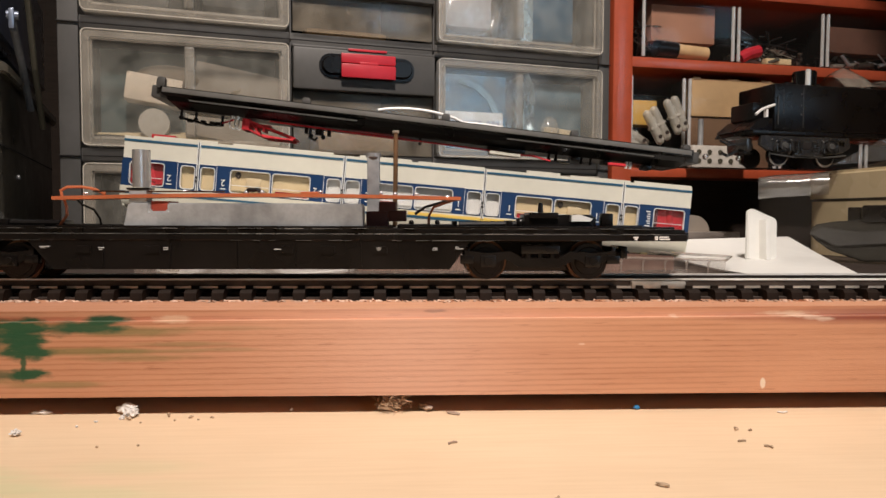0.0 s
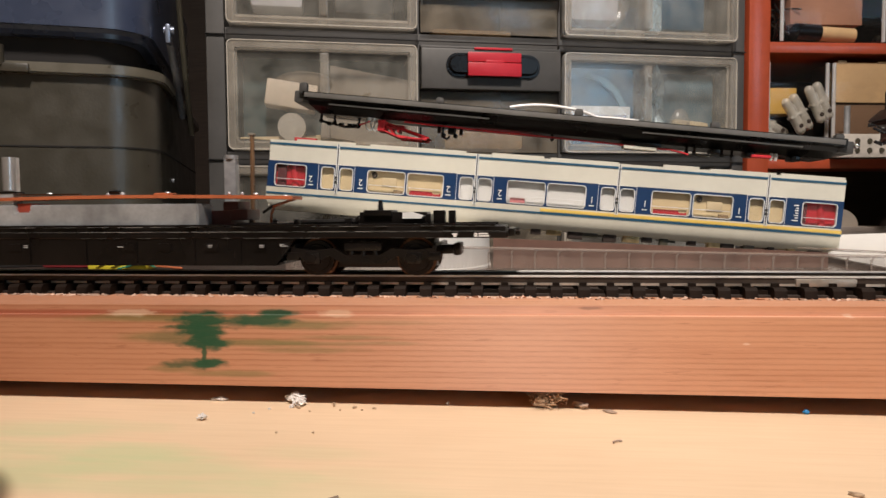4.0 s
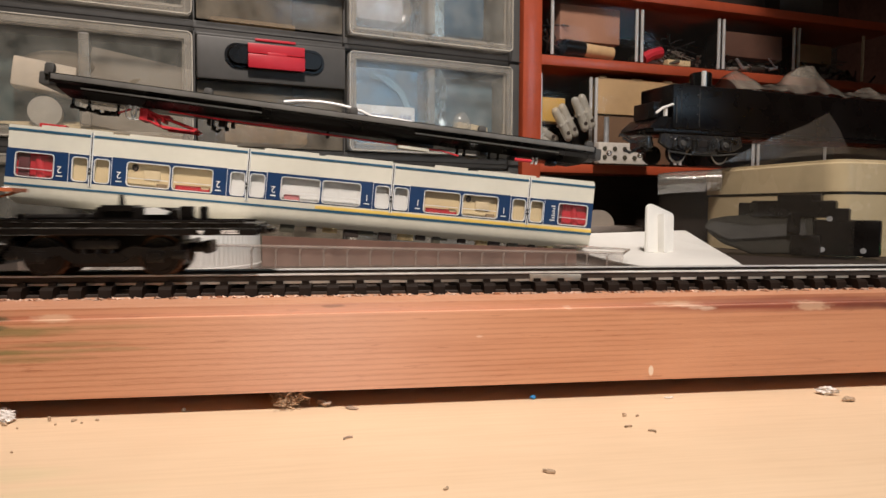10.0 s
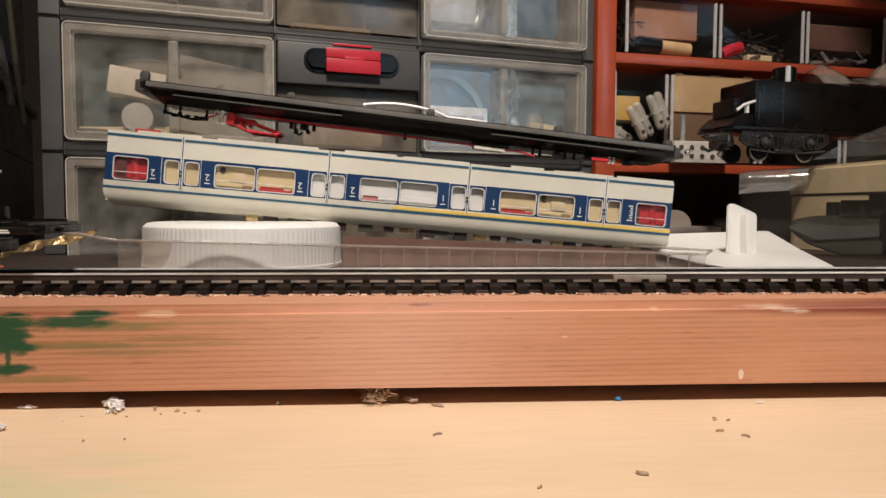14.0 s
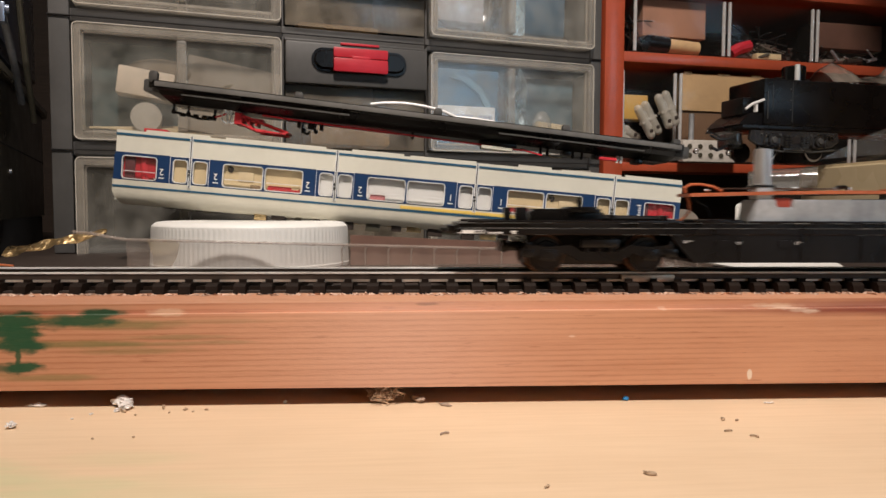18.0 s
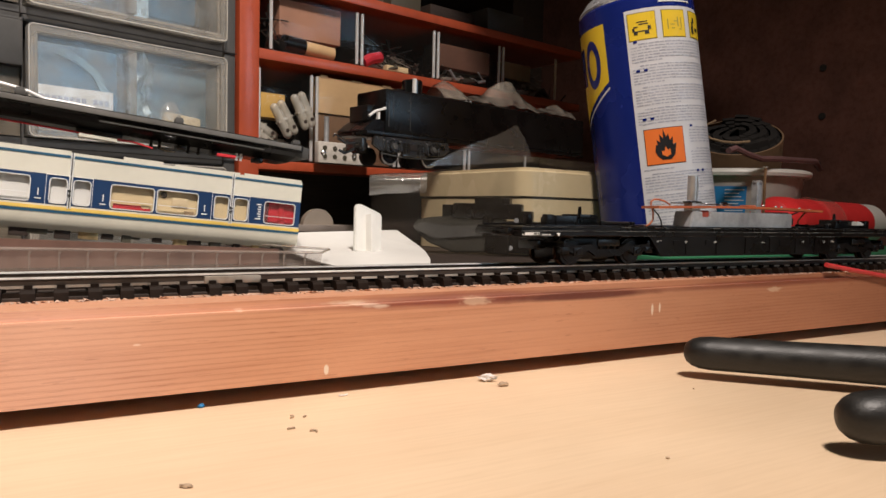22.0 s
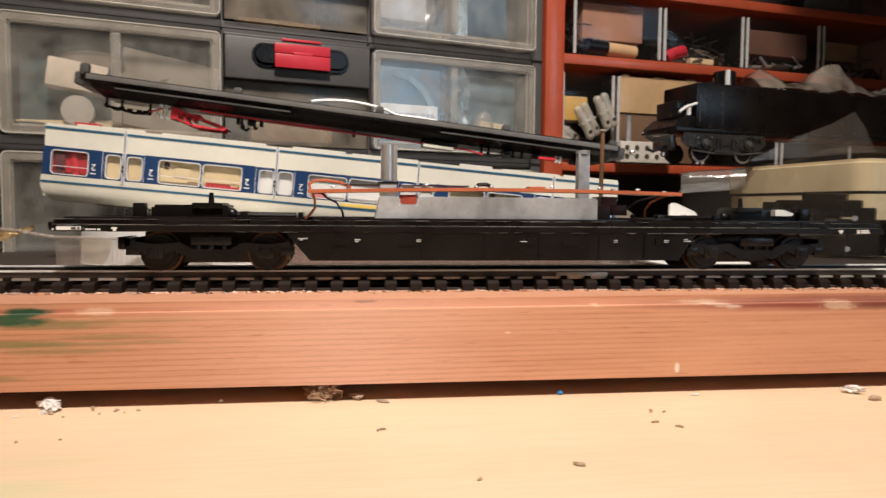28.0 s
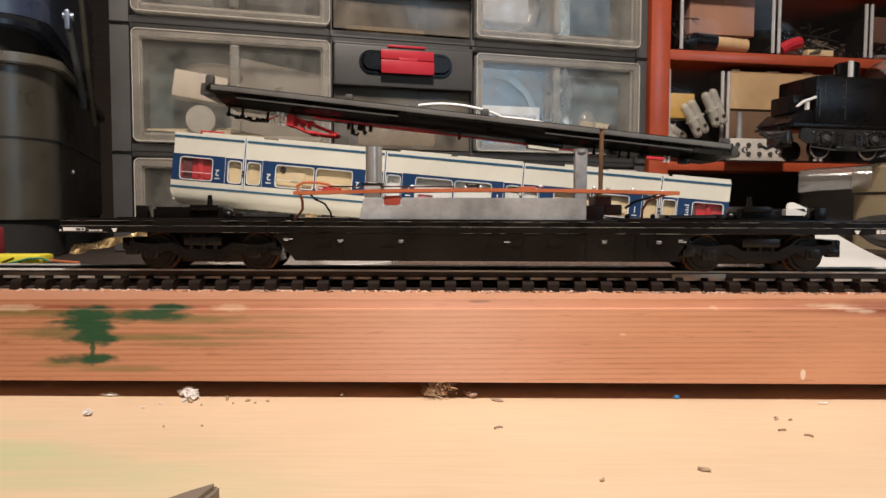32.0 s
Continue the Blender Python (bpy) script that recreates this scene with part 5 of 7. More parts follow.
bm = B()
tube(bm, [(0.0265, -0.003, 0.0018), (0.034, -0.003, 0.0012), (0.042, -0.004, 0.0006)], 0.0005)
part("wire", bm, WIREORG, pack)

# ---- white card and the upright tag ----
bm = B()
last = None
for y, z, xr in ((0.062, 0.0300, 0.1535), (0.090, 0.0292, 0.1700), (0.120, 0.0290, 0.1860), (0.150, 0.0290, 0.2015), (0.170, 0.0305, 0.2090), (0.185, 0.0340, 0.2105), (0.200, 0.0390, 0.2095)):
    row = [bm.verts.new((0.1115 + (y - 0.062) * 0.16 + (xr - 0.1115 - (y - 0.062) * 0.16) * k / 4, y, z - 0.0022 * (y > 0.16) * (1 - k / 4))) for k in range(5)]
    if last:
        for k in range(4):
            bm.faces.new((last[k], last[k + 1], row[k + 1], row[k]))
    last = row
bmesh.ops.recalc_face_normals(bm, faces=bm.faces[:])
bmesh.ops.solidify(bm, geom=bm.faces[:], thickness=0.0006)
solid("white_card", bm, WHITE, "sheet of white plastic card curling up at its back edge", "card")
tag = thing("plastic_tag", pose(0.1695, 0.156, 0.0290, -6, 3, 12), "white upright plastic tab standing on the card", "tab")
bm = B()
prism(bm, [(-0.0090, 0.0), (0.0086, 0.0), (0.0092, 0.0195), (0.0084, 0.0212), (-0.0050, 0.0254), (-0.0070, 0.0252), (-0.0082, 0.0238)], "y", -0.0012, 0.0012)
bmesh.ops.bevel(bm, geom=bm.edges[:], offset=0.0005, segments=2, affect="EDGES")
part("tab", bm, WHITE, tag)
part("stiffening_rib", box(B(), -0.0020, 0.0010, -0.0060, -0.0010, 0.0, 0.0200, 0.0005), WHITE, tag)

# ---- drawer cabinet ----
cab = thing("drawer_cabinet", pose(-0.176, 0.207, 0, 0, 0, 14.1), "dark grey plastic cabinet with milky drawers and red latch", "cabinet")


def build_cabinet():
    H = 0.27
    for x0, x1, n in ((-0.0115, -0.0015, "side_panel"), (0.1078, 0.1086, "partition"), (0.1942, 0.1955, "partition"), (0.3110, 0.3190, "side_panel")):
        part(n, box(B(), x0, x1, 0.002, 0.14, TOP, H, 0.0008), CABGREY, cab)
    part("back_panel", box(B(), -0.0115, 0.3190, 0.14, 0.143, TOP, H), CABGREY, cab)
    bm = B()
    for z in (0.0779, 0.1478, 0.2178):
        box(bm, -0.0118, 0.3192, 0.0006, 0.002, z + 0.0036, z + 0.0040)
    part("joint_line", bm, INSIDE, cab)
    for z0, z1 in ((TOP, 0.0290), (0.0782, 0.0862), (0.1482, 0.1562), (0.2182, 0.2262)):
        part("cross_rail", box(B(), -0.0015, 0.3110, 0.004, 0.14, z0, z1, 0.0006), CABGREY, cab)
    rnd = random.Random(11)
    for r in range(-1, 2):
        zb = 0.0867 + r * 0.070
        for x0, x1, split, h in ((0.0, 0.1070, 0.0536, 0.0613), (0.1962, 0.3104, 0.2508, 0.0602)):
            d = thing("drawer", pose(0, 0, 0), "", "")
            d.parent = cab
            tagged(d, "milky see-through plastic drawer")
            bm = B()
            ring(bm, x0, x1, zb, zb + h, 0.003, 0.0044, -0.0035, 0.0010)
            part("front_frame", bm, MILKY, d, smooth=False)
            # thin ring with the front's edge highlight in its colour
            bm = B()
            ring(bm, x0 + 0.0002, x1 - 0.0002, zb + 0.0002, zb + h - 0.0002, 0.003, 0.0005, -0.0041, -0.0034)
            part("rim_line", bm, EDGEGLINT, d, smooth=False)
            part("divider", box(B(), split - 0.0026, split + 0.0026, -0.0030, 0.0600, zb + 0.0062, zb + h - 0.0062, 0.0006), MILKY, d)
            part("front_pane", box(B(), x0 + 0.0050, x1 - 0.0050, 0.0002, 0.0012, zb + 0.0050, zb + h - 0.0050), DRAWERPANE, d)
            bm = B()
            ring(bm, x0 + 0.0042, x1 - 0.0042, zb + 0.0042, zb + h - 0.0042, 0.0022, 0.0012, -0.0010, 0.0002)
            part("inner_bevel", bm, MILKY, d, smooth=False)
            for a in (x0 + 0.0030, x1 - 0.0042):
                part("side_wall", box(B(), a, a + 0.0012, 0.0012, 0.125, zb + 0.0020, zb + h - 0.006), MILKY, d)
            part("floor", box(B(), x0 + 0.001, x1 - 0.001, 0.0015, 0.125, zb + 0.0008, zb + 0.0020), MILKY, d)
    # middle column: latch panels over see-through trays
    for r in range(-1, 2):
        zb = 0.0867 + r * 0.070
        d = thing("latch_drawer", pose(0, 0, 0), "", "")
        d.parent = cab
        tagged(d, "dark drawer with a clear lower front")
        part("latch_panel", box(B(), 0.1090, 0.1938, -0.0045, 0.0020, zb + 0.0363 - 0.003 * (r > 0) * 5, zb + 0.0600, 0.0012), CABGREY, d)
        part("lower_front", box(B(), 0.1094, 0.1934, 0.0010, 0.0022, zb, zb + 0.0360, 0.0004), SMOKE, d)
        zc = zb + 0.0503
        if r < 1:
            bm = B()
            prism(bm, [(0.1235 + 0.0068 - 0.0068 * math.cos(radians(a)), zc + 0.0068 * math.sin(radians(a))) for a in range(90, -91, -15)] + [(0.1735 + 0.0068 * math.cos(radians(a)), zc + 0.0068 * math.sin(radians(a))) for a in range(-90, 91, 15)], "y", -0.0075, -0.0043)
            bmesh.ops.bevel(bm, geom=[e for e in bm.edges if all(v.co.y < -0.007 for v in e.verts)], offset=0.0022, segments=3, affect="EDGES")
            part("grip_recess", bm, BLACK, d, "rounded black grip")
            bm = B()
            box(bm, 0.1358, 0.1680, -0.0092, -0.0070, zc - 0.0068, zc + 0.0010, 0.0006)
            box(bm, 0.1358, 0.1680, -0.0088, -0.0070, zc + 0.0014, zc + 0.0070, 0.0006)
            box(bm, 0.1465, 0.1575, -0.0092, -0.0070, zc + 0.0006, zc + 0.0024, 0.0004)
            box(bm, 0.1405, 0.1635, -0.0052, -0.0030, zc + 0.0092, zc + 0.0106, 0.0003)
            part("red_latch", bm, REDPL, d, "red plastic latch")
        part("top_lip", box(B(), 0.1088, 0.1940, -0.0030, 0.0030, zb + 0.0600, zb + 0.0616, 0.0005), CABGREY, d)




build_cabinet()


def stored(name, bm, mat, label, category, m=Matrix()):
    return solid(name, bm, mat, label, category, m=pose(-0.176, 0.207, 0, 0, 0, 14.1) @ m)


# what lies in the drawers
def paper_curl():
    bm = B()
    pts = [(0.2150, 0.1370), (0.2260, 0.1345), (0.2350, 0.1275), (0.2400, 0.1180), (0.2410, 0.1060)]
    prism(bm, pts + [(x - 0.0030, z - 0.0028) for x, z in pts[::-1]], "y", 0.0066, 0.0080)
    stored("paper_curl", bm, plain("pale_blue_film", (0.15, 0.25, 0.30), 0.3, 0, 0.3, 300), "pale curled strip of film in a drawer", "film")


paper_curl()
stored("blue_card_box", box(B(), 0.204, 0.246, 0.0085, 0.05, 0.0890, 0.1400, 0.0005), BLUEBOX, "blue cardboard box in a drawer", "box")
lab = thing("box_label", pose(-0.176, 0.207, 0, 0, 0, 14.1), "white paper label with grey print", "label")
part("paper", box(B(), 0.2030, 0.2430, 0.0060, 0.0066, 0.1035, 0.1165, 0.0001), WHITE, lab)
bm = B()
for i in range(12):
    if i != 8:
        box(bm, 0.2040 + i * 0.0031, 0.2063 + i * 0.0031, 0.0056, 0.0060, 0.1082, 0.1112)
part("print_bars", bm, LABELTXT, lab)
rnd = random.Random(3)
bm = B()
for i in range(80):
    a = [(0.2515 + rnd.uniform(0, 0.012), 0.005 + rnd.uniform(0, 0.008), 0.0915 + rnd.uniform(0, 0.042)) for _ in range(3)]
    a[1] = (a[0][0] + rnd.uniform(-0.004, 0.004), a[1][1], a[0][2] + rnd.uniform(0.006, 0.014))
    a[2] = (a[0][0] + rnd.uniform(0.002, 0.005), a[2][1], a[0][2] + rnd.uniform(0, 0.01))
    bm.faces.new([bm.verts.new(p) for p in a])
bmesh.ops.solidify(bm, geom=bm.faces[:], thickness=0.0002)
stored("foil_bag", bm, FOIL, "crinkled shiny plastic bag in a drawer", "bag")
stored("tan_packet", box(B(), -0.012, 0.012, 0, 0.01, -0.008, 0.008, 0.002), SEATTAN, "tan paper packet in a drawer", "packet", pose(0.288, 0.012, 0.1015, 0, 6, 0))
stored("clear_bag", ball(B(), (0.279, 0.010, 0.1065), 0.0085, 14, 10, (0.8, 0.5, 1.2)), BAG, "small crumpled clear bag in a drawer", "bag")
stored("beige_board", box(B(), -0.026, 0.026, 0, 0.003, -0.021, 0.021, 0.001), plain("beige_card", (0.25, 0.205, 0.15), 0.7, 0, 0.15, 120), "beige card leaning in a drawer", "card", pose(0.0795, 0.0105, 0.1130, 0, 9, 0))
stored("brown_pouch", ball(B(), (0.0420, 0.0130, 0.1265), 0.0185, 18, 12, (1.0, 0.3, 0.42)), plain("brown_pouch_cloth", (0.17, 0.13, 0.085), 0.8, 0, 0.3, 120), "brown rounded pouch behind a carton", "pouch")
stored("folded_bag", ball(B(), (0.222, 0.0095, 0.1790), 0.019, 20, 14, (1.1, 0.3, 0.8)), BAG, "folded clear bag in an upper drawer", "bag")
stored("foil_strip", box(B(), 0.2545, 0.2640, 0.006, 0.012, 0.1630, 0.2080, 0.001), FOIL, "crinkled foil strip in an upper drawer", "foil")
# added sheet, carries the pane's bluish reflection as colour
stored("grey_lining", box(B(), 0.258, 0.306, 0.016, 0.020, 0.0890, 0.140, 0.002), plain("bluish_tint", (0.085, 0.14, 0.165), 0.6, 0, 0.3, 90), "added sheet tinted for the pane's bluish reflection", "lining")
stored("dark_green_box", box(B(), 0.006, 0.101, 0.022, 0.026, 0.0890, 0.143), plain("dark_teal_card", (0.022, 0.055, 0.055), 0.7, 0, 0.3, 60), "dark green card at the drawer's back", "box")
stored("white_carton", box(B(), -0.0145, 0.0145, 0, 0.02, -0.0075, 0.0075, 0.001), plain("ivory_carton", (0.70, 0.58, 0.44), 0.6, 0, 0.06, 200), "small white carton lying in a drawer", "carton", pose(0.0345, 0.006, 0.1195, 0, 8, 0))
stored("cable_reel", cyl(B(), (0.0345, 0.006, 0.1010), (0.0345, 0.018, 0.1010), 0.0080, 0.0080, 28), plain("greyed_reel", (0.44, 0.40, 0.33), 0.5, 0, 0.15, 150), "pale round cable reel in a drawer", "reel")
bm = B()
for i in range(5):
    box(bm, 0.006, 0.098, 0.0085 + i * 0.003, 0.0105 + i * 0.003, 0.0948 - 0.0010 * i, 0.0959 - 0.0010 * i, 0.0002, m=pose(0, 0, 0.001 * i, 0, 4 - 1.6 * i, 0))
stored("wood_sticks", bm, SEATTAN, "thin tan wooden sticks in a drawer", "sticks")
bm = B()
for i in range(7):
    tube(bm, [(0.060 + 0.003 * i, 0.02, 0.127 - 0.0015 * i), (0.078 + 0.002 * i, 0.018, 0.124 - 0.003 * i), (0.100, 0.02, 0.118 - 0.003 * i)], 0.0016, 6)
stored("grey_hose_bundle", bm, plain("grey_hose", (0.22, 0.19, 0.15), 0.6, 0, 0.2, 200), "bundle of dull grey hoses in a drawer", "hoses")
bm = B()
for i in range(9):
    p = (0.070 + rnd.uniform(0, 0.014), 0.008, 0.112 + rnd.uniform(0, 0.008))
    cyl(bm, p, (p[0] + 0.003, 0.008, p[2] + rnd.uniform(0.0005, 0.003)), 0.0006, 0.0006, 6)
stored("brass_pins", bm, plain("bright_brass", (0.85, 0.68, 0.40), 0.2, 1.0, 0.1, 200), "few bright brass pins in a drawer", "pins")
for i, (x, z, w, h, mt) in enumerate(((0.012, 0.170, 0.030, 0.030, LABELW), (0.060, 0.168, 0.035, 0.028, GREYBLK), (0.205, 0.170, 0.032, 0.035, LABELW), (0.262, 0.166, 0.034, 0.032, BLUEBOX))):
    stored("packet", box(B(), x, x + w, 0.010, 0.030, z, z + h, 0.003), mt, "packet lying in an upper drawer", "packet")
for x, z, w, h in ((0.118, 0.1585, 0.05, 0.004), (0.125, 0.0895, 0.050, 0.012)):
    stored("parts_heap", box(B(), x, x + w, 0.012, 0.05, z, z + h, 0.003), CARDBOARD, "heap of tan small parts in a tray", "parts")
# whitish plastic that paints the highlights on the bin corners
BEADGLINT = clear("bead_highlight_white", (0.90, 0.88, 0.85), 0.10, 0.50, 3.0)

# ---- red rack with clear parts bins ----
RACKM = pose(0.142, 0.291, 0, 0, 0, 8.5)
rack = thing("parts_rack", RACKM, "red lacquered wooden rack for clear parts bins", "rack")


def build_rack():
    bm = box(B(), -0.0076, 0.0076, -0.004, 0.016, TOP, 0.30, 0.003)
    part("post", bm, REDPOST, rack, "round-edged red post")
    for z0, z1 in ((0.0776, 0.0841), (0.1522, 0.1594), (0.2035, 0.2105)):
        part("shelf", box(B(), 0.0076, 0.345, -0.001, 0.10, z0, z1, 0.0012), REDPOST, rack)
    # back board in near-black, for the deep shade behind the bins
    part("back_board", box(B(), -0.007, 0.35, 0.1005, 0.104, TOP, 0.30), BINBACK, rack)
    part("lower_board", box(B(), 0.0, 0.35, 0.030, 0.034, TOP, 0.0776), BOARD, rack)


build_rack()


def bins():
    for z0, z1, xs in ((0.1600, 0.1990, (0.0170, 0.0915, 0.1660, 0.2410)), (0.0848, 0.1470, (0.0085, 0.0535, 0.1280, 0.2030))):
        for i, x in enumerate(xs):
            w = 0.044 if z0 < 0.1 and i == 0 else 0.0735
            b = thing("parts_bin", RACKM @ pose(x, 0.003, z0), "clear plastic parts bin standing on the rack shelf", "bin", "bins in the rack")
            h = z1 - z0
            part("front", box(B(), 0, w, 0, 0.0010, 0, h, 0.0003), BINCLEAR, b)
            for a in (0.0, w - 0.0011):
                part("side", box(B(), a, a + 0.0011, 0.001, 0.09, 0, h, 0.0002), BINCLEAR, b)
            part("base", box(B(), 0.001, w - 0.001, 0.001, 0.09, 0.0, 0.001), BINCLEAR, b)
            # white rods in place of the corners' glossy streaks
            for a in (0.0018, w - 0.0018):
                part("corner_bead", cyl(B(), (a, 0.0010, 0.001), (a, 0.0010, h), 0.0013, 0.0013, 16), BEADGLINT, b)


bins()


def in_rack(name, bm, mat, label, category, m=Matrix()):
    return solid(name, bm, mat, label, category, m=RACKM @ m)


in_rack("pink_carton", box(B(), 0.028, 0.078, 0.010, 0.03, 0.1735, 0.199, 0.0006), PINKBOX, "dusty pink cardboard carton in a bin", "carton")
in_rack("tan_carton", box(B(), 0.0562, 0.124, 0.0045, 0.03, 0.1215, 0.1478, 0.0006), CARDBOARD, "tan cardboard carton in a bin", "carton")
in_rack("carton", box(B(), 0.057, 0.122, 0.0060, 0.04, 0.0860, 0.1210, 0.0006), plain("brown_card", (0.17, 0.095, 0.050), 0.8, 0, 0.2, 150), "brown cardboard carton in a bin", "carton")
in_rack("brown_carton", box(B(), 0.172, 0.232, 0.010, 0.03, 0.1735, 0.1925, 0.0006), plain("dull_brown_card", (0.13, 0.058, 0.036), 0.8, 0, 0.25, 150), "brown cardboard carton in a bin", "carton")
in_rack("small_carton", box(B(), 0.250, 0.285, 0.010, 0.03, 0.174, 0.189, 0.0006), plain("drab_card", (0.20, 0.12, 0.06), 0.8, 0, 0.2, 150), "small drab tan carton in a bin", "carton")
in_rack("yellow_block", box(B(), 0.011, 0.0305, 0.0050, 0.02, 0.1140, 0.1310, 0.0008), plain("ochre_block", (0.55, 0.33, 0.07), 0.6, 0, 0.1, 200), "ochre yellow block in a bin", "block")
mot = thing("small_motor", RACKM @ pose(0.040, 0.008, 0.1665), "small motor with a tan sleeve in a bin", "motor")
part("housing", cyl(B(), (-0.010, 0, 0.0015), (0.006, 0, 0.0005), 0.0058, 0.0058, 24), BLACK, mot)
part("sleeve", cyl(B(), (0.006, 0, 0.0005), (0.030, 0, -0.0008), 0.0048, 0.0048, 24), CARDBOARD, mot)
in_rack("dark_motor", cyl(B(), (0.034, 0.022, 0.1745), (0.076, 0.022, 0.1730), 0.0052, 0.0052, 24), BLACK, "dark cylindrical motor in a bin", "motor")
bm = B()
tube(bm, [(0.097, 0.008, 0.1640), (0.104, 0.008, 0.1680), (0.113, 0.008, 0.1705)], 0.0042, 10)
in_rack("red_plug", bm, REDPL, "red plastic plug in a bin", "plug")
in_rack("wood_offcut", box(B(), 0.118, 0.139, 0.006, 0.012, 0.1612, 0.1655, 0.0004), SEATTAN, "pale wooden offcut in a bin", "offcut")
for k, (x, z, s) in enumerate(((0.0960, 0.164, 1), (0.1500, 0.166, 2), (0.1790, 0.163, 3), (0.2500, 0.163, 4), (0.2900, 0.166, 5))):
    rr = random.Random(k)
    bm = B()
    for i in range(22):
        p = Vector((x + rr.uniform(0, 0.045), rr.uniform(0.006, 0.04), 0.1612 + rr.uniform(0, 0.008)))
        q = p + Vector((rr.uniform(-0.009, 0.009), rr.uniform(-0.004, 0.004), rr.uniform(0, 0.007)))
        cyl(bm, p, q, rr.uniform(0.0004, 0.0016), None, 6)
    in_rack("odds_and_ends", bm, (OLIVE, BOARD, ZINC, GREYBLK, BOARD)[k], "heap of dark odds and ends in a bin", "parts")
def tangle(name, x0, x1, z0, z1, n, r, mat, label, seed, y0=0.006, y1=0.035):
    g = random.Random(seed)
    bm = B()
    for i in range(n):
        p = [Vector((g.uniform(x0, x1), g.uniform(y0, y1), g.uniform(z0, z1))) for _ in range(4)]
        pts = []
        for k in range(9):
            t = k / 8
            pts.append(tuple((1 - t) ** 3 * p[0] + 3 * t * (1 - t) ** 2 * p[1] + 3 * t * t * (1 - t) * p[2] + t ** 3 * p[3]))
        tube(bm, pts, r, 5)
    return in_rack(name, bm, mat, label, "wire")


tangle("wire_tangle", 0.014, 0.034, 0.162, 0.190, 6, 0.0006, BOARD, "dark brown wire tangle in a bin", 31)
tangle("wire_tangle", 0.096, 0.150, 0.163, 0.186, 16, 0.0005, WIREBLK, "black wire tangle behind a red plug", 32)
tangle("wire_tangle", 0.100, 0.160, 0.162, 0.176, 9, 0.0004, DULLTIN, "thin tinned wires in a bin", 33)
tangle("wire_tangle", 0.172, 0.236, 0.162, 0.176, 14, 0.0006, OLIVE, "olive grey wire tangle in a bin", 34)
tangle("wire_tangle", 0.246, 0.310, 0.162, 0.184, 14, 0.0006, GREYBLK, "dark grey wire tangle in a bin", 35)
tangle("wire_tangle", 0.012, 0.046, 0.087, 0.104, 7, 0.0007, WIREBLK, "black wires under the nylon pieces", 36)
for k, (x, w, z, h, mt, lb) in enumerate(((0.012, 0.040, 0.2115, 0.020, BOARD, "dark brown tray on the top shelf"), (0.058, 0.060, 0.2115, 0.009, OLIVE, "flat drab carton on the top shelf"), (0.125, 0.030, 0.2115, 0.016, OLIVE, "olive box on the top shelf"), (0.165, 0.050, 0.2115, 0.012, BOARD, "dark brown carton on the top shelf"), (0.230, 0.046, 0.2115, 0.022, GREYBLK, "dark grey box on the top shelf"))):
    in_rack("shelf_box", box(B(), x, x + w, 0.012, 0.05, z, z + h, 0.001), mt, lb, "box")
for x, z, l, r, mt in ((0.098, 0.1618, 0.020, 0.0016, ZINC), (0.176, 0.1625, 0.024, 0.0018, DULLTIN), (0.198, 0.1632, 0.018, 0.0022, BOARD), (0.262, 0.1625, 0.022, 0.0020, ZINC)):
    in_rack("metal_rod", cyl(B(), (x, 0.009, z), (x + l, 0.013, z + 0.003), r, r, 10), mt, "short metal rod lying in a bin", "rod")
# worn corners of the cartons
for x, z, w, h in ((0.0580, 0.1468, 0.006, 0.0022), (0.0850, 0.1472, 0.010, 0.0014), (0.1130, 0.1470, 0.008, 0.0018)):
    in_rack("torn_flap", box(B(), x, x + w, 0.0041, 0.0049, z, z + h, 0.0003), plain("torn_card_edge", (0.62, 0.44, 0.26), 0.85, 0, 0.3, 400), "torn pale edge of the tan carton", "flap")
# nylon terminal blocks
def terminal(m):
    t = thing("terminal_block", RACKM @ m @ Matrix.Scale(0.80, 4), "cloudy nylon screw terminal block", "terminal", "terminal blocks")
    for dx, l in ((-0.0036, 0.0125), (0.0036, 0.0125)):
        bm = B()
        cyl(bm, (dx, 0, -l), (dx, 0, l), 0.0038, 0.0038, 20)
        ball(bm, (dx, 0, l), 0.0038, 16, 8), ball(bm, (dx, 0, -l), 0.0038, 16, 8)
        part("barrel", bm, NYLON, t)
        part("bore", cyl(B(), (dx, -0.0041, -l * 0.72), (dx, -0.0030, -l * 0.72), 0.0017, 0.0017, 12), BOARD, t, "dark screw bore")
    part("web", box(B(), -0.004, 0.004, -0.002, 0.002, -0.009, 0.009, 0.0005), NYLON, t)
    part("collar", box(B(), -0.0078, 0.0078, -0.0034, 0.0034, -0.0012, 0.0012, 0.0008), NYLON, t)
    return t


terminal(pose(0.0400, -0.004, 0.1200, 0, -24, 0))
terminal(pose(0.0250, -0.005, 0.1125, 0, -30, 0))
terminal(pose(0.0125, 0.006, 0.1040, 0, -62, 0))
bm = B()
for i in range(5):
    box(bm, 0.012 + 0.004 * i, 0.018 + 0.004 * i, 0.004, 0.010, 0.0850, 0.100 - 0.002 * (i % 3), 0.0012)
in_rack("nylon_pieces", bm, NYLON, "cloudy white nylon pieces in a bin", "pieces")
conn = thing("connector_strip", RACKM @ pose(0.0480, -0.012, 0.0842), "white connector strip with holes and metal pegs", "connector")
part("strip", box(B(), 0, 0.043, 0, 0.006, 0.0, 0.0150, 0.0008), plain("greyed_nylon", (0.62, 0.58, 0.52), 0.4, 0, 0.25, 250), conn)
bm = B()
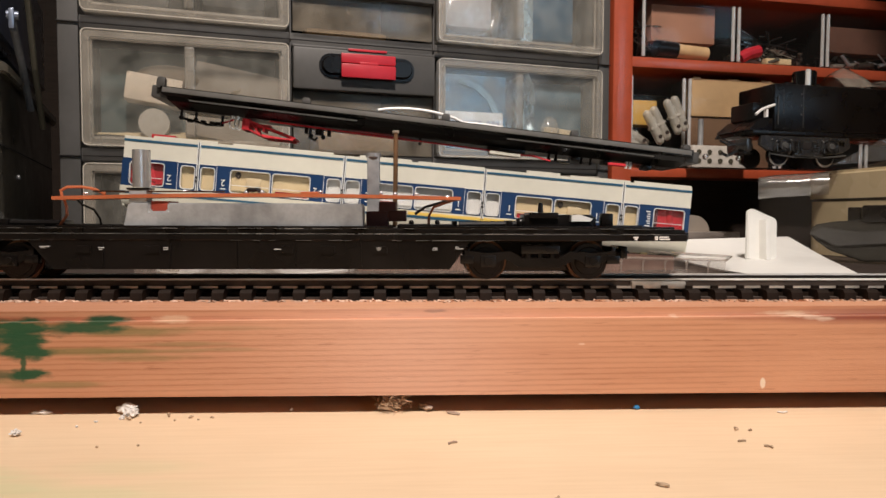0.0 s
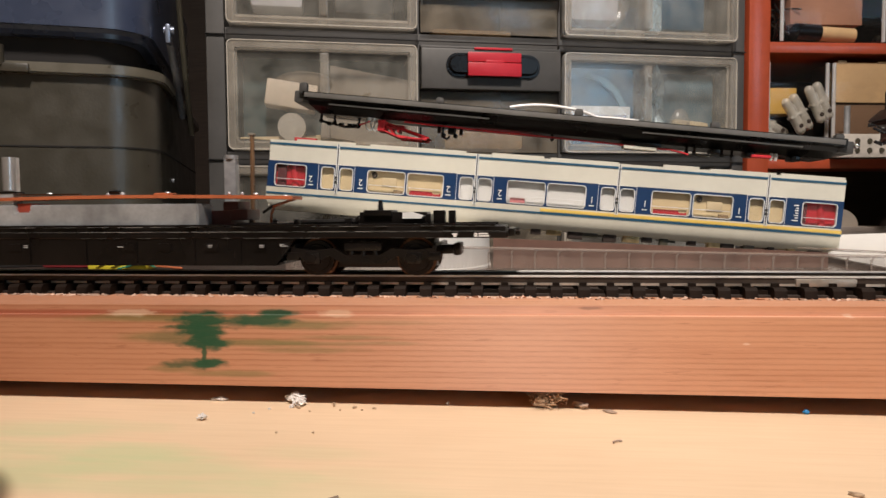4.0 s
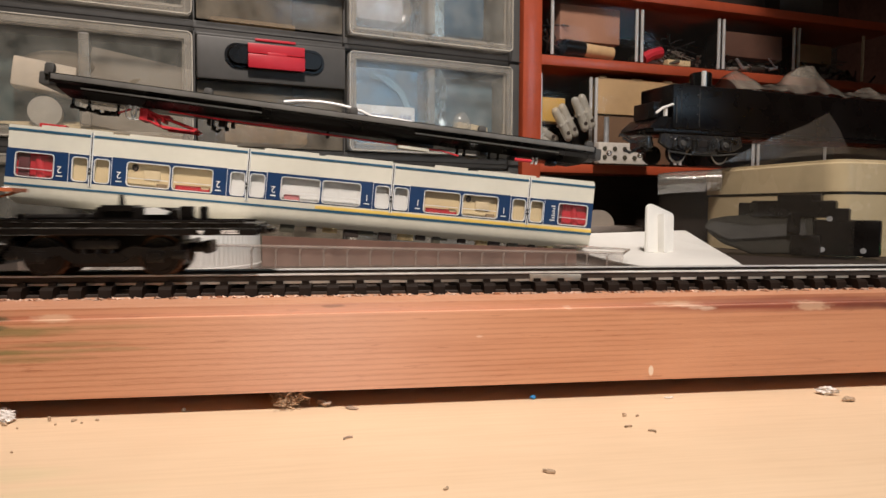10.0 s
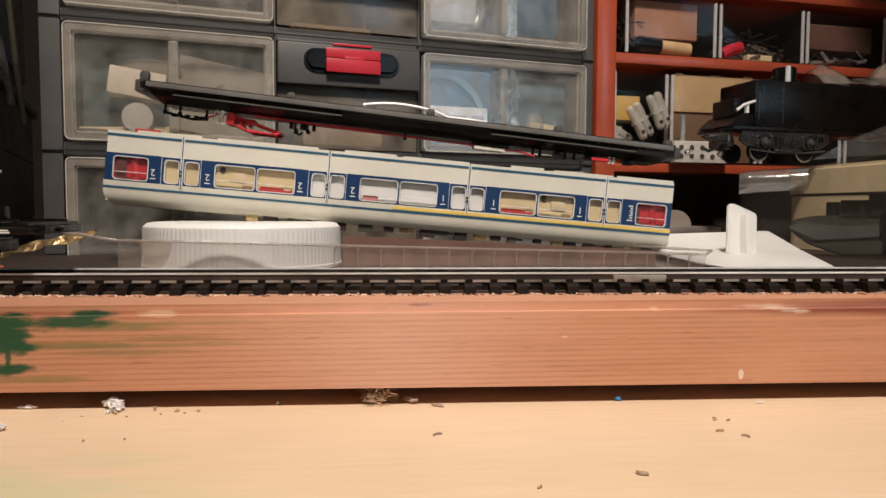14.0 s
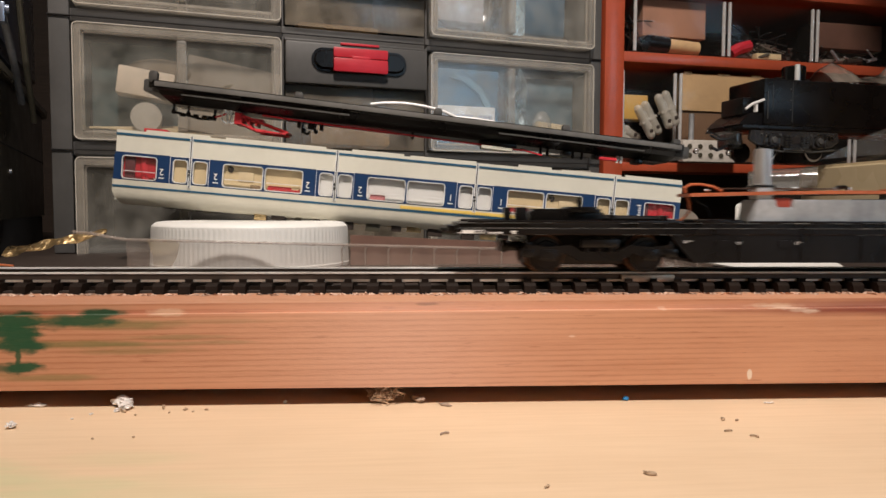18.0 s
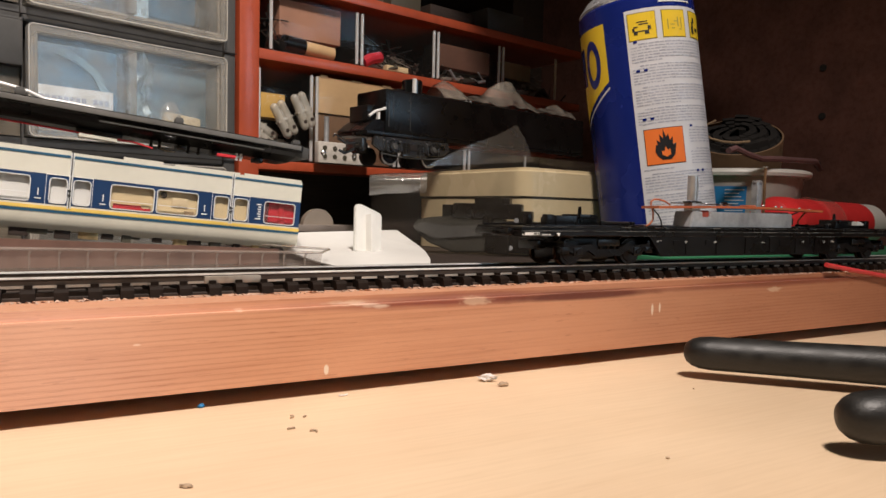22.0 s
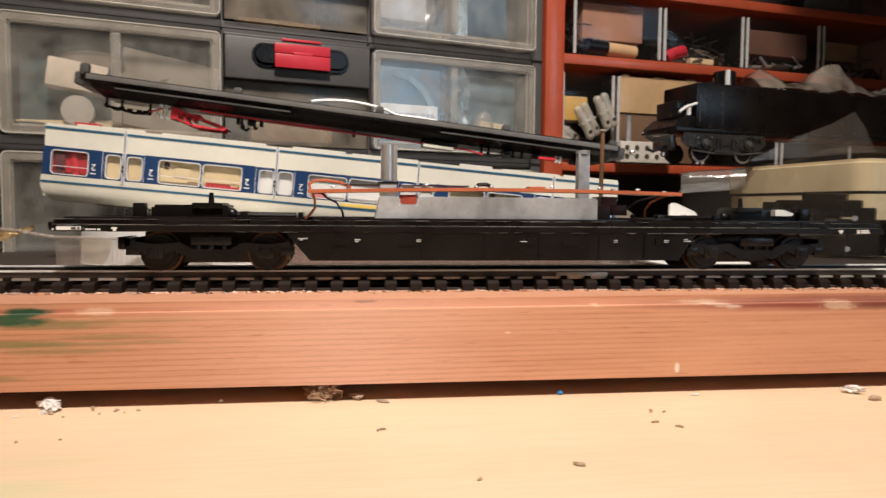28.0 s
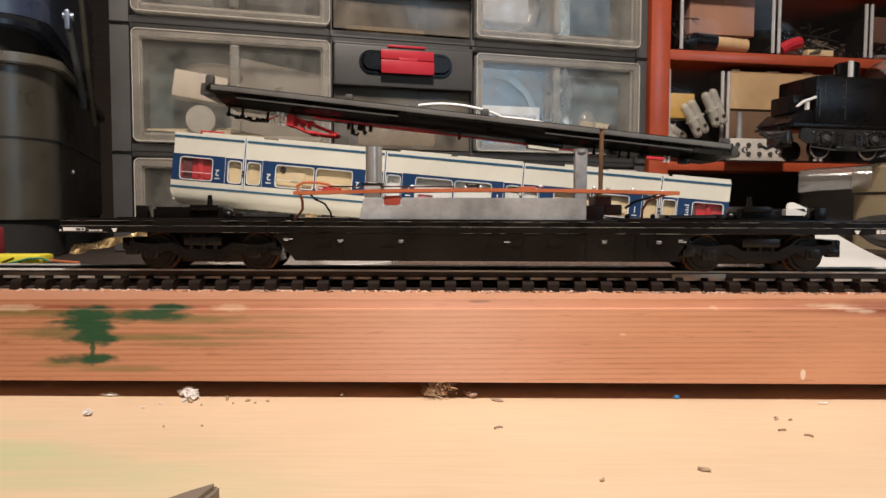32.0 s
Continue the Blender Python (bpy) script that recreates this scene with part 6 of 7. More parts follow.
for i in range(5):
    for z in (0.0045, 0.0105):
        cyl(bm, (0.005 + 0.0082 * i, -0.0006, z), (0.005 + 0.0082 * i, 0.001, z), 0.0017, 0.0017, 12)
part("hole", bm, OLIVE, conn)
for x, h in ((0.0080, 0.0330), (0.0320, 0.0270)):
    part("peg", cyl(B(), (x, 0.003, 0.0150), (x, 0.003, h), 0.0018, 0.0018, 14), ZINC, conn)

# ---- packages in front of the rack: ivory case, clear sleeve, dark mechanism ----
case = thing("ivory_case", pose(0.2640, 0.144, TOP, 0, 0, 5), "ivory plastic case with rounded corners", "case")


def rounded(x0, x1, y0, y1, z0, z1, r, seg=5):
    pts = []
    for cx, cy, a0 in ((x1 - r, y1 - r, 0), (x0 + r, y1 - r, 90), (x0 + r, y0 + r, 180), (x1 - r, y0 + r, 270)):
        for k in range(seg + 1):
            a = radians(a0 + 90 * k / seg)
            pts.append((cx + r * math.cos(a), cy + r * math.sin(a)))
    return prism(B(), pts, "z", z0, z1)


bm = rounded(0, 0.0780, 0, 0.115, 0.0350, 0.0522, 0.010)
bmesh.ops.bevel(bm, geom=[e for e in bm.edges if all(v.co.z > 0.05 for v in e.verts)], offset=0.0024, segments=3, affect="EDGES")
part("lid", bm, IVORY, case)
part("base", rounded(0.0008, 0.0772, 0.0008, 0.1142, 0, 0.0334, 0.010), IVORY, case)
part("seam", rounded(0.0016, 0.0764, 0.0016, 0.1134, 0.0334, 0.0350, 0.010), OLIVE, case, "dark seam below the lid")
part("window_cut", box(B(), -0.0008, 0.0004, 0.0560, 0.0640, 0.0170, 0.0265), OLIVE, case)

sl = thing("clear_sleeve", pose(0, 0, 0), "crumpled clear plastic sleeve round the packages", "sleeve")
bm = B()
pts = [(0.1890, 0.194, 0.0640), (0.2000, 0.180, 0.0705), (0.2150, 0.161, 0.0740), (0.2320, 0.138, 0.0780), (0.2480, 0.1280, 0.0822), (0.2640, 0.1300, 0.0830), (0.3000, 0.136, 0.0828), (0.3420, 0.142, 0.0815)]
rows = []
rr = random.Random(8)
for j in range(5):
    rows.append([bm.verts.new((x + 0.004 * j * (x < 0.24), y + 0.009 * j + rr.uniform(-1, 1) * 0.001, z + (0.001 if 0 < j < 4 else 0) + rr.uniform(0, 1) * 0.0008)) for x, y, z in pts])
for a, b in zip(rows, rows[1:]):
    for k in range(len(pts) - 1):
        bm.faces.new((a[k], a[k + 1], b[k + 1], b[k]))
front = [bm.verts.new((x, y, TOP + 0.0004)) for x, y, z in pts]
for k in range(len(pts) - 1):
    bm.faces.new((front[k], front[k + 1], rows[0][k + 1], rows[0][k]))
part("film", bm, WRAP, sl, smooth=False)
bm = B()
fl = [bm.verts.new(p) for p in ((0.2000, 0.148, 0.0760), (0.2250, 0.150, 0.0880), (0.2480, 0.150, 0.0965), (0.2618, 0.150, 0.1035), (0.2700, 0.152, 0.0960), (0.2790, 0.154, 0.0830), (0.2400, 0.150, 0.0795))]
for a, b, c in ((0, 1, 6), (1, 2, 6), (2, 3, 4), (2, 4, 6), (4, 5, 6)):
    bm.faces.new((fl[a], fl[b], fl[c]))
part("flap", bm, FILM, sl, "raised clear film flap")
bm = B()
for k in range(13):
    a0, a1 = radians(-60 + 15 * k), radians(-45 + 15 * k)
    for x0, x1, d0, d1 in ((0.1655, 0.1720, -0.0008, 0.0), (0.1720, 0.1810, 0.0, 0.0004), (0.1810, 0.1925, 0.0004, 0.0009)):
        bm.faces.new([bm.verts.new((x, 0.1400 - 0.0052 * math.cos(a), 0.0642 + d + 0.0052 * math.sin(a))) for x, a, d in ((x0, a0, d0), (x1, a0, d1), (x1, a1, d1), (x0, a1, d0))])
bmesh.ops.remove_doubles(bm, verts=bm.verts[:], dist=0.00002)
for v in bm.verts:      # lies along the sleeve's end
    v.co = Vector((0.1885, 0.1945, 0.0668)) + Matrix.Rotation(radians(-30), 3, "Z") @ ((v.co - Vector((0.1655, 0.14, 0.0642))) * 1.25)
# whiter than the sleeve: part of the fold's highlight is colour
part("shiny_fold", bm, clear("whitened_film_fold", (0.62, 0.58, 0.52), 0.10, 0.16, 3.0, relief=0.002), sl, "crumpled film fold, whitened for its highlight")

mech = thing("dark_mechanism", pose(0.2130, 0.186, TOP, 0, 0, -48), "dark grey model underframe with black gear inside the sleeve", "model part")
bm = B()
prism(bm, [(0.0, 0.0150), (0.0020, 0.0195), (0.012, 0.0215), (0.030, 0.0225), (0.056, 0.0225), (0.058, 0.0020), (0.026, 0.0005), (0.010, 0.0060), (0.002, 0.0120)], "y", 0.0, 0.009)
bmesh.ops.bevel(bm, geom=bm.edges[:], offset=0.0009, segments=2, affect="EDGES")
part("housing", bm, plain("dark_olive_plastic", (0.034, 0.032, 0.026), 0.34, 0, 0.2, 300), mech)
bm = B()
prism(bm, [(0.0005, 0.0150), (0.006, 0.0185), (0.024, 0.0160), (0.052, 0.0185), (0.053, 0.0120), (0.030, 0.0100), (0.014, 0.0085)], "y", -0.0012, 0.0)
part("side_web", bm, GREYBLK, mech)
part("gear_block", box(B(), 0.018, 0.024, 0.001, 0.009, 0.0210, 0.0290, 0.001), BLACK, mech)
part("gear_block", box(B(), 0.025, 0.066, -0.001, 0.009, 0.0210, 0.0300, 0.0012), BLACK, mech)
part("gear_block", box(B(), 0.038, 0.059, 0.000, 0.009, 0.0290, 0.0335, 0.0008), BLACK, mech)
part("gear_block", box(B(), 0.064, 0.072, -0.001, 0.009, 0.0180, 0.0260, 0.001), BLACK, mech)
part("gear_block", box(B(), 0.044, 0.050, -0.003, 0.0, 0.0125, 0.0230, 0.001), BLACK, mech)
part("gear_block", box(B(), 0.056, 0.086, -0.001, 0.009, 0.0015, 0.0200, 0.0015), BLACK, mech)
part("gear_block", box(B(), 0.046, 0.060, -0.004, 0.0, 0.0010, 0.0120, 0.0015), BLACK, mech)
for x, z in ((0.0605, 0.0045), (0.0790, 0.0045), (0.0635, 0.0205)):
    part("screw", cyl(B(), (x, -0.0016, z), (x, -0.0004, z), 0.0014, 0.0014, 12), ZINC, mech)

# ---- black locomotive on the packages ----
loco = thing("black_locomotive", pose(0.181, 0.2090, 0.0802, 0, 0, 10.5), "black model locomotive body standing on the packages", "model train")


def build_loco():
    bm = B()
    box(bm, 0.0270, 0.2300, 0.0, 0.032, 0.0205, 0.0478, 0.0014)
    part("body", bm, BLACK, loco)
    bm = B()
    prism(bm, [(0.0110, 0.0205), (0.0270, 0.0205), (0.0270, 0.0275), (0.0190, 0.0275), (0.0125, 0.0222)], "y", 0.001, 0.031)
    part("footplate", bm, BLACK, loco)
    part("hood", box(B(), 0.0172, 0.0268, 0.006, 0.026, 0.0270, 0.0372, 0.0010), BLACK, loco)
    part("frame", box(B(), 0.0125, 0.2300, -0.0005, 0.0325, 0.0180, 0.0204, 0.0004), BLACK, loco)
    part("dome", lathe(B(), [(0.0, 0.0478), (0.0068, 0.0478), (0.0068, 0.0566), (0.0062, 0.0574), (0.0, 0.0576)], 36, (0.0560, 0.0100)), CHROMEBLK, loco, "polished black round dome")
    # silver rod paints the bright streak on the polished dome
    part("dome_band", cyl(B(), (0.0525, 0.0032, 0.0482), (0.0525, 0.0032, 0.0574), 0.0015, 0.0015, 16), SILVER, loco, "silver rod in place of the dome's highlight")
    part("roof_box", box(B(), 0.0450, 0.0700, 0.012, 0.026, 0.0478, 0.0515, 0.0010), BLACK, loco)
    for z in (0.0300, 0.0355, 0.0420):
        part("rivet", ball(B(), (0.0455, -0.0002, z), 0.0005, 8, 6), GREYBLK, loco)
    part("window_slot", box(B(), 0.0330, 0.0333, -0.0002, 0.0, 0.0300, 0.0440), GREYBLK, loco)
    part("door_seam", box(B(), 0.0468, 0.0471, -0.0002, 0.0, 0.0225, 0.0460), GREYBLK, loco)
    part("hand_rail", tube(B(), [(0.0290, -0.0008, 0.0240), (0.0290, -0.0008, 0.0400)], 0.00025, 6), GREYBLK, loco)
    bm = B()
    tube(bm, [(0.0135, -0.001, 0.0290), (0.0180, -0.001, 0.0322), (0.0262, -0.001, 0.0350)], 0.0008)
    box(bm, 0.0205, 0.0220, -0.001, 0.001, 0.0278, 0.0330)
    part("white_wire", bm, WIREWHT, loco, "white wire at the nose")
    b = thing("bogie", pose(0.0495, 0.016, 0), "", "")
    b.parent = loco
    bm = B()
    prism(bm, [(-0.0310, 0.0174), (-0.0322, 0.0120), (-0.0262, 0.0085), (-0.0165, 0.0072), (-0.0090, 0.0090), (-0.0060, 0.0062), (0.0060, 0.0062), (0.0090, 0.0090), (0.0165, 0.0072), (0.0262, 0.0085), (0.0322, 0.0120), (0.0310, 0.0174)], "y", -0.0165, -0.0140)
    bmesh.ops.bevel(bm, geom=bm.edges[:], offset=0.0004, segments=1, affect="EDGES")
    part("side_frame", bm, SATIN, b, smooth=False)
    for x in (-0.0165, 0.0165):
        part("axle_box", cyl(B(), (x, -0.0182, 0.0118), (x, -0.0163, 0.0118), 0.0032, 0.0036, 20), SATIN, b)
        part("axle_cap", cyl(B(), (x, -0.0190, 0.0118), (x, -0.0181, 0.0118), 0.0016, 0.0020, 16), GREYBLK, b)
        part("guard", tube(B(), [(x - 0.0062, -0.0172, 0.0090), (x - 0.0050, -0.0172, 0.0142), (x, -0.0172, 0.0162), (x + 0.0050, -0.0172, 0.0142), (x + 0.0062, -0.0172, 0.0090)], 0.0006, 6), SATIN, b)
        part("horn_cheek", box(B(), x - 0.0048, x - 0.0040, -0.0176, -0.0164, 0.0076, 0.0130, 0.0003), SATIN, b)
        part("horn_cheek", box(B(), x + 0.0040, x + 0.0048, -0.0176, -0.0164, 0.0076, 0.0130, 0.0003), SATIN, b)
    for x in (-0.0072, -0.0046, 0.0046, 0.0072):
        bm = B()
        for k in range(5):
            cyl(bm, (x, -0.0175, 0.0076 + k * 0.0015), (x, -0.0175, 0.0085 + k * 0.0015), 0.0013, 0.0013, 10)
        part("spring", bm, SATIN, b)
    part("centre_window", box(B(), -0.0030, 0.0030, -0.0168, -0.0164, 0.0100, 0.0140, 0.0002), BINBACK, b)
    part("spring_plank", box(B(), -0.0098, 0.0098, -0.0188, -0.0164, 0.0056, 0.0074, 0.0005), SATIN, b)
    part("brake_link", tube(B(), [(-0.0270, -0.0178, 0.0068), (-0.0110, -0.0178, 0.0052), (0.0110, -0.0178, 0.0052), (0.0270, -0.0178, 0.0068)], 0.0005, 6), GREYBLK, b)
    for x in (-0.0240, -0.0110, 0.0110, 0.0240):
        part("bolt", ball(B(), (x, -0.0167, 0.0150), 0.0007, 8, 6), GREYBLK, b)
    part("step", box(B(), 0.0210, 0.0262, -0.0186, -0.0164, 0.0150, 0.0168, 0.0004), SATIN, b)
    for x in (-0.0165, 0.0165):
        bm = B()
        for y in (-0.011, 0.011):
            cyl(bm, (x, y - 0.0016, 0.0064), (x, y + 0.0016, 0.0064), 0.0060, 0.0060, 28)
        part("wheelset", bm, BLACK, b)
        part("tyre", cyl(B(), (x, -0.0132, 0.0064), (x, -0.0126, 0.0064), 0.0064, 0.0064, 28), DULLTIN, b, "pale metal wheel rim")
        part("wheel_centre", cyl(B(), (x, -0.0137, 0.0072), (x, -0.0132, 0.0072), 0.0060, 0.0060, 28), BLACK, b)
    bm = B()
    box(bm, -0.0345, -0.0282, -0.006, 0.004, 0.0070, 0.0140, 0.001)
    box(bm, -0.0375, -0.0340, -0.012, 0.006, 0.0085, 0.0160, 0.0006)
    tube(bm, [(-0.0370, -0.010, 0.0130), (-0.0480, -0.010, 0.0118), (-0.0540, -0.010, 0.0142)], 0.0008)
    tube(bm, [(-0.0370, -0.006, 0.0100), (-0.0460, -0.006, 0.0060), (-0.0500, -0.006, 0.0075)], 0.0009)
    tube(bm, [(-0.0440, -0.010, 0.0122), (-0.0560, -0.010, 0.0165), (-0.0570, -0.010, 0.0148)], 0.0005)
    part("coupler", bm, SATIN, b)
    for x, z in ((-0.0430, 0.0040), (-0.0650, 0.0045)):
        part("screw_end", ball(B(), (x, -0.012, z), 0.0017, 12, 8), CHROME, b, "bright round screw end")


build_loco()
bm = B()
rr = random.Random(4)
grid = []
for i in range(24):
    x = 0.078 + i * 0.0062
    h = 0.006 + 0.009 * math.exp(-((x - 0.088) / 0.010) ** 2) + 0.017 * math.exp(-((x - 0.148) / 0.018) ** 2) + 0.005 * math.exp(-((x - 0.210) / 0.010) ** 2)
    grid.append([bm.verts.new((x + rr.uniform(-1, 1) * 0.0012, 0.001 + 0.005 * j, 0.0482 + h * math.sin(math.pi * (j + 0.15) / 5.6) + rr.uniform(-1, 1) * 0.0012)) for j in range(6)])
for a, b in zip(grid, grid[1:]):
    for k in range(5):
        bm.faces.new((a[k], a[k + 1], b[k + 1], b[k]))
bmesh.ops.subdivide_edges(bm, edges=bm.edges[:], cuts=2, use_grid_fill=True, smooth=0.6)
solid("plastic_bag", bm, BAG, "crumpled clear plastic bag on the black locomotive", "bag", m=pose(0.181, 0.2090, 0.0802, 0, 0, 10.5))

solid("grey_slab", box(B(), 0.150, 0.214, 0.262, 0.288, TOP + 0.009, 0.0405, 0.001), plain("grey_card_stock", (0.24, 0.20, 0.17), 0.7, 0, 0.15, 150), "grey slab of card lying behind the white card", "card")
bm = B()
prism(bm, [(0.0108 * math.cos(radians(a)), 0.0108 * math.sin(radians(a))) for a in range(0, 181, 10)], "y", -0.003, 0.003)
solid("plastic_dome", bm, plain("off_white_disc", (0.30, 0.25, 0.20), 0.4, 0, 0.1, 200), "dull white plastic half disc on the grey slab", "disc", m=pose(0.1845, 0.270, 0.0405))
solid("red_box", box(B(), -0.235, -0.2056, 0.128, 0.1365, TOP, 0.0420, 0.001), plain("dull_red_card", (0.30, 0.03, 0.035), 0.6, 0, 0.2, 200), "dull red box beside the tool box", "box")

# ---- spray can ----
solid("green_mat", box(B(), 0.30, 0.655, 0.066, 0.28, TOP, 0.0302, 0.0008), GREEN, "green mat on the train board", "mat")
can = thing("spray_can", pose(0.3525, 0.1185, 0.0352, 0, 0, 222.3) @ pose(0, 0, 0, 8.2, 0, 0), "blue and yellow oil spray can leaning to one side", "spray can")
RC = 0.0345


def arc(bm, a0, a1, z0, z1, lift, z0b=None, seg=None, z1b=None):
    """A sheet on the can's side, from angle a0 to a1; z0b: its lower edge at a1."""
    n = seg or max(2, int(abs(a1 - a0) / 5))
    z0b = z0 if z0b is None else z0b
    z1b = z1 if z1b is None else z1b
    lo, hi = [], []
    for k in range(n + 1):
        t = k / n
        a = radians(a0 + (a1 - a0) * t)
        r = RC + lift
        lo.append(bm.verts.new((r * math.cos(a), r * math.sin(a), z0 + (z0b - z0) * t)))
        hi.append(bm.verts.new((r * math.cos(a), r * math.sin(a), z1 + (z1b - z1) * t)))
    for k in range(n):
        bm.faces.new((lo[k], lo[k + 1], hi[k + 1], hi[k]))
    return bm


def build_can():
    part("body", lathe(B(), [(0.0, 0.0015), (0.031, 0.0005), (0.0335, 0.0), (RC, 0.001), (RC, 0.1425), (0.0325, 0.1450)], 72), CANBLUE, can)
    part("shoulder", lathe(B(), [(0.0333, 0.1440), (0.0340, 0.1452), (0.0330, 0.1466), (0.029, 0.1515), (0.020, 0.1570), (0.012, 0.1590), (0.0, 0.1592)], 72), STEEL, can, "bright metal shoulder ring")
    part("base_rim", lathe(B(), [(0.0335, -0.0006), (0.0352, 0.0000), (0.0352, 0.0022), (RC, 0.0026)], 72), STEEL, can)
    part("label", arc(B(), -11, 92, 0.0035, 0.1360, 0.00012), LABELW, can, "white printed label")
    bm = arc(B(), -120, -33, 0.0640, 0.1330, 0.00012, 0.0990)
    part("yellow_shield", bm, CANYEL, can, "yellow shield panel")
    part("shield_edge", arc(B(), -90, -33, 0.0715, 0.0730, 0.00014, 0.0945, None, 0.0958), LABELW, can)
    bm = B()
    n = 28
    for k in range(n):
        vs = []
        for kk in (k, k + 1):
            t = 2 * math.pi * kk / n
            for f in (1.0, 0.52):
                a = radians(-52.5 + 11.5 * f * math.cos(t))
                vs.append(bm.verts.new(((RC + 0.0003) * math.cos(a), (RC + 0.0003) * math.sin(a), 0.1115 + 0.0145 * (f + 0.25 * (1 - f)) * math.sin(t))))
        bm.faces.new((vs[0], vs[1], vs[3], vs[2]))
    arc(bm, -100, -68, 0.1010, 0.1240, 0.0003)
    part("logo_shape", bm, CANBLUE, can, "dark blue rounded shapes on the shield")
    for n, (a0, a1) in enumerate(((-8, 17), (24, 49), (57, 80))):
        part("pictogram_frame", arc(B(), a0 - 0.8, a1 + 0.8, 0.1180, 0.1340, 0.00025), plain("olive_frame_print", (0.30, 0.23, 0.05), 0.4), can)
        part("yellow_pictogram", arc(B(), a0, a1, 0.1185, 0.1335, 0.0004), CANYEL, can)
        bm = B()
        c = (a0 + a1) / 2
        if n == 0:
            for u, v, w, h in ((-8, 0.1228, 14, 0.0006), (-8, 0.1254, 4, 0.0006), (-3, 0.1268, 9, 0.0006), (-5, 0.1282, 10, 0.0005), (5, 0.1236, 3, 0.0022), (-8, 0.1214, 3.5, 0.0018), (2, 0.1212, 4, 0.0018), (-9, 0.1232, 2, 0.0020)):
                arc(bm, c + u, c + u + w, v, v + h, 0.0006, seg=2)
        elif n == 1:
            for u, v, w, h in ((-8, 0.1225, 1.2, 0.0060), (-5, 0.1250, 5, 0.0005), (-4, 0.1228, 4, 0.0005), (3, 0.1240, 1.4, 0.0055), (5, 0.1222, 3, 0.0005), (7, 0.1232, 1.2, 0.0060), (-1, 0.1268, 5, 0.0005)):
                arc(bm, c + u, c + u + w, v, v + h, 0.0006, seg=2)
        else:
            for u, v, w, h in ((-9, 0.1205, 4, 0.0040), (-8, 0.1240, 3, 0.0035), (-6, 0.1270, 3, 0.0030), (-2, 0.1222, 6, 0.0020)):
                arc(bm, c + u, c + u + w, v, v + h, 0.0006, seg=2)
        part("pictogram_shape", bm, INK if n != 1 else plain("faint_line_print", (0.42, 0.33, 0.06), 0.4), can)
    part("hazard_border", arc(B(), -4.7, 33.0, 0.0458, 0.0668, 0.0003), INK, can)
    part("hazard_panel", arc(B(), -4.1, 32.4, 0.0462, 0.0664, 0.0005), ORANGE, can, "orange flame warning panel")
    bm = B()
    flame = [(-8, 0), (-10, 3), (-9, 7), (-7, 5), (-8, 10), (-5, 8), (-5, 13), (-2, 10), (-1.5, 16), (1, 11), (3, 13), (4, 9), (7, 11), (7, 6), (10, 7), (9, 3), (8, 0), (4, -2.5), (-4, -2.5)]
    mid = bm.verts.new(((RC + 0.0008) * math.cos(radians(14.2)), (RC + 0.0008) * math.sin(radians(14.2)), 0.0552))
    vs = [bm.verts.new(((RC + 0.0008) * math.cos(radians(14.2 + u)), (RC + 0.0008) * math.sin(radians(14.2 + u)), 0.0508 + v * 0.00095)) for u, v in flame]
    for a, b in zip(vs, vs[1:] + vs[:1]):
        bm.faces.new((a, b, mid))
    part("flame", bm, INK, can, "black flame sign")
    bm = B()
    inner = [(-4, 0.5), (-4.5, 3), (-2, 2.5), (-0.5, 5.5), (1.5, 3), (3.5, 4), (4, 0.5), (0, -1)]
    mid = bm.verts.new(((RC + 0.0010) * math.cos(radians(14.2)), (RC + 0.0010) * math.sin(radians(14.2)), 0.0524))
    vs = [bm.verts.new(((RC + 0.0010) * math.cos(radians(14.2 + u)), (RC + 0.0010) * math.sin(radians(14.2 + u)), 0.0508 + v * 0.00095)) for u, v in inner]
    for a, b in zip(vs, vs[1:] + vs[:1]):
        bm.faces.new((a, b, mid))
    part("flame_heart", bm, ORANGE, can)
    bm = B()
    rr = random.Random(2)
    z = 0.1155
    row = 0
    while z > 0.0060:
        a0 = 40 if 0.0440 < z < 0.0690 else -8
        end = 84 if row % 7 != 6 else rr.choice((20, 34, 52))
        a = a0 + (7 if row % 7 == 0 else 0)
        while a < end:
            w = rr.uniform(1.2, 6.5)
            h = rr.uniform(0.00045, 0.00075)
            arc(bm, a, min(a + w, end), z, z + h, 0.0003, seg=2)
            a += w + rr.uniform(0.7, 1.3)
        z -= 0.00165 if row % 7 != 6 else 0.0026
        row += 1
    part("fine_print", bm, LABELTXT, can, "grey lines of print too small to read")
    for z, a in ((0.1168, -5), (0.1000, -5), (0.1000, 2), (0.0720, -4), (0.0720, 3), (0.0660, 41), (0.0400, 44), (0.0400, 51)):
        bm = B()
        arc(bm, a, a + 3.4, z, z + 0.0013, 0.0005, seg=2)
        part("language_dot", bm, CANBLUE, can)
    bm = B()
    for z in (0.1385, 0.1405):
        arc(bm, 22, 60, z, z + 0.0009, 0.0003)
    part("top_print", bm, WPRINT, can)


build_can()

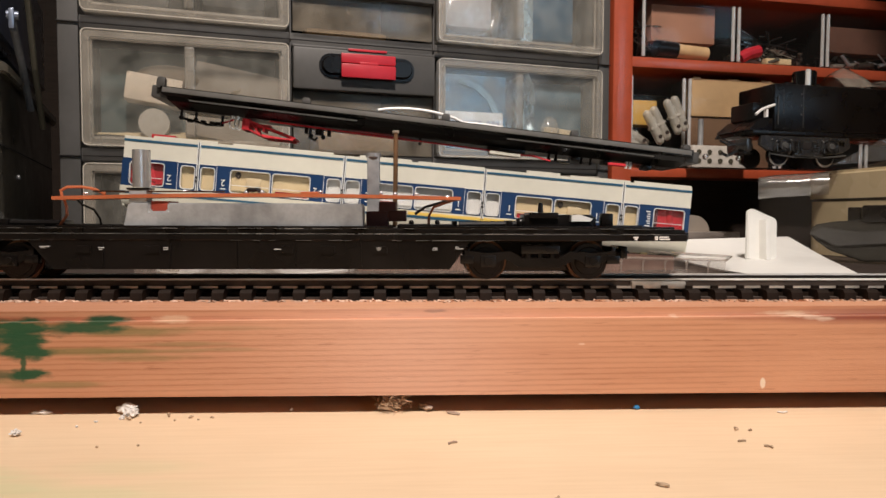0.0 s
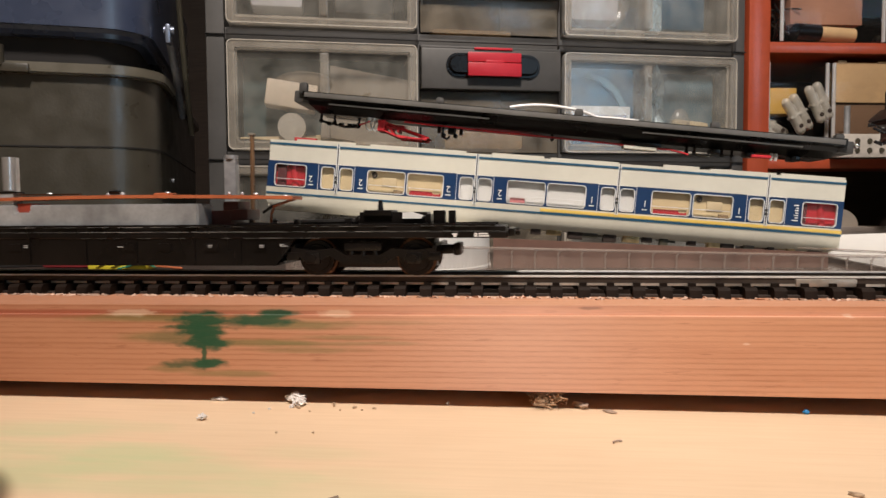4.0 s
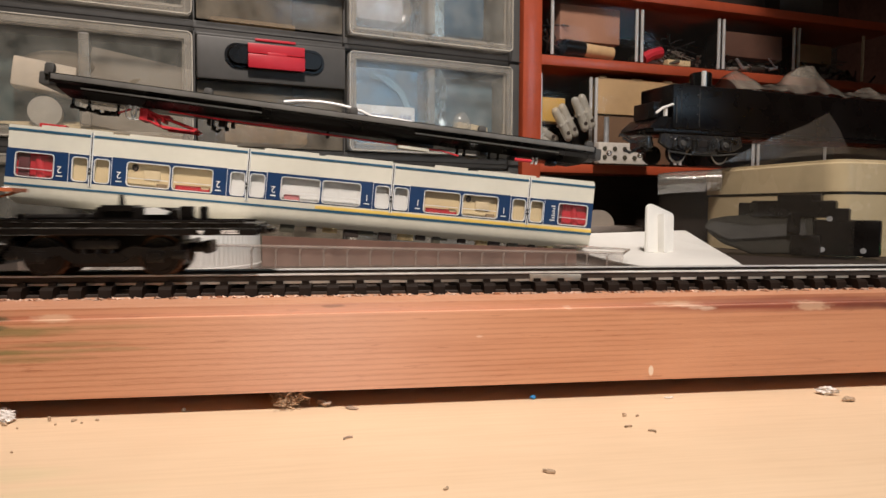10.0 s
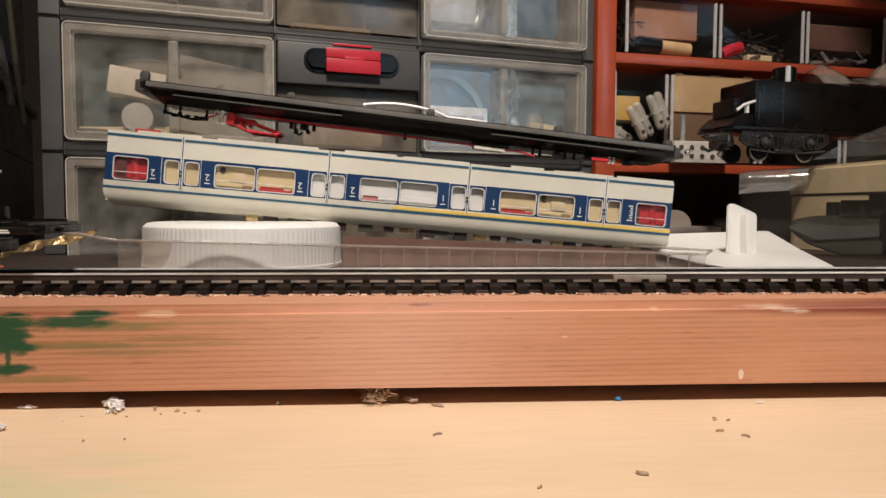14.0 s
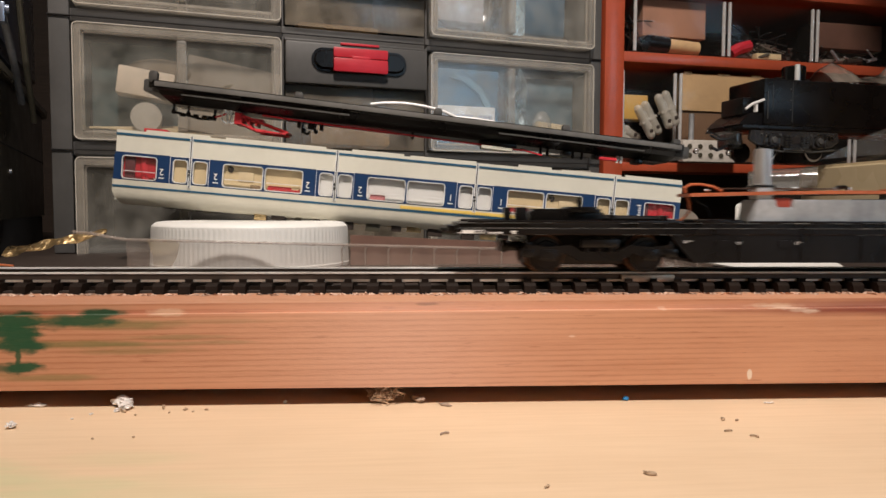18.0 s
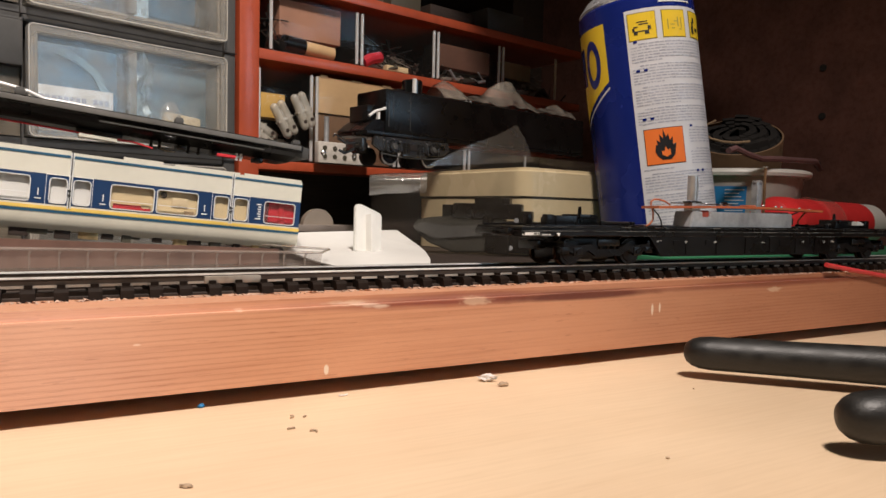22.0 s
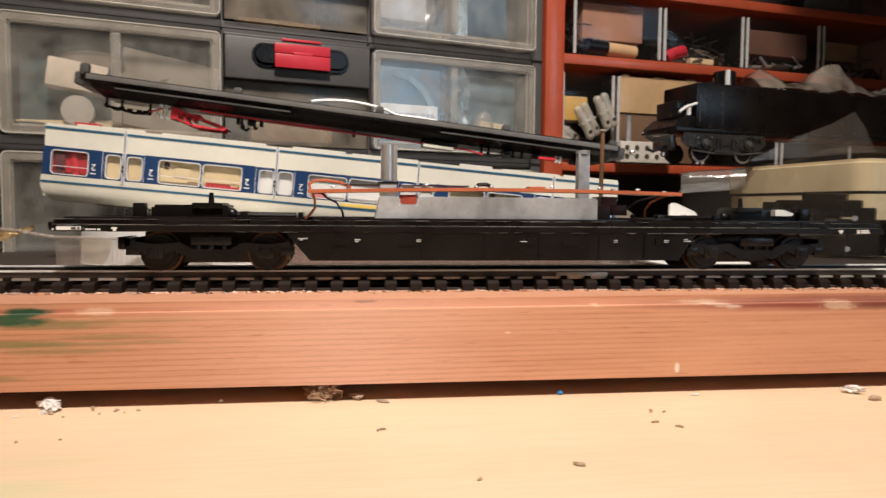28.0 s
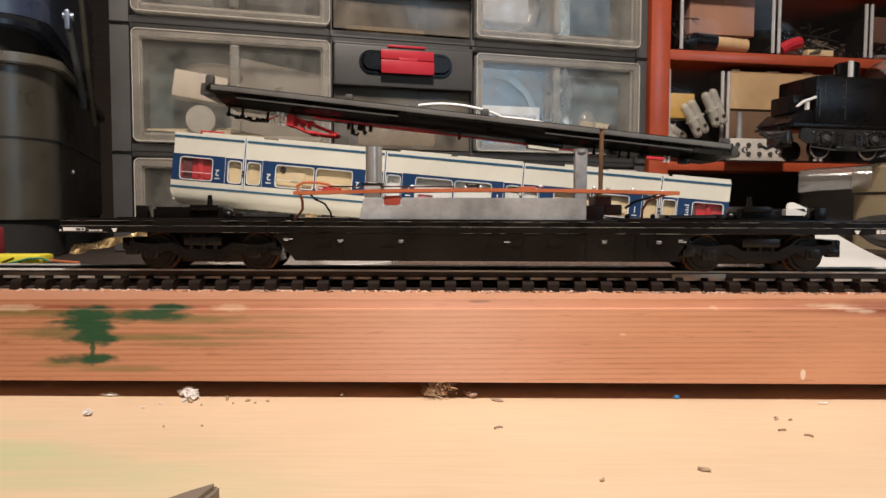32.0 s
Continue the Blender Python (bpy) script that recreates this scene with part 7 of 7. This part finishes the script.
# ---- tub, roll and bottle behind the can ----
tub = thing("plastic_tub", pose(0.553, 0.214, 0.0303), "cloudy white plastic tub with a light blue label", "tub")
part("bowl", lathe(B(), [(0.0, 0.001), (0.044, 0.0), (0.047, 0.004), (0.056, 0.058), (0.0545, 0.058), (0.046, 0.006), (0.0, 0.004)], 48), CLEARTUB, tub)
part("rim", lathe(B(), [(0.0555, 0.0555), (0.0605, 0.0560), (0.0615, 0.0585), (0.0608, 0.0606), (0.0580, 0.0616), (0.0545, 0.0604)], 48), WHITE, tub)
bm = B()
for k in range(6):
    a0, a1 = radians(190 + 6 * k), radians(190 + 6 * (k + 1))
    q = []
    for a, (r, z) in ((a0, (0.0508, 0.017)), (a1, (0.0508, 0.017)), (a1, (0.0559, 0.047)), (a0, (0.0559, 0.047))):
        q.append(bm.verts.new(((r + 0.0008) * math.cos(a), (r + 0.0008) * math.sin(a), z)))
    bm.faces.new(q)
part("label", bm, CAMLABEL, tub, "light blue paper label")
bm = B()
for k in range(10):
    z = 0.0185 + 0.0028 * k
    r = 0.0500 + (z - 0.012) * 0.1675 + 0.0014
    a0, a1 = radians(209), radians(224 - (k % 3) * 2)
    q = [bm.verts.new((r * math.cos(a), r * math.sin(a), zz)) for a, zz in ((a0, z), (a1, z), (a1, z + 0.0007), (a0, z + 0.0007))]
    bm.faces.new(q)
part("print_bar", bm, LABELW, tub)
roll = thing("felt_roll", pose(0.548, 0.210, 0.122) @ Vector((-0.40, -0.30, 0.866)).to_track_quat("Z", "Y").to_matrix().to_4x4() @ Matrix.Scale(1.2, 4), "rolled black felt strip with a tan back in the tub", "roll")
bm = B()
pts = []
for k in range(64):
    a = k * 0.33
    r = 0.006 + 0.00112 * a
    pts.append((r * math.cos(a), r * math.sin(a)))
for p, q in zip(pts, pts[1:]):
    zz = 0.004 + 0.002 * math.sin(p[0] * 160)
    bm.faces.new([bm.verts.new(v) for v in ((p[0], p[1], -0.004), (q[0], q[1], -0.004), (q[0], q[1], zz), (p[0], p[1], zz))])
bmesh.ops.remove_doubles(bm, verts=bm.verts[:], dist=0.0001)
bmesh.ops.solidify(bm, geom=bm.faces[:], thickness=0.0045)
part("felt", bm, TBRUSH, roll)
part("core_fill", cyl(B(), (0, 0, -0.045), (0, 0, -0.001), 0.0285, 0.0285, 40), TBRUSH, roll)
part("backing", lathe(B(), [(0.0300, -0.045), (0.0312, -0.045), (0.0312, 0.0005), (0.0300, 0.0005)], 48), plain("tan_backing", (0.22, 0.135, 0.075), 0.8, 0, 0.2, 200), roll, "tan cardboard backing")
part("loose_end", tube(B(), [(0.0230 * math.cos(a / 10), 0.0230 * math.sin(a / 10), 0.0062) for a in range(-40, -8, 4)], 0.0009, 6), plain("strip_edge", (0.32, 0.22, 0.13), 0.8, 0, 0.2, 200), roll, "pale edge of the strip")
bm = B()
tube(bm, [(0.468, 0.158, 0.102), (0.478, 0.159, 0.1045), (0.492, 0.159, 0.1010), (0.508, 0.158, 0.0982), (0.531, 0.157, 0.0992), (0.585, 0.160, 0.1005), (0.612, 0.172, 0.0960)], 0.0024, 8)
solid("mauve_cord", bm, plain("mauve_cord", (0.16, 0.08, 0.08), 0.7, 0, 0.2, 200), "dull mauve cord across the tub", "cord")
bot = thing("red_bottle", pose(0.4590, 0.118, 0.0489, 0, 0, 8), "red plastic bottle lying on the green mat", "bottle")
part("cap", lathe(B(), [(0.0, 0.0), (0.010, 0.0008), (0.0160, 0.004), (0.0186, 0.012), (0.0187, 0.026), (0.0180, 0.031), (0.0176, 0.040), (0.0180, 0.061), (0.0, 0.061)], 40), REDHOSE, bot)
bot.children[0].matrix_local = pose(0, 0, 0, 0, 90, 0)
part("collar", cyl(B(), (0.0612, 0, 0), (0.0900, 0, 0), 0.0196, 0.0188, 36), FILM, bot, "cloudy plastic collar")
part("neck", cyl(B(), (0.0612, 0, 0), (0.1500, 0, 0), 0.0175, 0.0172, 32), REDHOSE, bot)
part("white_label", cyl(B(), (0.1502, 0, 0), (0.178, 0, 0), 0.0167, 0.0167, 32), WHITE, bot)
bm = B()
for y, z in ((0.2016, 0.1947), (0.2003, 0.1494), (0.2023, 0.1042)):
    cyl(bm, (0.6590, y, z), (0.6602, y, z), 0.0032, 0.0032, 16)
solid("peg_holes", bm, INSIDE, "dark drilled peg holes in the panel", "hole", kind="structure")

# ---- tool box ----
TBM = pose(-0.1915, 0.1530, 0, 0, 0, 19)
tbox = thing("tool_box", TBM, "dark grey plastic tool box with a navy lid", "tool box")


def build_toolbox():
    bm = rounded(-0.26, 0.0, 0.0, 0.24, 0.045, 0.1165, 0.022, 7)
    part("body", bm, TBOX, tbox)
    # the dark below the box is put into this part's colour
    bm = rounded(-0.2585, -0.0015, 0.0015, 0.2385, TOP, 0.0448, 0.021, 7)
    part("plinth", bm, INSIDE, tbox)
    bm = rounded(-0.2604, 0.0004, -0.0004, 0.2404, 0.0830, 0.0836, 0.022, 7)
    part("seam", bm, INSIDE, tbox)
    bm = rounded(-0.264, 0.0035, -0.0035, 0.2435, 0.1165, 0.1218, 0.024, 7)
    bmesh.ops.bevel(bm, geom=[e for e in bm.edges if abs(e.verts[0].co.z - e.verts[1].co.z) < 1e-5], offset=0.0008, segments=2, affect="EDGES")
    part("rim", bm, TBOXLIT, tbox, "moulded grey rim, painted paler as if lit")
    # painted near-black for the shade under the lid
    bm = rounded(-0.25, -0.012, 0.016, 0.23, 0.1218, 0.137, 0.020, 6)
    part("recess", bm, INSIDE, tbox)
    bm = rounded(-0.258, -0.003, 0.006, 0.236, 0.1370, 0.200, 0.022, 7)
    bmesh.ops.bevel(bm, geom=[e for e in bm.edges if abs(e.verts[0].co.z - e.verts[1].co.z) < 1e-5], offset=0.004, segments=3, affect="EDGES")
    part("lid", bm, BLUELID, tbox, "glossy navy lid")
    bm = B()
    cyl(bm, (-0.0665, -0.004, 0.1195), (-0.0665, -0.004, 0.1285), 0.0034, 0.0034, 16)
    box(bm, -0.090, -0.0665, -0.0065, -0.0010, 0.1150, 0.1200, 0.0012)
    box(bm, -0.0665, -0.053, -0.0055, -0.0010, 0.1165, 0.1205, 0.0008)
    part("latch", bm, TBOX, tbox)
    bm = B()
    box(bm, 0.0020, 0.0045, 0.030, 0.040, 0.1410, 0.1510, 0.0008)
    cyl(bm, (0.001, 0.033, 0.1480), (0.0062, 0.033, 0.1480), 0.0022, 0.0022, 12)
    part("hinge_bolt", bm, plain("blued_steel", (0.26, 0.30, 0.38), 0.3, 0.6, 0.2, 300), tbox, "blued steel hinge bolt")
    bm = B()
    tube(bm, [(0.0030, 0.035, 0.1450), (0.0045, 0.055, 0.1260), (0.0050, 0.075, 0.1080)], 0.0018, 8)
    part("stay", bm, ZINC, tbox, "grey metal lid stay")
    bm = B()
    tube(bm, [(0.0060, 0.055, 0.180), (0.0075, 0.075, 0.130), (0.0085, 0.095, 0.100)], 0.0016, 8)
    part("stay", bm, OLIVE, tbox)
    for y, z in ((0.060, 0.0700), (0.075, 0.1180)):
        part("rivet", cyl(B(), (0.0002, y, z), (0.0014, y, z), 0.0014, 0.0012, 12), ZINC, tbox)


build_toolbox()

# ---- on the bench top in front ----
def lay(x, y):
    return -0.00995 * x


pl = thing("pliers", pose(0, 0, 0), "pair of pliers with worn black rubber grips", "pliers")


def grip(p, q, r0, r1, label):
    p, q = Vector(p), Vector(q)
    d = q - p
    prof = [(0.0, 0.0), (r0 * 0.30, 0.0003), (r0 * 0.55, 0.0010), (r0 * 0.78, 0.0026), (r0 * 0.93, 0.0050), (r0, 0.0085), (r0 * 1.02, d.length * 0.25), (r1, d.length * 0.7), (r1 * 0.9, d.length), (0, d.length)]
    bm = lathe(B(), prof, 28)
    ob = part("grip", bm, RUBBER, pl, label)
    ob.matrix_local = Matrix.Translation(p) @ d.to_track_quat("Z", "Y").to_matrix().to_4x4()


grip((0.2012, -0.0264, 0.0066), (0.2900, -0.1220, 0.0066), 0.0056, 0.0066, "black rubber grip")
grip((0.1694, -0.0959, 0.0070), (0.2660, -0.1560, 0.0120), 0.0062, 0.0068, "black rubber grip")
bm = B()
cyl(bm, (0.330, -0.165, 0.004), (0.330, -0.165, 0.016), 0.014, 0.014, 24)
tube(bm, [(0.288, -0.120, 0.011), (0.318, -0.152, 0.011)], 0.0045, 10)
tube(bm, [(0.264, -0.155, 0.012), (0.322, -0.165, 0.010)], 0.0045, 10)
tube(bm, [(0.330, -0.165, 0.010), (0.370, -0.205, 0.006)], 0.0055, 10)
part("jaw", bm, ZINC, pl, "steel jaw and pivot")
bm = B()
tube(bm, [(0.3300, 0.0004, 0.0310), (0.3480, -0.0008, 0.0284), (0.3860, -0.0014, 0.0236), (0.43, -0.014, 0.0130), (0.47, -0.034, 0.0010)], 0.0011, 10)
wire = solid("red_wire", bm, plain("red_insulation", (0.62, 0.05, 0.05), 0.4, 0, 0.1, 200), "red insulated wire hanging over the batten", "wire")
cup = thing("plastic_cup", pose(-0.1378, -0.086, 0.0013), "cloudy white plastic cup", "cup")
part("wall", lathe(B(), [(0.0, 0.001), (0.0290, 0.0), (0.0300, 0.004), (0.0312, 0.0218), (0.0318, 0.0230), (0.0308, 0.0234), (0.0298, 0.0218), (0.0285, 0.004), (0.0, 0.003)], 56), CUP, cup)
bm = B()
prism(bm, [(-0.0525, -0.0668), (-0.0538, -0.0671), (-0.0566, -0.0697), (-0.0766, -0.0928), (-0.0690, -0.0955), (-0.0535, -0.0743), (-0.0523, -0.0688)], "z", 0.0010, 0.0052)
bmesh.ops.bevel(bm, geom=bm.edges[:], offset=0.0008, segments=2, affect="EDGES")
solid("grey_wedge", bm, plain("grey_brown_plastic", (0.20, 0.16, 0.12), 0.5, 0, 0.15, 200), "grey brown pointed plastic wedge", "wedge")


def crumb(name, x, y, size, mat, label, seed, flat=0.5):
    rr = random.Random(seed)
    bm = B()
    bmesh.ops.create_icosphere(bm, subdivisions=3, radius=1.0)
    for v in bm.verts:
        n = 0.72 * (1 + 0.45 * noise.noise(v.co * 1.7 + Vector((seed, 0, 0))) + (0.75 * noise.noise(v.co * 3.6 + Vector((0, seed, 0))) if mat is PALECRUMB else 0))
        v.co = Vector((v.co.x * size[0] * n, v.co.y * size[1] * n, v.co.z * size[2] * n))
    lo = min(v.co.z for v in bm.verts)
    for v in bm.verts:
        v.co.z -= lo
    solid(name, bm, mat, label, "crumb", "crumbs on the bench", m=pose(x, y, lay(x, y), 0, 0, rr.uniform(-60, 60)))


def curl(x, y, r, mat, seed):
    rr = random.Random(seed)
    bm = B()
    a0 = rr.uniform(0, 6)
    tube(bm, [(r * math.cos(a0 + 0.5 * k), 0.6 * r * math.sin(a0 + 0.5 * k), 0.0003 + 0.0001 * (k % 2)) for k in range(5)], 0.00022, 6)
    solid("wood_curl", bm, mat, "tiny curled shaving on the bench", "shaving", "shavings on the bench", m=pose(x, y, lay(x, y)))


for i, (x, y, r) in enumerate(((0.0674, -0.0160, 0.0017), (0.0656, -0.0256, 0.0012), (0.0686, -0.0295, 0.0016), (0.0000, -0.0245, 0.0018), (0.0720, -0.0175, 0.0007), (0.0884, -0.0018, 0.0016), (0.0147, -0.0548, 0.0009))):
    curl(x, y, r, (CRUMB, CRUMB, CRUMB, DUST, CRUMB, PALECRUMB, CRUMB)[i], i)
for i, (x, y, s, mt) in enumerate(((0.0367, -0.0500, (0.0020, 0.0006, 0.0005), CRUMB), (-0.0800, 0.0012, (0.0036, 0.0022, 0.0016), PALECRUMB), (-0.0785, -0.0012, (0.0018, 0.0016, 0.0012), PALECRUMB), (-0.0800, -0.0030, (0.0008, 0.0006, 0.0006), PALECRUMB), (-0.0782, -0.0034, (0.0010, 0.0005, 0.0005), CRUMB), (0.1362, -0.0050, (0.0036, 0.0018, 0.0014), PALECRUMB),
                                   (0.1372, -0.0121, (0.0026, 0.0013, 0.0010), CRUMB), (-0.0986, -0.0152, (0.0013, 0.0011, 0.0009), PALECRUMB), (-0.1012, 0.0024, (0.0030, 0.0008, 0.0006), PALECRUMB), (0.0506, 0.0020, (0.0012, 0.0008, 0.0008), CAMLABEL),
                                   (0.0013, -0.0010, (0.0024, 0.0008, 0.0005), DUST), (-0.0054, 0.0030, (0.0034, 0.0018, 0.0012), DUST), (-0.0638, -0.0022, (0.0010, 0.0005, 0.0004), CRUMB), (-0.0586, -0.0024, (0.0007, 0.0005, 0.0004), CRUMB), (-0.0694, -0.0012, (0.0005, 0.0005, 0.0009), CRUMB),
                                   (-0.0692, -0.0230, (0.0004, 0.0004, 0.0003), CRUMB), (-0.0776, -0.0236, (0.0004, 0.0004, 0.0003), CRUMB), (0.1900, -0.0400, (0.0005, 0.0004, 0.0003), CRUMB), (0.1320, -0.0800, (0.0006, 0.0005, 0.0003), CRUMB), (-0.0400, 0.0030, (0.0007, 0.0005, 0.0005), PALECRUMB), (-0.0670, -0.0046, (0.0004, 0.0003, 0.0003), CRUMB), (-0.0615, -0.0040, (0.0004, 0.0003, 0.0003), CRUMB), (-0.0745, -0.0062, (0.0004, 0.0003, 0.0003), CRUMB), (-0.0852, -0.0052, (0.0005, 0.0004, 0.0003), PALECRUMB), (-0.0880, -0.0090, (0.0004, 0.0003, 0.0003), PALECRUMB), (-0.0640, -0.0012, (0.0004, 0.0003, 0.0003), CRUMB))):
    crumb("crumb", x, y, s, mt, {id(CRUMB): "dark crumb on the bench top", id(PALECRUMB): "pale paint crumb on the bench top", id(DUST): "grey brown dust crumb on the bench", id(CAMLABEL): "blue plastic crumb on the bench"}[id(mt)], i + 3)
# ball of fluff under the batten
rr = random.Random(9)
bm = B()
for i in range(120):
    p = Vector((rr.gauss(0, 0.0014), rr.gauss(0, 0.0012), abs(rr.gauss(0.0012, 0.001))))
    tube(bm, [p, p + Vector((rr.uniform(-1, 1), rr.uniform(-1, 1), rr.uniform(-0.3, 1))) * 0.0022, p + Vector((rr.uniform(-1, 1), rr.uniform(-1, 1), rr.uniform(-0.3, 0.6))) * 0.0026], 0.00008, 4)
solid("fluff_ball", bm, plain("brown_fluff", (0.50, 0.34, 0.22), 0.95, 0, 0.3, 900), "brown tuft of fluff under the batten", "fluff", m=pose(-0.0140, 0.0030, 0.0003))

# ---- track, its pieces last ----
bm = B()
rr = random.Random(14)
for i in range(2600):
    x = rr.uniform(-0.42, 0.42)
    y = TY - 0.0155 - abs(rr.gauss(0, 0.0012)) if i % 3 else rr.uniform(TY - 0.014, TY + 0.012)
    s = rr.uniform(0.0002, 0.0006)
    z = TOP + s * 0.3
    a = rr.uniform(0, 3)
    c, d = math.cos(a) * s * 1.8, math.sin(a) * s * 1.8
    v = [bm.verts.new(p) for p in ((x - c, y - d, TOP), (x + c, y + d, TOP), (x - d * 0.6, y + c * 0.6, TOP + s), (x + d * 0.6, y - c * 0.6, TOP + s * 0.4))]
    for f in ((0, 1, 2), (0, 3, 1), (0, 2, 3), (1, 3, 2)):
        bm.faces.new([v[k] for k in f])
ASKEW = pose(0, TRACK_Y, 0, 0, 0, TRACK_TURN) @ pose(0, -TY, 0)
tagged(solid("sawdust", bm, BALLAST, "pinkish sawdust and grit along the sleepers", "grit", kind="stuff", m=ASKEW, smooth=False))
track = thing("model_track", ASKEW, "black model railway track with dark sleepers on the board", "track")
for ry in (TY - 0.0086, TY + 0.0086):
    bm = B()
    prism(bm, [(ry - 0.0011, 0.0298), (ry + 0.0011, 0.0298), (ry + 0.0011, 0.0302), (ry + 0.0003, 0.0305), (ry + 0.0003, 0.0316), (ry + 0.0005, 0.0318),
               (ry + 0.0005, RAILTOP), (ry - 0.0005, RAILTOP), (ry - 0.0005, 0.0318), (ry - 0.0003, 0.0316), (ry - 0.0003, 0.0305), (ry - 0.0011, 0.0302)], "x", -0.46, 0.44)
    part("rail", bm, RAIL, track, "worn metal rail", smooth=False)
    part("rail_head", box(B(), -0.46, 0.44, ry - 0.00056, ry + 0.00056, RAILTOP - 0.00042, RAILTOP + 0.00002), RAILHEAD, track, "polished rail head, its shine painted pale", smooth=False)
    part("rail_foot", box(B(), -0.46, 0.44, ry - 0.00125, ry - 0.0010, 0.0298, 0.03045), RAILFOOT, track, "metal rail foot with its glint painted pale", smooth=False)
bm = B()
box(bm, 0.0560, 0.0720, TY - 0.0103, TY - 0.0069, 0.0297, 0.0318, 0.0003)
part("rail_joiner", bm, DULLTIN, track, "dull beige metal rail joiner")
part("roadbed", box(B(), -0.46, 0.44, TY - 0.0125, TY + 0.0245, TOP + 0.0001, TOP + 0.0007), plain("dark_roadbed", (0.035, 0.024, 0.018), 0.8, 0, 0.5, 500, 0.0002), track, "thin dark sheet between the sleepers")
part("web", box(B(), -0.46, 0.44, TY - 0.0100, TY - 0.0072, TOP, 0.0286), SLEEPER, track)
part("web", box(B(), -0.46, 0.44, TY + 0.0072, TY + 0.0100, TOP, 0.0286), SLEEPER, track)
PITCH = 0.00749
bm = B()
prism(bm, [(TY - 0.0155, TOP), (TY + 0.0155, TOP), (TY + 0.0150, 0.0290), (TY + 0.0142, 0.0298), (TY - 0.0142, 0.0298), (TY - 0.0150, 0.0290)], "x", -0.00165, 0.00165)
for ry in (TY - 0.0086, TY + 0.0086):
    for s in (-1, 1):
        box(bm, -0.0010, 0.0010, ry + s * 0.0018 - 0.0006, ry + s * 0.0018 + 0.0006, 0.0297, 0.0307)
me = bpy.data.meshes.new("sleeper")
bm.to_mesh(me)
me.materials.append(SLEEPER)
for i in range(-58, 58):
    s = new("sleeper", me)
    s.parent = track
    s.location = (-0.0020 + i * PITCH + 0.0002 * math.sin(i * 1.7), 0.0002 * math.sin(i * 2.3), 0)

# ---- movement ----
def motions():
    rows = [(0, -0.0518), (0.5, -0.0590), (1, -0.0782), (1.5, -0.0968), (2, -0.1131), (2.5, -0.1300), (3, -0.1453), (3.5, -0.1526), (4, -0.1452), (4.5, -0.1242), (4.8, -0.1055), (5, -0.0914), 
            (5.2, -0.0728), (5.5, -0.0440), (5.7, -0.0190), (6, 0.0149), (6.2, 0.0381), (6.4, 0.0683), (6.6, 0.0995), (6.8, 0.1297), (7, 0.1631), (7.2, 0.2021), (7.4, 0.2264), (7.7, 0.2428), 
            (8, 0.2464), (8.15, 0.2374), (8.3, 0.2225), (8.4, 0.1805), (8.5, 0.1269), (8.6, 0.0719), (8.7, 0.0159), (8.8, -0.0311), (8.9, -0.0730), (9, -0.1016), (9.1, -0.1290), (9.2, -0.1479), 
            (9.3, -0.1581), (9.5, -0.1626), (9.7, -0.1686), (9.9, -0.1548), (10, -0.1442), (10.1, -0.1300), (10.2, -0.0929), (10.3, -0.0483), (10.4, -0.0085), (10.5, 0.0436), (10.6, 0.0858), (10.7, 0.1197), 
            (10.8, 0.1567), (10.9, 0.1602), (11, 0.1645), (11.1, 0.1748), (11.2, 0.1731), (11.3, 0.1564), (11.4, 0.1325), (11.5, 0.0888), (11.6, 0.0433), (11.7, -0.0076), (11.8, -0.0682), (11.9, -0.1209), 
            (12, -0.1619), (12.2, -0.2295), (12.6, -0.2735), (13.2, -0.2622), (14, -0.2302), (14.5, -0.2243), (15.2, -0.2238), (15.8, -0.1967), (16.2, -0.1540), (16.5, -0.1172), (16.8, -0.0600), (17, -0.0302), 
            (17.2, 0.0040), (17.4, 0.0444), (17.6, 0.0746), (17.8, 0.1053), (18, 0.1300), (18.5, 0.1592), (19, 0.1759), (19.5, 0.1941), (20, 0.2142), (20.5, 0.2352), (21, 0.2547), (21.5, 0.2726), 
            (22, 0.2845), (22.5, 0.2799), (23, 0.2561), (23.5, 0.2329), (24, 0.2092), (24.5, 0.1841), (25.2, 0.1505), (25.8, 0.1211), (26.5, 0.0870), (27, 0.0685), (27.5, 0.0546), (28, 0.0376), 
            (28.5, 0.0281), (29, 0.0163), (29.5, 0.0079), (30, 0.0002), (30.5, 0.0000), (32, 0.0000)]
    walk(wagon, [(t, pose(x, TRACK_Y + TRACK_SLOPE * x, 0, 0, 0, TRACK_TURN)) for t, x in rows])


motions()
